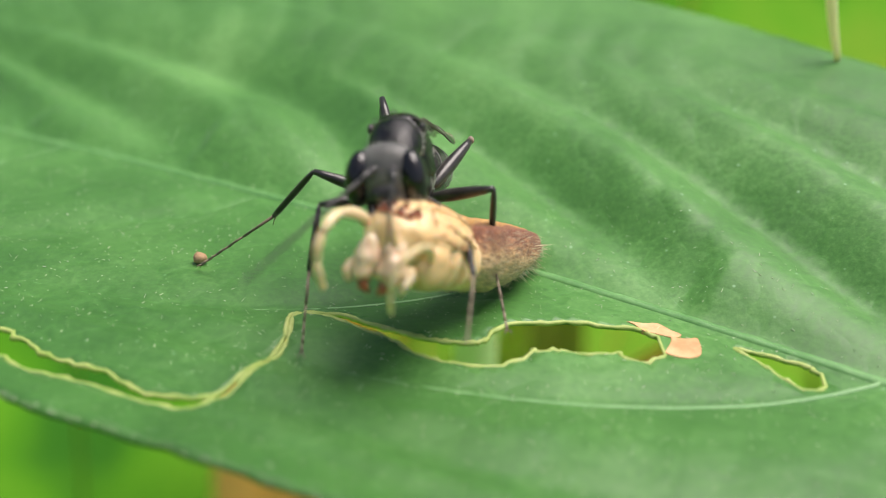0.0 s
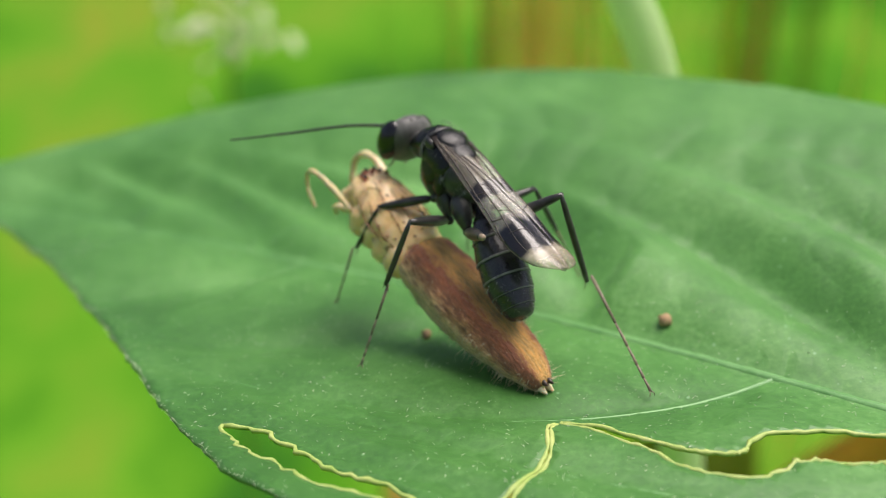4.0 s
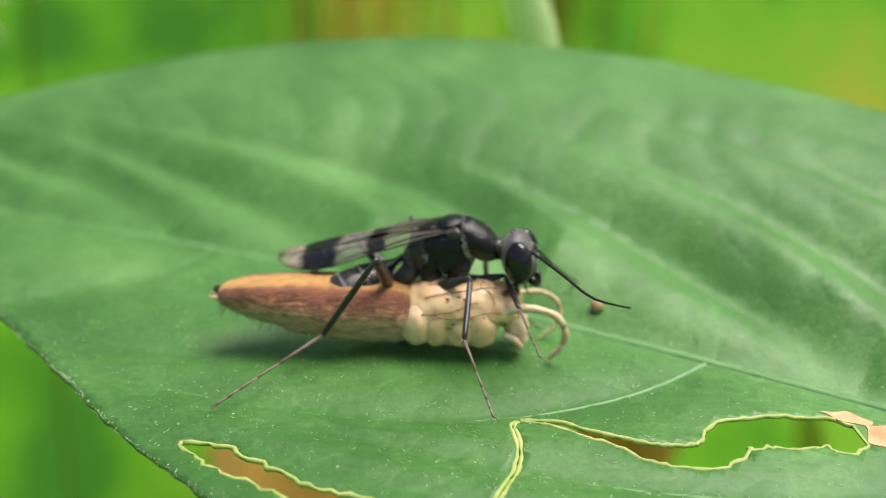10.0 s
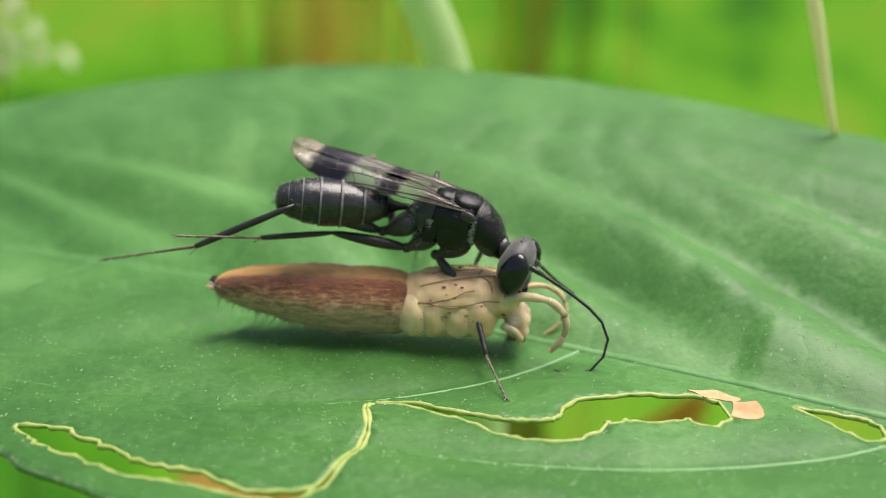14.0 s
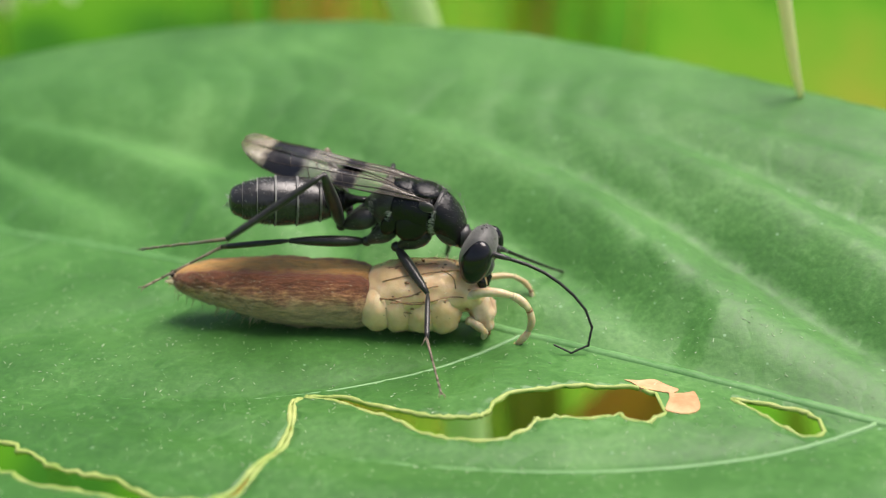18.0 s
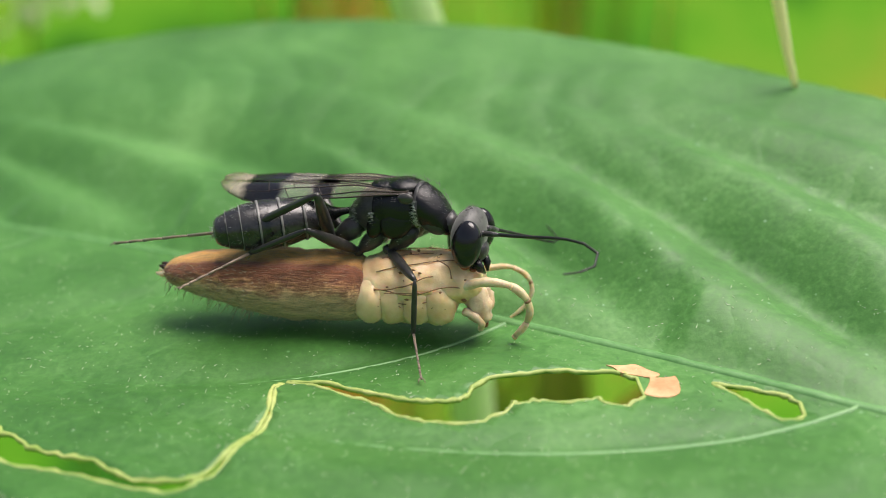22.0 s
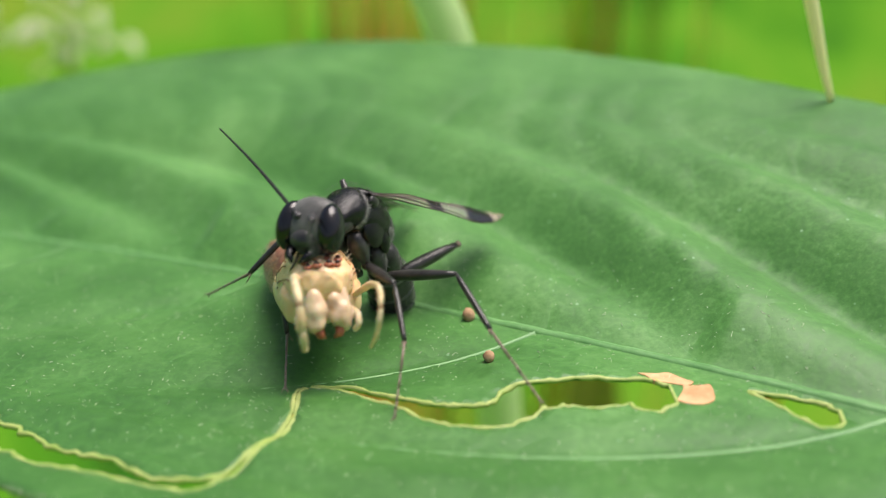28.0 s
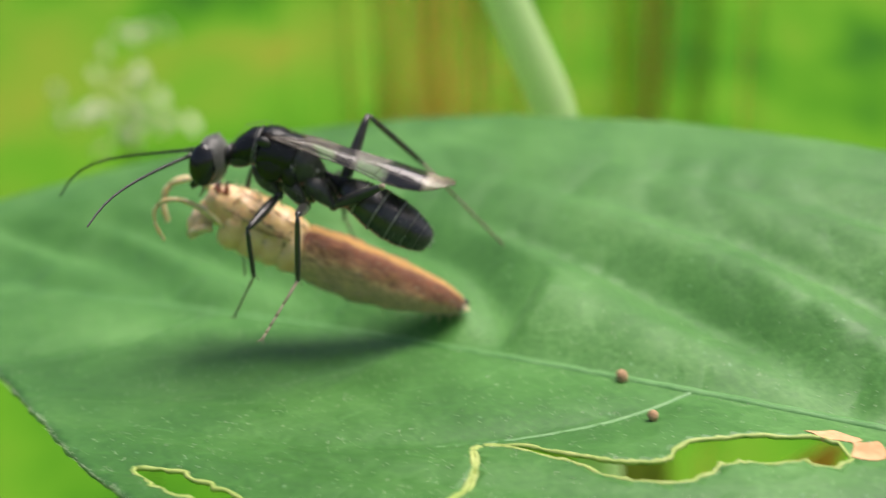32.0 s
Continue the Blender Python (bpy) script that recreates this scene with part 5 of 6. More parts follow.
# knee, ankle and toe of each leg, in the space of the wasp's body
LEGS = {
    "L1": [
        (0, 1.6, 2.9, -3.7, 3.8, 3.5, -5.7, 6.8, 3.5, -8), (0.5, 1.9, 3, -3.2, 2.6, 3.3, -6.1, 5.2, 2.5, -8.7), (1, 2, 2.9, -3.1, 1.1, 3.1, -6, 4.1, 3.7, -8.2),
        (1.5, 2.1, 2.9, -3, 1.1, 4.6, -5.2, 1.7, 1.7, -7.7), (2, 1.9, 3, -3.1, 1.3, 5.6, -4.4, 2.8, 4.6, -7.8), (2.5, 1.8, 3.3, -2.7, 0.7, 5.4, -4.5, 2, 4.9, -8),
        (3, 1.2, 3.7, -2.5, 0.6, 4.6, -5.3, 2.2, 4.4, -8.8), (3.5, 1.3, 3.1, -3.9, 1.3, 3.7, -6.8, 0.9, 4, -10.6), (5.5, 2, 2.9, -3.2, 1.6, 4.1, -6, 0.4, 5, -9.5),
        (6, 2.8, 1.7, -2.8, 2.7, 4, -4.7, 3.7, 7, -6.8), (6.5, 2.1, 3, -2.2, 0.9, 3.3, -4.9, 1.3, 5.6, -8), (7, 0.7, 3.9, -2.4, -0.5, 3.1, -5.1, 0.4, 1.2, -8.2),
        (7.5, 1.3, 3.6, -1.8, 1.2, 3.4, -4.8, 2.1, 3.3, -8.5), (8, 1.3, 3.5, -1.6, 1, 3.4, -4.5, 2.4, 3, -8), (8.5, 1.3, 3.5, -1.6, 1, 3.4, -4.5, 2.4, 3, -8.1),
        (9, 1.4, 3.5, -1.5, 0.8, 3.5, -4.4, 2.8, 3, -7.6), (9.5, 1.4, 3.5, -1.6, 1, 3.5, -4.5, 2.4, 3.1, -8), (10, 1.4, 3.5, -1.5, 0.7, 3.5, -4.4, 3.2, 3.2, -7.2),
        (10.5, 1.4, 3.5, -1.6, 0.5, 3.6, -4.4, 3.5, 3, -6.8), (11, 1.5, 3.5, -1.6, 0.5, 3.7, -4.4, 3.4, 3.1, -6.7), (11.5, 1.5, 3.5, -1.6, 0.6, 3.9, -4.4, 3.4, 2.3, -6.6),
        (12, 1.5, 3.5, -1.6, 0.5, 4.1, -4.4, 3.2, 2.1, -6.3), (12.5, 1.5, 3.4, -1.6, 0.4, 4.2, -4.3, 2.9, 2, -6.2), (13, 1.5, 3.4, -1.6, 0.7, 4.3, -4.4, 2.6, 1.8, -6.5),
        (13.5, 1.5, 3.4, -1.6, 0.9, 4.1, -4.4, 2.8, 2.4, -7.2), (14, 1.5, 3.4, -1.6, 0.8, 4.1, -4.4, 3, 2.3, -6.9), (14.5, 1.6, 3.4, -1.6, 0.7, 4.3, -4.3, 2.9, 2.4, -6.9),
        (15, 1.5, 3.4, -1.6, 0.9, 4.2, -4.4, 3.1, 2.4, -7), (15.5, 1.5, 3.4, -1.7, 1.1, 4.4, -4.5, 2.7, 1.8, -6.7), (17.5, 1.6, 3.4, -1.7, 1.1, 4.6, -4.4, 2.4, 1.4, -6),
        (18, 1.6, 3.4, -1.8, 1.2, 4.6, -4.5, 2.7, 1.6, -6.2), (18.5, 1.6, 3.3, -1.6, 0.9, 4.3, -4.3, 3.3, 1.8, -5.9), (19, 1.7, 3.2, -1.4, 0.6, 3.6, -4.1, 3.7, 1.9, -5.4),
        (19.5, 1.7, 3.2, -1.4, 0.5, 3.6, -4.1, 3.9, 2.1, -5.2), (20, 1.7, 3.2, -1.5, 0.7, 4, -4.2, 3.5, 1.8, -5.7), (20.5, 1.8, 3.2, -1.4, 0.6, 4, -4.1, 3.3, 1.7, -5.5),
        (21, 1.8, 3.2, -1.5, 0.6, 4.2, -4, 3.2, 1.7, -5.4), (21.5, 1.7, 3.3, -1.7, 1.1, 4.5, -4.4, 3.5, 2.1, -6.1), (22, 1.7, 3.4, -1.8, 1.2, 4.5, -4.6, 3.8, 2.6, -6.6),
        (22.5, 1.8, 3.2, -1.6, 1, 4.4, -4.2, 3.6, 2.1, -5.8), (23, 1.9, 3.1, -1.5, 0.3, 3.8, -3.9, 3.7, 2.1, -4.6), (23.5, 1.9, 3.1, -1.5, 0.3, 3.7, -4, 4, 2.8, -4.3),
        (24, 1.7, 3.3, -1.6, 0.7, 3.8, -4.3, 4.5, 4.1, -4.4), (24.5, 1.8, 3.2, -1.6, 0.7, 4, -4.3, 4.3, 3, -4.9), (25, 1.8, 3.2, -1.7, 1.1, 4.5, -4.3, 3.8, 2.3, -5.8),
        (25.5, 1.8, 3.3, -1.8, 1.2, 4.3, -4.5, 4.6, 3.2, -5.8), (27.5, 1.7, 3.3, -1.9, 1.5, 4, -4.8, 4.5, 5.5, -6.8), (28, 1.3, 3.4, -3.2, 1.7, 4.8, -5.8, 2.7, 5.7, -9.4),
        (28.5, 0.9, 3.7, -3, -0.5, 5.7, -4.7, 0.6, 4.6, -8.2), (29, -0.6, 3.8, -3.3, -1, 4.6, -6.2, -0.9, 8.3, -7.1), (29.5, 0, 4, -2.1, 0.6, 3, -4.9, 0, 5.7, -7.4),
        (29.8, 0.6, 3.9, -2.1, 0.6, 4.8, -4.9, 1.5, 5, -8.6), (30, 0.8, 3.8, -2.2, 1.2, 4.7, -5.1, 2.1, 6.4, -8.4), (30.1, 1, 3.7, -2.5, 1.4, 4.7, -5.3, 0.6, 7, -8.2),
        (30.4, 1.5, 3.4, -2.7, 1.6, 4.4, -5.6, -1, 6.8, -6.9), (30.7, 2, 3, -3, 1.8, 4, -5.8, -1.2, 6, -6.8), (31, 2.4, 2.4, -3.1, 3.9, 2.3, -5.7, 1.6, 2.5, -8.8),
        (31.2, 2.1, 2.6, -3.4, 2.7, 2.3, -6.4, 1.2, 1.7, -9.8), (31.4, 1.8, 3, -3.3, 2.1, 2.5, -6.3, 0.6, 2, -9.7), (31.6, 1.4, 3.3, -3.4, 1.4, 2.7, -6.3, 1, 2.3, -10.1),
        (31.8, 0.9, 3.4, -3.6, 0.6, 2.9, -6.5, 0.9, 2.8, -10.3), (32, 0.5, 3.6, -3.5, -0.3, 3, -6.3, 0.5, 1.5, -9.7),
    ],
    "R1": [
        (0, 1.3, -3.6, -2.5, 1.1, -4.2, -5.4, 2.5, -4.3, -9), (0.5, 0.3, -3.5, -3.8, -0.9, -4.8, -6.2, 2.6, -5.2, -7.5), (1, 0.3, -3.5, -3.8, -0.6, -4.8, -6.3, 2.7, -3.4, -7.2),
        (1.5, 1.4, -3.6, -2.3, 1, -4.2, -5.2, 3, -4.4, -8.4), (2, 1.4, -3.6, -2.3, 0.9, -4.2, -5.2, 3.9, -3.9, -7.6), (2.5, 1.4, -3.6, -2.5, 1.4, -4.1, -5.4, 2.8, -3.9, -9),
        (3, 1.2, -3.6, -3, 1.7, -4, -5.9, 0.6, -4.3, -9.6), (3.5, 1.2, -3.2, -3.7, 1.6, -4.6, -6.3, 1.8, -6.1, -9.8), (5.5, 1.4, -3.2, -3.4, 1.7, -3.8, -6.4, 1, -3.7, -10.1),
        (6, 1.5, -3.2, -3.5, 2.1, -3.6, -6.4, 2.1, -3.7, -10.2), (6.5, 1.6, -3.3, -2.9, 2.7, -3.6, -5.7, 3.2, -3.7, -9.5), (7, 1.6, -3.3, -2.9, 2.8, -3.5, -5.7, 3.9, -3.7, -9.3),
        (7.5, 1.6, -3.4, -2.7, 2.8, -3.5, -5.4, 4.8, -3.8, -8.7), (8, 1, -2.8, -4.4, 3.1, -3.2, -6.5, 6.2, -2.7, -8.5), (8.5, 0.7, -3, -4.3, 2.4, -5.3, -5.3, 2.8, -3.9, -8.8),
        (9, 0.7, -3.3, -3.9, 1.2, -6.1, -4.8, 2.1, -7.5, -8.3), (9.5, 2.4, -2.2, -3.5, 2.2, -5, -4.6, 0.5, -7.7, -6.6), (10, 3, -0.2, -2.4, 4, -2.9, -3.5, 5.2, -6.2, -4.8),
        (10.5, 3, -0.7, -2.3, 3.3, -2.1, -4.9, 4.7, -5.6, -5.5), (11, 2.9, -1.4, -2.7, 2.5, -1, -5.6, 3.6, -4.6, -5.6), (11.5, 3, -0.9, -2.6, 3.1, -2.1, -5.3, 3.8, -5.8, -5.9),
        (12, 2.9, -0.5, -3, 3.8, -3, -4.4, 5.1, -6.5, -5.4), (12.5, 2.8, -0.8, -3.4, 4.2, -3.2, -4.6, 6.2, -6.4, -5.1), (13, 2.6, -0.9, -3.8, 4.4, -3, -4.9, 6.7, -6, -4.9),
        (13.5, 2.6, -1, -3.8, 4.3, -3.1, -5.2, 6.8, -5.9, -5.3), (14, 2.5, -1.2, -3.9, 4.2, -3.1, -5.5, 6.3, -6.2, -5.5), (14.5, 2.5, -1.7, -3.7, 4, -3.9, -5, 6.5, -6.8, -5.3),
        (15, 2.5, -2.1, -3.4, 3.6, -4.5, -4.7, 5.8, -7.6, -5.3), (15.5, 2.5, -2.5, -2, 2.9, -4.2, -4.4, 5.2, -6.5, -6.3), (17.5, 2.4, -2.6, -1.9, 2.7, -4.3, -4.4, 5.1, -6.9, -5.6),
        (18, 2.3, -2.5, -3.3, 3.3, -5.2, -4.2, 5.2, -8.4, -4.8), (18.5, 2.3, -2.7, -2.9, 2.6, -5.6, -3.7, 4.4, -8.6, -5.2), (19, 1.9, -3.2, -2.6, 2.3, -6, -3.4, 3.6, -9.4, -4.7),
        (19.5, 1.7, -3.3, -2.8, 2.4, -5.9, -3.9, 3.5, -9.3, -5.2), (20, 2, -3.1, -2.6, 2.3, -5.5, -4.4, 3.8, -8.9, -5.2), (20.5, 1.8, -3.3, -2.7, 2.4, -5.8, -4.2, 4.2, -9, -5.1),
        (21, 1.8, -3.3, -2.6, 2.1, -5.8, -4.2, 3.4, -9.3, -5), (21.5, 2, -3.1, -2.5, 1.8, -4.4, -5.2, 3.4, -7.7, -6), (22, 2, -3, -2.8, 1.6, -2.8, -5.7, 3.2, -6.2, -6.5),
        (22.5, 2.1, -3, -2.5, 2, -4.4, -5.2, 3.6, -7.8, -5.9), (23, 1.9, -3.1, -2.9, 2.6, -5.8, -4.1, 4.2, -9.1, -4.9), (23.5, 1.5, -3.3, -3.1, 1.9, -6, -4.4, 3.2, -9.5, -5.1),
        (24, 1, -3.5, -3.3, 1.3, -6.2, -4.7, 2.4, -9.7, -5.5), (24.5, 1.2, -3.4, -3.3, 2, -6, -4.6, 3.4, -9.4, -5.7), (25, 1.8, -3.1, -3, 2.4, -5.6, -4.6, 4.2, -8.8, -5.6),
        (25.5, 2, -3.1, -1.9, 2.3, -4.4, -4.5, 4, -6.2, -7.4), (27.5, 2, -3.1, -2.1, 1.1, -3.6, -4.9, 4.4, -2.7, -6.4), (28, 1.7, -3, -3.5, 0.7, -2.4, -6.2, 2.5, -0.5, -9),
        (28.5, 1.8, -3, -3.2, 0.6, -3.2, -5.9, 0.6, -0.1, -8), (29, 2, -3.1, -2.1, 1.4, -3, -5, 3.6, -2.5, -8), (29.5, 2, -3.2, -2.3, 1.7, -3, -5.3, 2.5, -2.5, -8.9),
        (29.8, 1.9, -3.1, -2.7, 1.7, -2.9, -5.7, 1.6, -2.4, -9.5), (30, 1.9, -3.1, -2.9, 1.5, -2.9, -5.9, 0.9, -2.7, -9.6), (30.1, 1.9, -3.1, -2.9, 1.6, -2.9, -5.8, 1.1, -2.7, -9.6),
        (30.4, 1.9, -3.1, -2.9, 2.1, -3.2, -5.9, 3, -3.7, -9.6), (30.7, 1.9, -3.1, -2.7, 2, -3.1, -5.7, 2.9, -3.3, -9.4), (31, 1.7, -3, -3.5, 1.1, -3, -6.4, 0.1, -2.9, -10.1),
        (31.2, 1.6, -3, -3.6, 1.1, -2.9, -6.5, 0, -2.8, -10.1), (31.4, 1.4, -2.9, -4, 1.1, -2.9, -7, 0.3, -2.9, -10.7), (31.6, 1.6, -2.8, -3.9, 1.2, -2.6, -6.9, 0.4, -2.2, -10.6),
        (31.8, 2.1, -3, -2.4, 2, -2.5, -5.4, 1.7, -1.8, -9.1), (32, 2.2, -2.9, -2, 2.3, -2.8, -5, 1.2, -2.5, -8.7),
    ],
    "L2": [
        (0, 0.2, 4.1, -2, -2.4, 3.7, -4.7, 0.7, 4.6, -8.3), (0.5, -0.1, 3.7, -0.3, -0.6, 5.7, -3.5, -0.3, 4.4, -8.2), (1, -1, 4.4, -0.9, 1.7, 5.5, -3.4, -1.5, 5.7, -6.9),
        (1.5, -2.2, 4.2, -0.3, -1.5, 7.5, -2, -0.8, 6.9, -6.7), (2, -3, 4.4, -1.1, -4.7, 7.6, -2.2, -5.7, 12.1, -3.5), (2.5, -3.1, 3.8, 0, -2.8, 5.5, -3.4, -6.2, 8.1, -5.5),
        (3, -3.1, 4.2, -0.6, -3.4, 4.4, -4.4, -3.7, 6.8, -8.5), (3.5, -2.8, 4.4, -0.8, -3.5, 5.2, -4.4, -4.9, 6.5, -8.8), (5.5, -2.1, 4.4, -0.6, -3.5, 5.2, -4.1, -4.5, 7.8, -8),
        (6, -1.5, 4.6, -1.4, -3.9, 4.6, -4.4, -3.8, 8.1, -7.6), (6.5, -3.3, 4.5, -1.7, -5.3, 5.9, -4.5, -6.2, 9.7, -7.2), (7, -4.8, 3.5, -2, -6.6, 6.2, -4, -7.2, 10.2, -6.6),
        (7.5, -3.9, 3.8, -0.6, -2.8, 6.3, -3.2, -4.8, 7.6, -7.3), (8, -1.9, 4.5, -0.9, -1, 6.2, -4.2, -3.6, 8.8, -7.3), (8.5, -2.1, 3.7, 0.3, -2.4, 5, -3.2, -4.6, 7, -7),
        (9, -2.2, 1.9, 1.5, -3.2, 3.4, -1.8, -4.7, 4.8, -6.1), (9.5, -2.3, 2.9, 1.1, -3.1, 4.3, -2.4, -4.3, 7, -6.2), (10, -2.3, 2.9, 1, -1.9, 3.8, -2.6, -5.4, 6.5, -4.5),
        (10.5, -2.2, 3, 1, -3.4, 3.4, -2.6, -3.4, 7.9, -4.3), (11, -2.3, 2.9, 1, -2, 4.5, -2.4, -5.6, 6, -5.3), (11.5, -2.3, 3, 1, -2.1, 4.4, -2.5, -5.6, 6.4, -5.2),
        (12, -2.3, 3.1, 0.9, -2.8, 4.1, -2.7, -4.2, 7.7, -5.5), (12.5, -2.3, 3.3, 0.8, -3, 4.7, -2.7, -4.3, 7.2, -6.5), (13, -2.3, 3.4, 0.7, -3, 4.8, -2.8, -4.1, 7.2, -6.8),
        (13.5, -2.3, 3.4, 0.6, -3, 4.9, -2.8, -2.9, 7.5, -6.9), (14, -2.3, 3.5, 0.6, -3, 5, -2.9, -3.8, 7.4, -6.9), (14.5, -2.3, 3.5, 0.6, -2.9, 5, -2.8, -4.1, 7.5, -6.8),
        (15, -2.3, 3.5, 0.6, -2.9, 5, -2.9, -4.1, 7.5, -6.8), (15.5, -2.3, 3.5, 0.6, -2.7, 5, -2.9, -4.8, 7.4, -6.5), (17.5, -2.3, 3.6, 0.5, -2.3, 5.1, -3, -5.1, 7.6, -6),
        (18, -2.4, 3.7, 0.4, -2.3, 5.2, -3.1, -5.2, 7.6, -6), (18.5, -2.4, 3.7, 0.3, -1.9, 5.1, -3.2, -5.8, 7.5, -4.7), (19, -2.4, 3.8, 0.2, -1.8, 5, -3.4, -5.8, 7.6, -3.7),
        (19.5, -2.4, 3.8, 0.2, -1.8, 5, -3.3, -5.8, 7.6, -3.7), (20, -2.4, 3.9, 0.1, -1.8, 5.2, -3.4, -5.8, 7.7, -4.1), (20.5, -2.4, 3.9, 0.1, -1.8, 5.3, -3.4, -5.8, 7.7, -4.5),
        (21, -2.4, 4, 0, -1.9, 5.3, -3.5, -5.7, 8, -4.5), (21.5, -2.4, 4, 0, -1.7, 5.3, -3.5, -5.6, 7.9, -4.4), (22, -2.3, 4.1, -0.1, -2.8, 4.8, -3.8, -2.2, 9.5, -3.3),
        (22.5, -2.3, 4.1, -0.2, -2.8, 5.3, -3.7, -1.8, 10, -3.2), (23, -2.2, 4.1, -0.1, -3.3, 5.2, -3.6, -1.4, 9.5, -3.2), (23.5, -2.3, 4.1, -0.1, -2.9, 5, -3.8, -2.1, 9.6, -2.6),
        (24, -2.4, 4.1, -0.2, -1.8, 5.5, -3.7, -4.8, 9.1, -4.7), (24.5, -2.4, 4.1, -0.2, -1.7, 5.5, -3.6, -5.3, 8.6, -4.5), (25, -2.4, 4.2, -0.3, -1.5, 5.6, -3.8, -5.3, 8.4, -4.3),
        (25.5, -2.3, 4, 0, -2.6, 5.6, -3.4, -0.8, 10, -3.1), (27.5, -2.3, 4.2, -0.4, -3.2, 6.7, -3.1, 0, 9.9, -4.6), (28, -2.2, 4.7, -1.7, -1.6, 7.4, -4.3, -0.6, 11, -7.3),
        (28.5, -3.2, 3.8, 0, -4.2, 5, -3.5, -4.8, 9.3, -5.5), (29, -4.6, 3.2, -0.7, -6.8, 5.8, -2.5, -9, 9.7, -4.2), (29.5, -4.5, 3.2, -0.5, -5.8, 4.5, -3.8, -8.2, 8.7, -3.9),
        (29.8, -4.5, 3.3, -0.6, -5.1, 3.9, -4.3, -8.4, 7.3, -5.2), (30, -4.6, 3.4, -0.9, -5.2, 3.9, -4.6, -8.9, 6.8, -5), (30.1, -4.4, 3.5, -0.8, -5.2, 4.2, -4.5, -9.4, 6.5, -4.6),
        (30.4, -3.7, 3.8, -0.5, -4.6, 4.8, -4.1, -8.9, 6.9, -3.7), (30.7, -3, 4.1, -0.3, -3.8, 5.5, -3.8, -7.8, 8.1, -3.6), (31, -2.2, 4, 0, -1.8, 5.3, -3.6, -2.3, 8.8, -6.8),
        (31.2, -2.1, 4.3, -0.4, -2, 5.2, -4.1, -1.6, 7.7, -8.2), (31.4, -2.1, 4.3, -0.4, -2.3, 4.7, -4.2, -1.7, 7.9, -7.8), (31.6, -2.1, 4.5, -0.8, -2.5, 4.6, -4.6, -1.7, 8.3, -7.6),
        (31.8, -2.1, 4.6, -1.2, -2.6, 4.7, -5, -2.6, 8.8, -7.5), (32, -2.1, 4.7, -1.5, -2.9, 4.4, -5.2, -2.4, 8.8, -7),
    ],
    "R2": [
        (0, -1, -4.4, -0.9, -3, -6.9, -2.9, -3.9, -10.9, -5.2), (0.5, -0.7, -4.2, -0.7, -2.7, -6.8, -2.7, -3.8, -11.1, -4.5), (1, -0.4, -3.9, -0.3, -2.3, -6.4, -2.3, -2.1, -10.5, -4.9),
        (1.5, -0.8, -4, -0.3, -2.8, -6.4, -2.5, 0.2, -7.4, -6.1), (2, -1.8, -4, 0, -4.2, -5, -2.8, -1.4, -8.6, -4.3), (2.5, -1.8, -4.2, -0.3, -3.8, -6.5, -2.6, -0.9, -5.6, -6.4),
        (3, -2.4, -4.2, -0.4, -4, -6.3, -3.1, -3.5, -9.8, -6.4), (3.5, -2.5, -4.4, -0.8, -3.6, -6.7, -3.6, -4.9, -9.4, -7.3), (5.5, -2.3, -4.3, -0.4, -3.2, -6.2, -3.6, -3.9, -9.4, -7.1),
        (6, -2.4, -4.4, -0.7, -3.2, -6.5, -3.8, -4.4, -9.4, -7.4), (6.5, -2.3, -4.4, -0.6, -3, -6.4, -3.8, -3.6, -9.5, -7.3), (7, -2.3, -4.4, -0.7, -2.9, -6.4, -3.9, -3.1, -9.2, -7.8),
        (7.5, -2.2, -4.3, -0.6, -2.8, -6.4, -3.7, -3.1, -8.8, -7.9), (8, -2, -4.6, -1.3, -2.3, -7.1, -4.1, -0.9, -10.6, -7), (8.5, -0.9, -4.3, -0.8, 0.2, -4.2, -4.5, -2.9, -6.2, -7.6),
        (9, 0.7, -3.8, -2.4, -0.8, -3.3, -5.9, 0.8, -7.5, -7.5), (9.5, 1.4, -2.9, -1.6, 0.2, -4.4, -4.9, -1.5, -8.5, -6.6), (10, 1.7, -2.3, -1.4, 1.4, -5.4, -3.5, 2.9, -9.1, -6.2),
        (10.5, 0.6, -3.8, -1.6, -0.7, -5, -4.9, 1.4, -9.2, -5.7), (11, -1.3, -4.7, -2.5, -2.9, -3.9, -5.8, -1.6, -8.5, -5.4), (11.5, -1, -4.5, -1.1, -3.7, -4.7, -3.8, -5.2, -9.2, -4.6),
        (12, -1.5, -4.4, -0.6, -4.1, -7, -1.3, -7.6, -9.3, -3.6), (12.5, -2.5, -4.3, -0.6, -5.5, -6.3, -1.8, -7.4, -9.6, -4.7), (13, -3.2, -4.1, -0.5, -5, -5.8, -3.3, -6, -8, -7.5),
        (13.5, -5.1, -3.1, -1.4, -8.1, -4.8, -2.8, -9.4, -8.7, -5.3), (14, -5.7, -2.1, -2.2, -9, -3.8, -3, -11.7, -7.7, -2.3), (14.5, -5.6, -2.3, -2, -8.8, -4.2, -2.7, -11.4, -7.8, -4.4),
        (15, -5.5, -2.4, -1.6, -8.7, -4.4, -2.2, -12.5, -7.1, -3.3), (15.5, -4.3, -3.5, -0.7, -6.2, -5.2, -3.6, -7.4, -7, -7.9), (17.5, -4.3, -3.6, -0.9, -6.3, -4.7, -4, -6.8, -7.2, -8.1),
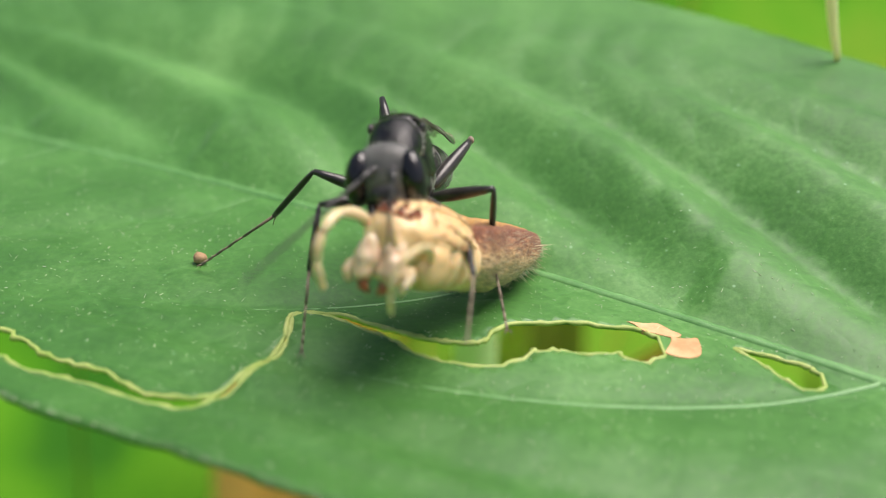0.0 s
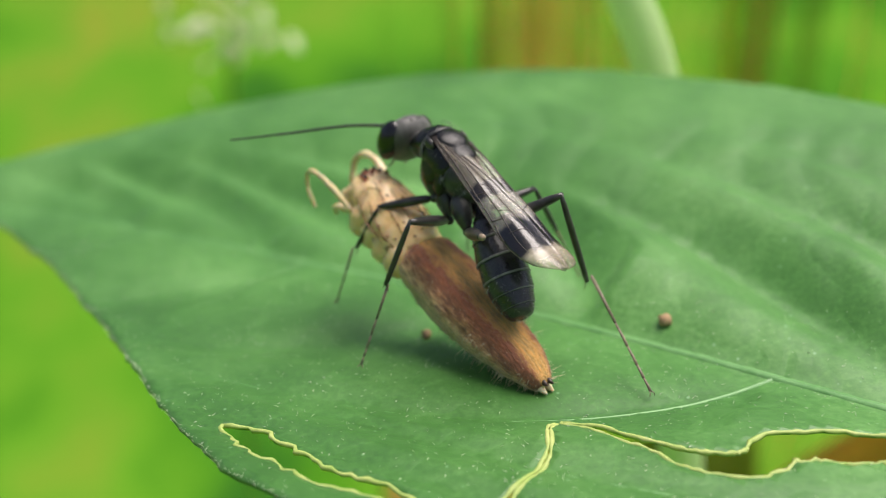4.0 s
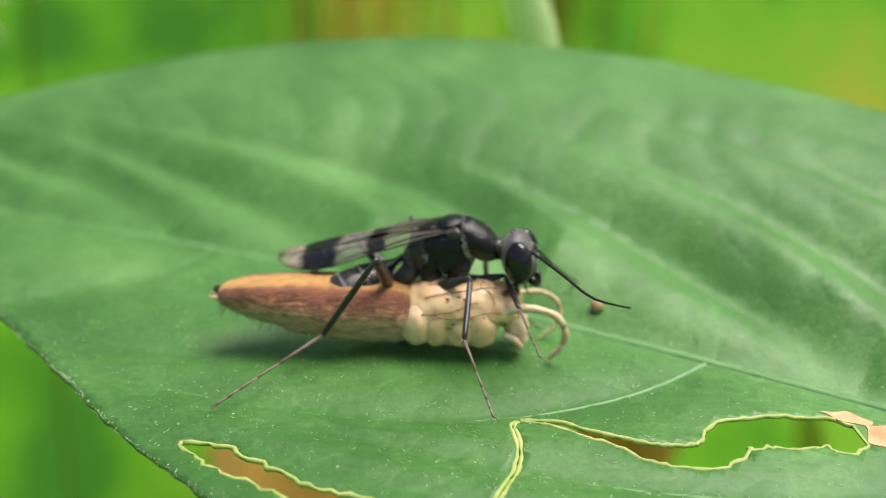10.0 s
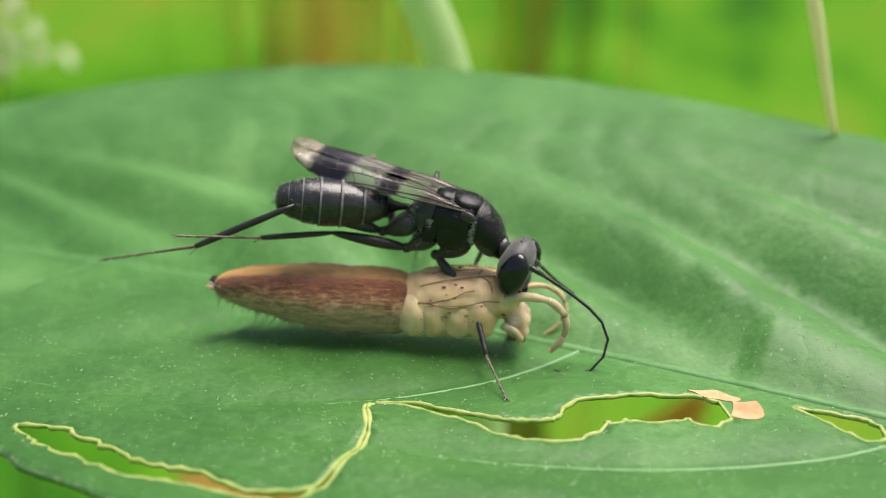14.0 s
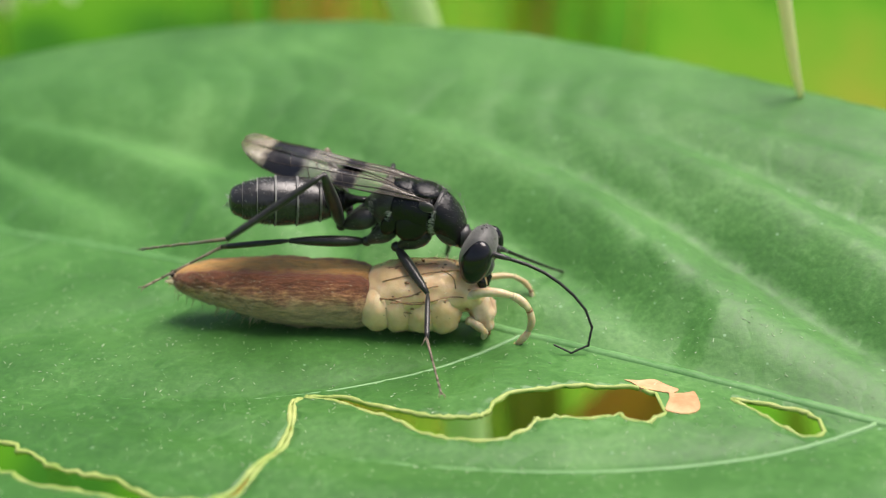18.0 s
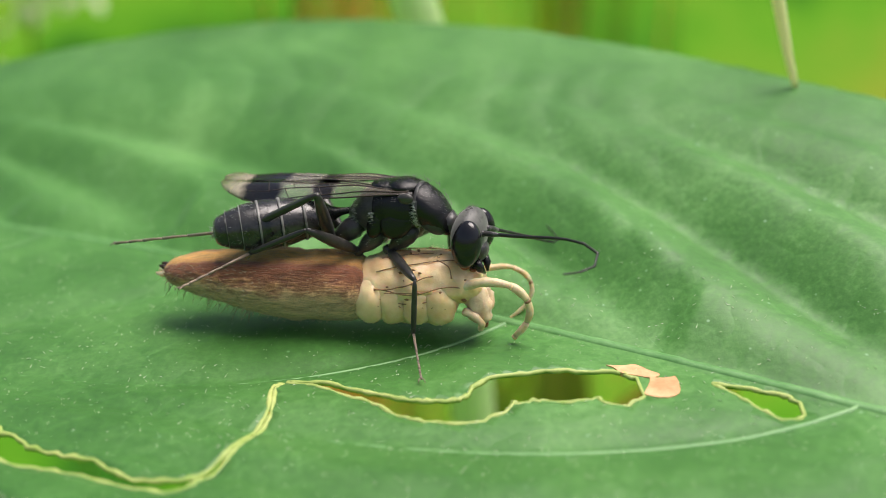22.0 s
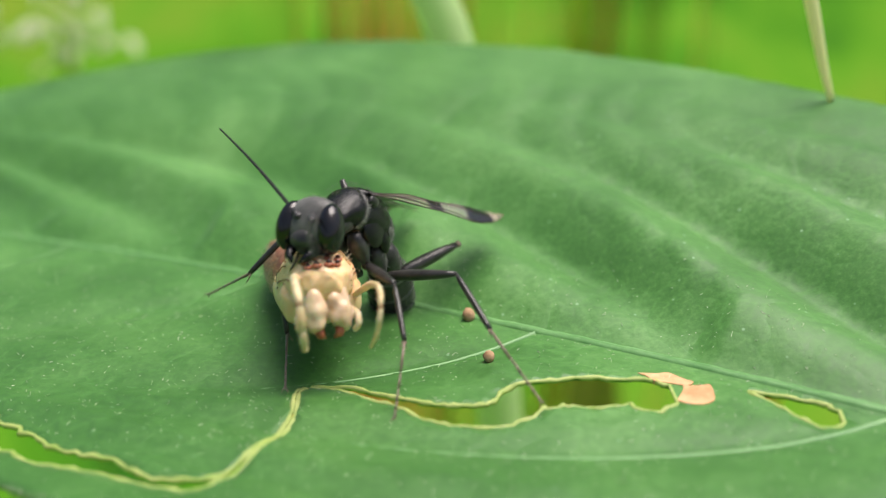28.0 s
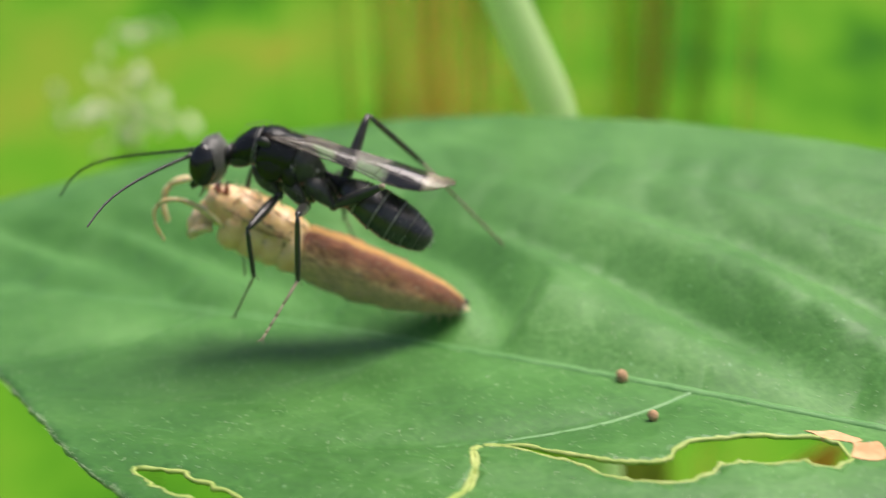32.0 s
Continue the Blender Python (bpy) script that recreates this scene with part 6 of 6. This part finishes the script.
        (18, -5.5, -2.5, -2.6, -9, -3, -3.8, -11.1, -7.2, -4.9), (18.5, -2.7, -4.3, -0.5, -5.7, -2.6, -2, -7.9, -6.7, -3.2), (19, -0.1, -3.4, 0, -3, -2.5, -2.2, -4.4, -7, -1.2),
        (19.5, -0.4, -3.3, 0.4, -3.5, -2.6, -1.7, -7.1, -5.7, -1), (20, -1.5, -3.4, 0.6, -5, -2.9, -0.5, -9.4, -4, 1.1), (20.5, -2.1, -3.9, 0.2, -5.7, -4.4, -1, -8.5, -8.1, -2.2),
        (21, -4.5, -3.7, -1.6, -5.8, -7.3, -1.5, -8, -11.5, -1.8), (21.5, -3.5, -3.9, -0.5, -6.6, -5.7, -1.7, -7.7, -10.1, -3.1), (22, -3.1, -3.9, -0.1, -6.6, -3.6, -1.6, -7.8, -8.3, -1.7),
        (22.5, -2.6, -4.4, -0.9, -5.9, -4.4, -2.7, -8.1, -8.5, -4), (23, -2.5, -4.7, -2, -5.5, -4.7, -4.3, -7.8, -8.9, -4.7), (23.5, -0.5, -4.2, -0.9, -2.8, -4.9, -3.9, -3.6, -9.5, -4.9),
        (24, 0.6, -3.6, -0.9, 0.2, -6.8, -2.9, 0.4, -11, -5.3), (24.5, 0.5, -3.7, -1.1, 0.7, -6.9, -3.1, 1.7, -10.9, -5.6), (25, 0.5, -3.6, -0.8, 1.1, -6.6, -3.1, 2.6, -10.4, -5.7),
        (25.5, -0.8, -4, -0.2, -1.1, -6, -3.3, -1.2, -9.4, -6.8), (27.5, -0.9, -3.9, 0, -1.2, -5.5, -3.4, -2.7, -9.3, -5.9), (28, 0.4, -3.4, -0.4, 0.6, -5.6, -3.5, -1.6, -9.7, -4.6),
        (28.5, -0.3, -3.8, -0.2, 1.1, -4.5, -3.6, -1, -8.3, -5.7), (29, -1.6, -3.9, 0.2, -2.2, -4.2, -3.5, -1.4, -8.6, -5.3), (29.5, -1.4, -4.6, -1.5, 1.1, -6.4, -3.8, -3.4, -6.2, -5.7),
        (29.8, -2.1, -4.6, -1.2, -0.6, -5.8, -4.4, -1.9, -8.7, -8), (30, -2.1, -4.7, -2, -1.5, -6.7, -5.2, 0.1, -9, -9.1), (30.1, -2.2, -4.7, -1.8, -1.7, -6.6, -5.1, 0.4, -8.1, -9.2),
        (30.4, -2.3, -4.6, -1.4, -2.3, -6.7, -4.6, -0.6, -6.7, -9.1), (30.7, -2.8, -4.5, -1.1, -1.6, -6.6, -4, -2.5, -6.8, -8.7), (31, -2.6, -4.6, -1.7, -2.5, -6.1, -5.3, -5.3, -9, -7.8),
        (31.2, -2.8, -4.7, -2.3, -4, -6.6, -5.3, -8.1, -8.6, -6.9), (31.4, -3.9, -4.2, -2.9, -6.8, -5.6, -4.9, -11.5, -5.9, -5.7), (31.6, -2.6, -4.6, -1.3, -3.1, -6, -4.7, -4.6, -7.9, -8.9),
        (31.8, -2.6, -4.6, -1.3, -3.1, -6.1, -4.7, -4.8, -8.1, -8.7), (32, -2.7, -4.6, -1.5, -3.5, -6.3, -4.8, -5.5, -8.6, -8.5),
    ],
    "R3": [
        (0, -5.1, -1.8, 2.8, -8.1, -2.3, -1.9, -13.8, -6.7, -2.3), (0.5, -4.6, -2.1, 2.9, -8.1, -2.1, -1.7, -13.7, -6.7, -1.9), (1, -4.2, -2.3, 2.9, -7.9, -1.9, -1.4, -12.6, -7.3, -2.3),
        (1.5, -4.1, -1.6, 3.1, -7.2, -6.2, 2, -8.4, -2.5, -4), (2, -4.7, -1.9, 2.9, -7.1, -5.2, -1.1, -12.5, -0.4, -1.1), (2.5, -6, -2.5, 2.2, -7.2, -5.6, -2.5, -14.2, -3.9, -2.7),
        (3, -7.1, -3.1, 0.8, -9.9, -5.2, -3.7, -17, -3.9, -2.8), (3.5, -6.3, -2.5, 1.9, -9, -4.4, -2.7, -16.1, -4.1, -3.8), (5.5, -5.3, -1.7, 2.8, -7.8, -5.2, -1, -13, -0.4, -2.5),
        (6, -4.6, -1.3, 3.1, -9.2, -3.9, 1, -14.6, -1.5, -3.1), (6.5, -3.7, -1.4, 3.2, -8.1, -4.9, 2.1, -13.5, -5.9, -2.6), (7, -3.4, -2, 3.1, -7.6, -5.7, 2.4, -13, -10.2, 0.9),
        (7.5, -3, -1.7, 3.1, -7.6, -4.8, 1.9, -12.4, -5.6, -3.4), (8, -4.5, -2.6, 2.8, -8.6, -3.2, -1.2, -13.3, -3.5, -6.6), (8.5, -5.8, -2.3, 2.4, -10.3, -2.1, -1.1, -16.1, -3.5, -5.2),
        (9, -7.5, -1.8, 0.9, -12.7, -1.4, -1.4, -19.3, -4.2, -2.2), (9.5, -5.2, -3.7, 1.9, -9.3, -2.9, -2, -16.2, -1, -1.9), (10, -2.3, -4.5, 1.3, -6.6, -4.2, -2.4, -10.9, -10, -2.9),
        (10.5, -3.1, -4.4, 1.7, -6.8, -5.6, -2.5, -12.8, -9.5, -3.5), (11, -4.3, -4.3, 1.6, -9.2, -3.7, -1.3, -15.9, -4.6, -3.9), (11.5, -4.5, -4.4, 1.5, -9.4, -4.5, -1.5, -16.1, -3.6, -4.1),
        (12, -4.6, -4.5, 1.4, -9.4, -5.3, -1.6, -15.3, -3.1, -5.1), (12.5, -6.1, -4.4, 0.4, -10.5, -4.3, -3.2, -15.7, -1.5, -7.3), (13, -7.5, -3.7, -1.3, -11.9, -3, -4.9, -17.3, 0, -8.6),
        (13.5, -7.6, -3.5, -1.3, -12.1, -4.1, -4.8, -16.8, -2.4, -9.9), (14, -7.4, -3.6, -0.6, -11.7, -5.7, -3.7, -17.9, -4.7, -7.2), (14.5, -6.5, -4.1, 0.3, -10.6, -4.1, -3.7, -16.2, -3.5, -8.2),
        (15, -5.8, -4.5, 0.7, -9.3, -2.5, -3.3, -15.2, -1.4, -7.3), (15.5, -6, -3.5, 1.5, -9.5, -3.3, -3, -12.9, -3.7, -9.3), (17.5, -5.4, -3.4, 2, -9, -4.8, -2.2, -11.2, -5.4, -9),
        (18, -3.5, -3.8, 2.2, -7.2, -6.3, -1.4, -13.2, -4, -4.8), (18.5, -1.5, -2.5, 2.5, -4.2, -6, -1.1, -10.4, -3.5, -3.7), (19, 0, -0.8, 1.9, -1, -5.7, -0.9, -7.6, -3.7, -2.9),
        (19.5, -1.7, -2.5, 2.6, -4.5, -4.9, -1.7, -11.5, -3.8, -3.4), (20, -4.2, -4.2, 1.8, -8.3, -3.7, -2.2, -15.2, -3.8, -4.2), (20.5, -3.1, -4, 2, -7.8, -3.5, -1.1, -14.3, -4.5, -4),
        (21, -2, -3.7, 2.1, -6.9, -2.7, -0.7, -14, -3.3, -1.1), (21.5, -2, -3.8, 1.9, -6.9, -2.7, -0.7, -13.8, -3.6, -2.6), (22, -2.2, -4.1, 1.8, -7.2, -2.9, -0.6, -14.3, -3.9, -1.3),
        (22.5, -4.1, -4.7, 1.2, -9.1, -4.6, -1.5, -16, -5.4, -3.2), (23, -5.8, -4.7, 0.2, -10.6, -6.3, -2.4, -17.7, -6.6, -3.4), (23.5, -5.7, -4.4, 0.8, -10.5, -4.5, -2.3, -17.4, -5.5, -4.1),
        (24, -5.8, -4, 1.2, -10.4, -2.8, -2, -17, -4.7, -3.9), (24.5, -5.5, -3.8, 1.6, -10.2, -3, -1.6, -16.1, -6.4, -4), (25, -5.2, -3.6, 1.9, -9.9, -3.3, -1.2, -15.3, -7.3, -3.9),
        (25.5, -5.2, -2.9, 2.4, -9.2, -3, -1.7, -14.8, -6.6, -4.4), (27.5, -3.9, -2.7, 2.8, -7.2, -2, -1.8, -12.1, -7.3, -1.7), (28, -1, -2.4, 2.3, -5.6, -2.3, -1.1, -6.3, -9.3, -2.9),
        (28.5, -0.7, -1.5, 2.4, -5.5, -4.5, 3.2, -6.6, -6.2, -3.7), (29, -2.5, -1.9, 3, -4.2, -6.9, 0.7, -10, -4, -2.5), (29.5, -3.6, -2.5, 2.9, -5.7, -5.6, -1.4, -11.5, -1.4, -1.9),
        (29.8, -4.4, -2.9, 2.6, -5.9, -5.1, -2.4, -12.6, -2.6, -3.3), (30, -4.9, -3.1, 2.4, -6, -4.7, -3, -13.1, -4.1, -3.3), (30.1, -4.6, -3, 2.5, -5.1, -4.8, -2.9, -12.2, -5.6, -3.7),
        (30.4, -4.1, -2.5, 2.9, -3.2, -4, -2.6, -9.2, -7.2, -4.9), (30.7, -2.4, -2.3, 2.9, -6.7, -4.6, -0.1, -6.5, -7.5, -6.7), (31, -2.8, -3, 2.7, -5.4, -5.4, -1.8, -5.5, -8.8, -8.1),
        (31.2, -2.9, -2.7, 2.8, -5.8, -5.4, -1.2, -6.3, -8.8, -7.5), (31.4, -2.7, -2.1, 3, -6.1, -5.6, 0.1, -8.4, -7.8, -6.4), (31.6, -3, -2.1, 3, -6.3, -5.8, 0.3, -9.5, -7.2, -6),
        (31.8, -3.3, -2.2, 3, -6.8, -5.7, 0.1, -10.7, -7.5, -5.6), (32, -3.7, -2.3, 3, -7.3, -5.7, 0.2, -13.4, -6.4, -3.6),
    ],
}
# abdomen: seconds, sideways and upward turn
ABDOMEN = [
    (0, -0.9, -4.3), (1, 8.1, 2.6), (2, 1.5, -15.4), (3, 3.2, -26.1), (6, -23.9, -10.8), (7, -15.7, -11.1),
    (8, 1.7, -14.8), (9, 32.9, -17.3), (10, 28.7, -12.4), (11, 22.5, -4.1), (12, 23.3, -2.8), (13, 39.7, 2.6),
    (14, 26.1, -3.1), (15, 24.1, 0.2), (18, 27.4, -3.8), (19, 29.3, -12.7), (20, 27.9, -1.4), (21, 38, -2.2),
    (22, 32, -0.5), (23, 22.1, -4.4), (24, 20.9, -2.4), (25, 22, -14.4), (28, 16.7, -26.5), (29, -15.9, -25.1),
    (30, 2.3, -30.4), (31, -5.7, -28.8), (32, -5.7, -16),
]
ANTENNAE = {
    "L": [
        (0, 7, -30, 7, -29, 7, -29, 8, -28, 8, -27, 8, -26, 8, -25, 9, -24, 9, -23, 9, -22), (1, 40, -24, 40, -24, 40, -24, 41, -25, 42, -26, 43, -27, 44, -27, 45, -27, 45, -27, 46, -27),
        (2, 68, -16, 69, -16, 70, -17, 74, -19, 78, -21, 81, -23, 84, -24, 87, -25, 89, -25, 90, -25), (3, 54, -17, 55, -17, 57, -19, 60, -21, 62, -22, 63, -22, 63, -22, 64, -22, 65, -21, 65, -21),
        (6, 51, -14, 53, -15, 58, -18, 63, -21, 65, -21, 64, -20, 63, -18, 62, -16, 62, -15, 62, -15), (7, 58, -31, 63, -32, 69, -34, 78, -36, 89, -36, 96, -36, 101, -34, 107, -32, 117, -26, 124, -22),
        (8, -21, -56, -21, -56, -21, -56, -19, -56, -16, -56, -15, -57, -20, -56, -28, -54, -32, -52, -33, -52), (9, 83, -36, 82, -36, 81, -36, 81, -38, 81, -39, 81, -41, 81, -42, 82, -44, 84, -46, 86, -48),
        (10, 87, -40, 87, -40, 86, -41, 85, -41, 84, -40, 81, -39, 80, -38, 78, -37, 77, -37, 77, -38), (11, 60, -50, 60, -50, 59, -50, 59, -51, 60, -53, 61, -55, 63, -58, 64, -59, 65, -60, 64, -60),
        (12, 55, -29, 55, -29, 54, -28, 53, -26, 53, -22, 53, -18, 52, -16, 52, -15, 51, -14, 51, -15), (13, 52, 9, 52, 9, 53, 11, 55, 14, 57, 16, 58, 18, 61, 21, 73, 27, 120, 25, 163, 0),
        (14, 73, -35, 73, -36, 72, -36, 71, -35, 70, -35, 69, -33, 69, -32, 68, -31, 67, -30, 67, -30), (15, 71, -36, 71, -36, 70, -36, 69, -35, 68, -35, 68, -34, 67, -34, 66, -34, 65, -34, 65, -34),
        (18, 62, -27, 61, -27, 61, -27, 60, -27, 59, -26, 59, -26, 60, -24, 76, -18, 113, -5, 128, -1), (19, 49, -42, 49, -42, 48, -39, 47, -36, 47, -34, 47, -32, 60, -21, 114, 8, 144, 5, 152, -2),
        (20, 79, -34, 79, -34, 78, -35, 78, -35, 77, -36, 77, -37, 76, -37, 76, -38, 76, -38, 75, -38), (21, 21, 20, 25, 29, 31, 38, 34, 43, 36, 45, 40, 49, 59, 61, 147, 61, -171, 8, -154, -32),
        (22, 74, -24, 73, -24, 73, -24, 72, -25, 71, -25, 71, -25, 72, -23, 88, -11, 118, 5, 128, 9), (23, 39, 40, 39, 41, 40, 42, 42, 44, 43, 46, 44, 46, 45, 47, 59, 57, 169, 49, -162, -1),
        (24, 61, -37, 60, -37, 59, -37, 58, -36, 57, -35, 56, -34, 55, -34, 54, -34, 54, -34, 53, -34), (25, 24, 11, 25, 13, 27, 17, 29, 22, 30, 25, 31, 26, 31, 27, 31, 27, 31, 28, 31, 28),
        (28, 34, -23, 35, -22, 36, -22, 38, -21, 40, -21, 42, -22, 43, -22, 45, -23, 46, -23, 48, -24), (29, 44, -58, 46, -59, 49, -60, 53, -62, 61, -65, 74, -68, 87, -69, 97, -70, 108, -69, 119, -68),
        (30, 137, 21, 137, 22, 138, 22, 138, 23, 139, 23, 139, 24, 139, 25, 140, 25, 140, 26, 141, 26), (31, 145, -3, 145, -2, 144, -1, 140, 1, 137, 3, 134, 5, 133, 7, 134, 7, 134, 8, 135, 8),
        (32, 65, -13, 65, -12, 67, -12, 68, -13, 70, -13, 73, -14, 76, -15, 81, -17, 87, -18, 90, -19),
    ],
    "R": [
        (0, -26, -28, -26, -27, -25, -27, -24, -27, -23, -26, -21, -26, -20, -25, -19, -25, -18, -24, -17, -24), (1, -148, -76, -103, -64, -92, -55, -93, -57, -97, -62, -103, -66, -113, -71, -137, -76, -176, -77, 163, -74),
        (2, -58, -53, -60, -47, -59, -42, -58, -42, -57, -43, -56, -44, -54, -46, -53, -48, -51, -51, -49, -53), (3, -58, -53, -60, -47, -59, -42, -58, -42, -57, -43, -56, -44, -54, -46, -53, -48, -51, -51, -49, -53),
        (6, -58, -44, -57, -44, -55, -42, -53, -39, -51, -36, -50, -34, -49, -33, -48, -33, -48, -33, -48, -33), (7, 14, -43, 14, -43, 14, -43, 13, -42, 12, -41, 12, -40, 11, -39, 10, -37, 5, -26, -11, 22),
        (8, 5, -32, 5, -32, 3, -32, -2, -31, -7, -30, -10, -29, -12, -28, -13, -27, -14, -26, -14, -26), (9, 4, -49, 0, -53, -9, -60, -19, -66, -28, -68, -38, -70, -57, -72, -89, -71, -120, -61, -141, -37),
        (10, -53, -13, -54, -12, -54, -12, -56, -11, -57, -11, -57, -10, -53, -6, -49, 0, -47, 3, -47, 5), (11, -8, -49, -8, -48, -6, -46, -4, -43, -5, -45, -11, -52, -39, -67, -130, -57, -157, -19, -164, 1),
        (12, -4, -29, -4, -30, -5, -31, -6, -32, -8, -37, -20, -52, -83, -70, -152, -44, -168, -11, -176, 9), (13, 11, -9, 10, -11, 8, -15, 5, -20, -2, -30, -22, -49, -69, -62, -118, -53, -142, -35, -154, -18),
        (14, 6, -19, 6, -19, 5, -21, 3, -24, -2, -32, -20, -50, -80, -64, -128, -50, -151, -25, -166, 3), (15, 15, 3, 14, 1, 11, -5, 4, -21, -20, -52, -103, -64, -137, -48, -147, -37, -153, -28, -156, -23),
        (18, 11, -6, 10, -8, 7, -14, 2, -22, -2, -28, -8, -36, -24, -51, -81, -63, -149, -30, -173, 14), (19, -38, -26, -39, -26, -41, -27, -45, -29, -51, -31, -66, -35, -86, -34, -107, -23, -126, 19, -135, 56),
        (20, -30, -22, -31, -23, -34, -25, -38, -27, -41, -29, -47, -32, -60, -36, -86, -34, -118, 2, -139, 51), (21, -19, -11, -20, -13, -23, -16, -26, -21, -30, -25, -34, -28, -41, -33, -57, -38, -103, -31, -140, 3),
        (22, -14, 2, -14, 3, -14, 4, -14, 5, -16, 3, -20, -4, -35, -15, -88, -19, -121, 0, -127, 9), (23, -38, 1, -39, 1, -40, 1, -42, 0, -45, -2, -47, -3, -51, -5, -56, -7, -61, -9, -63, -10),
        (24, -9, -37, -10, -39, -13, -42, -15, -45, -17, -48, -18, -50, -21, -52, -28, -57, -43, -65, -60, -69), (25, -29, 0, -29, 0, -30, 0, -32, -2, -33, -3, -35, -5, -38, -8, -42, -12, -45, -14, -46, -14),
        (28, -110, 31, -109, 31, -109, 31, -108, 31, -107, 31, -106, 30, -105, 30, -105, 29, -104, 29, -103, 29), (29, -56, -37, -56, -37, -55, -38, -56, -38, -56, -39, -57, -41, -57, -42, -57, -42, -57, -43, -57, -43),
        (30, -100, -18, -101, -18, -101, -18, -102, -18, -103, -20, -105, -21, -107, -24, -110, -27, -114, -32, -118, -35), (31, -47, -26, -47, -26, -47, -26, -48, -27, -48, -28, -48, -31, -49, -35, -51, -42, -56, -50, -65, -57),
        (32, -2, -22, -2, -22, -2, -22, -2, -23, -1, -24, 0, -27, 2, -32, 6, -43, 14, -57, 32, -71),
    ],
}
# wings: seconds, lift, spread
WINGS = [(0, 0, 0), (0.9, 0, 0), (1.0, 4, 6), (1.2, 0, 0), (24.9, 0, 0), (25.0, 2, 2), (25.2, 0, 0), (27.8, 0, 0), (27.95, 10, 12), (28.05, 11, 14), (28.3, 0, 2),
         (28.55, 9, 12), (28.8, 0, 0), (29.7, 0, 0), (29.8, 8, 10), (29.95, 0, 0), (32, 0, 0)]


def leg_pose(k, sg, row):
    """The three joints of a leg, hip to toe, in the wasp's space."""
    hip = Vector((HIPS[k][0], HIPS[k][1] * sg, HIPS[k][2]))
    spots = [Vector(row[i:i + 3]) for i in (1, 4, 7)]
    places = [hip]
    for spot, length in zip(spots, BONES[k]):
        places.append(places[-1] + (spot - places[-1]).normalized() * length)
    hip, knee, ankle, toe = places
    pole = knee - (hip + ankle) / 2
    return bone(hip, knee, pole), bone(knee, ankle, pole), bone(ankle, toe, Vector((0, 0, 1)))


def heading(yaw, rise):
    return Vector((math.cos(radians(yaw)) * math.cos(radians(rise)), math.sin(radians(yaw)) * math.cos(radians(rise)), math.sin(radians(rise))))


def bend_antenna(chain, root, rows):
    """Key the joints of an antenna; rows of seconds, then yaw and rise of each joint."""
    full = []
    for r in rows:
        ways = [heading(r[1 + 2 * i], r[2 + 2 * i]) for i in range(JOINTS)]
        if full and r[0] - full[-1][0] > .6:
            full.append(((full[-1][0] + r[0]) / 2, [(a + b + a.cross(b).cross(a) * .05).normalized() for a, b in zip(full[-1][1], ways)]))
        full.append((r[0], ways))
    turns = [Vector((1, 0, 0)).rotation_difference(w) for w in full[0][1]]
    last = full[0][1]
    keyed = [[] for _ in chain]
    for t, ways in full:
        turns = [a.rotation_difference(b) @ q for a, b, q in zip(last, ways, turns)]
        last = ways
        p = root.copy()
        for i, (w, q) in enumerate(zip(ways, turns)):
            m = q.to_matrix().to_4x4()
            m.translation = p * MM * WASP_SIZE
            keyed[i].append((t, m))
            p = p + w * JOINT
    first = [m for _, m in keyed[0]]
    for i, (ob, rows_i) in enumerate(zip(chain, keyed)):
        walk(ob, rows_i if i == 0 else [(t, base.inverted() @ m) for base, (t, m) in zip(first, rows_i)])


def motions():
    body = [(r[0], pose(r[1] * MM, r[2] * MM, r[3] * MM, *r[4:])) for r in WASP]
    walk(wasp, body)
    walk(spider, [(r[0], pose(r[1] * MM, r[2] * MM, r[3] * MM, 0, r[4], r[5])) for r in SPIDER])
    for leg, rows in LEGS.items():
        sg, k = (1 if leg[0] == "L" else -1), leg[1]
        poses = [(r[0], leg_pose(k, sg, r)) for r in rows]
        for i, ob in enumerate(names_of[("leg", leg)]):
            walk(ob, [(t, p[i]) for t, p in poses])
    hinge = Vector((-2.6, 0, -.35)) * WS * MM * WASP_SIZE
    walk(names_of["abdomen"], [(r[0], Matrix.Translation(hinge) @ pose(0, 0, 0, 0, r[2], r[1])) for r in ABDOMEN])
    for side, sg in (("L", 1), ("R", -1)):
        bend_antenna(names_of[("antenna", side)], Vector((5.05, .45 * sg, -1.22)) * WS, ANTENNAE[side])
        shoulder = Vector((1.25, .85 * sg, 1.1)) * WS * MM * WASP_SIZE
        walk(names_of[("wing", sg)], [(t, Matrix.Translation(shoulder) @ pose(0, 0, 0, 0, a, -sg * b)) for t, a, b in WINGS])
    z = lambda x, y, r: (x * MM, y * MM, on_leaf(x, y, r) * MM)
    walk(crumb, [(0, pose(*z(6.5, 10.9, .3))), (10.4, pose(*z(6.5, 10.9, .3))), (11.6, pose(*z(8.6, 7.8, .3), 0, 0, 70)), (32, pose(*z(8.6, 7.8, .3), 0, 0, 70))])
    walk(crumb_small, [(0, pose(*z(-5.43, 4.08, .35))), (1.0, pose(*z(-5.43, 4.08, .35))), *[(r[0], pose(*z(r[1], r[2] + .8, .3), 0, 0, 60)) for r in SPIDER if 2.0 <= r[0] <= 10.4], (11.6, pose(*z(2.5, 9.5, .3), 0, 0, 60)), (25.8, pose(*z(2.5, 9.5, .3), 0, 0, 60)), (26.8, pose(*z(9.65, 2.45, .3), 0, 0, 80)),
                       (32, pose(*z(9.65, 2.45, .3), 0, 0, 80))])


motions()
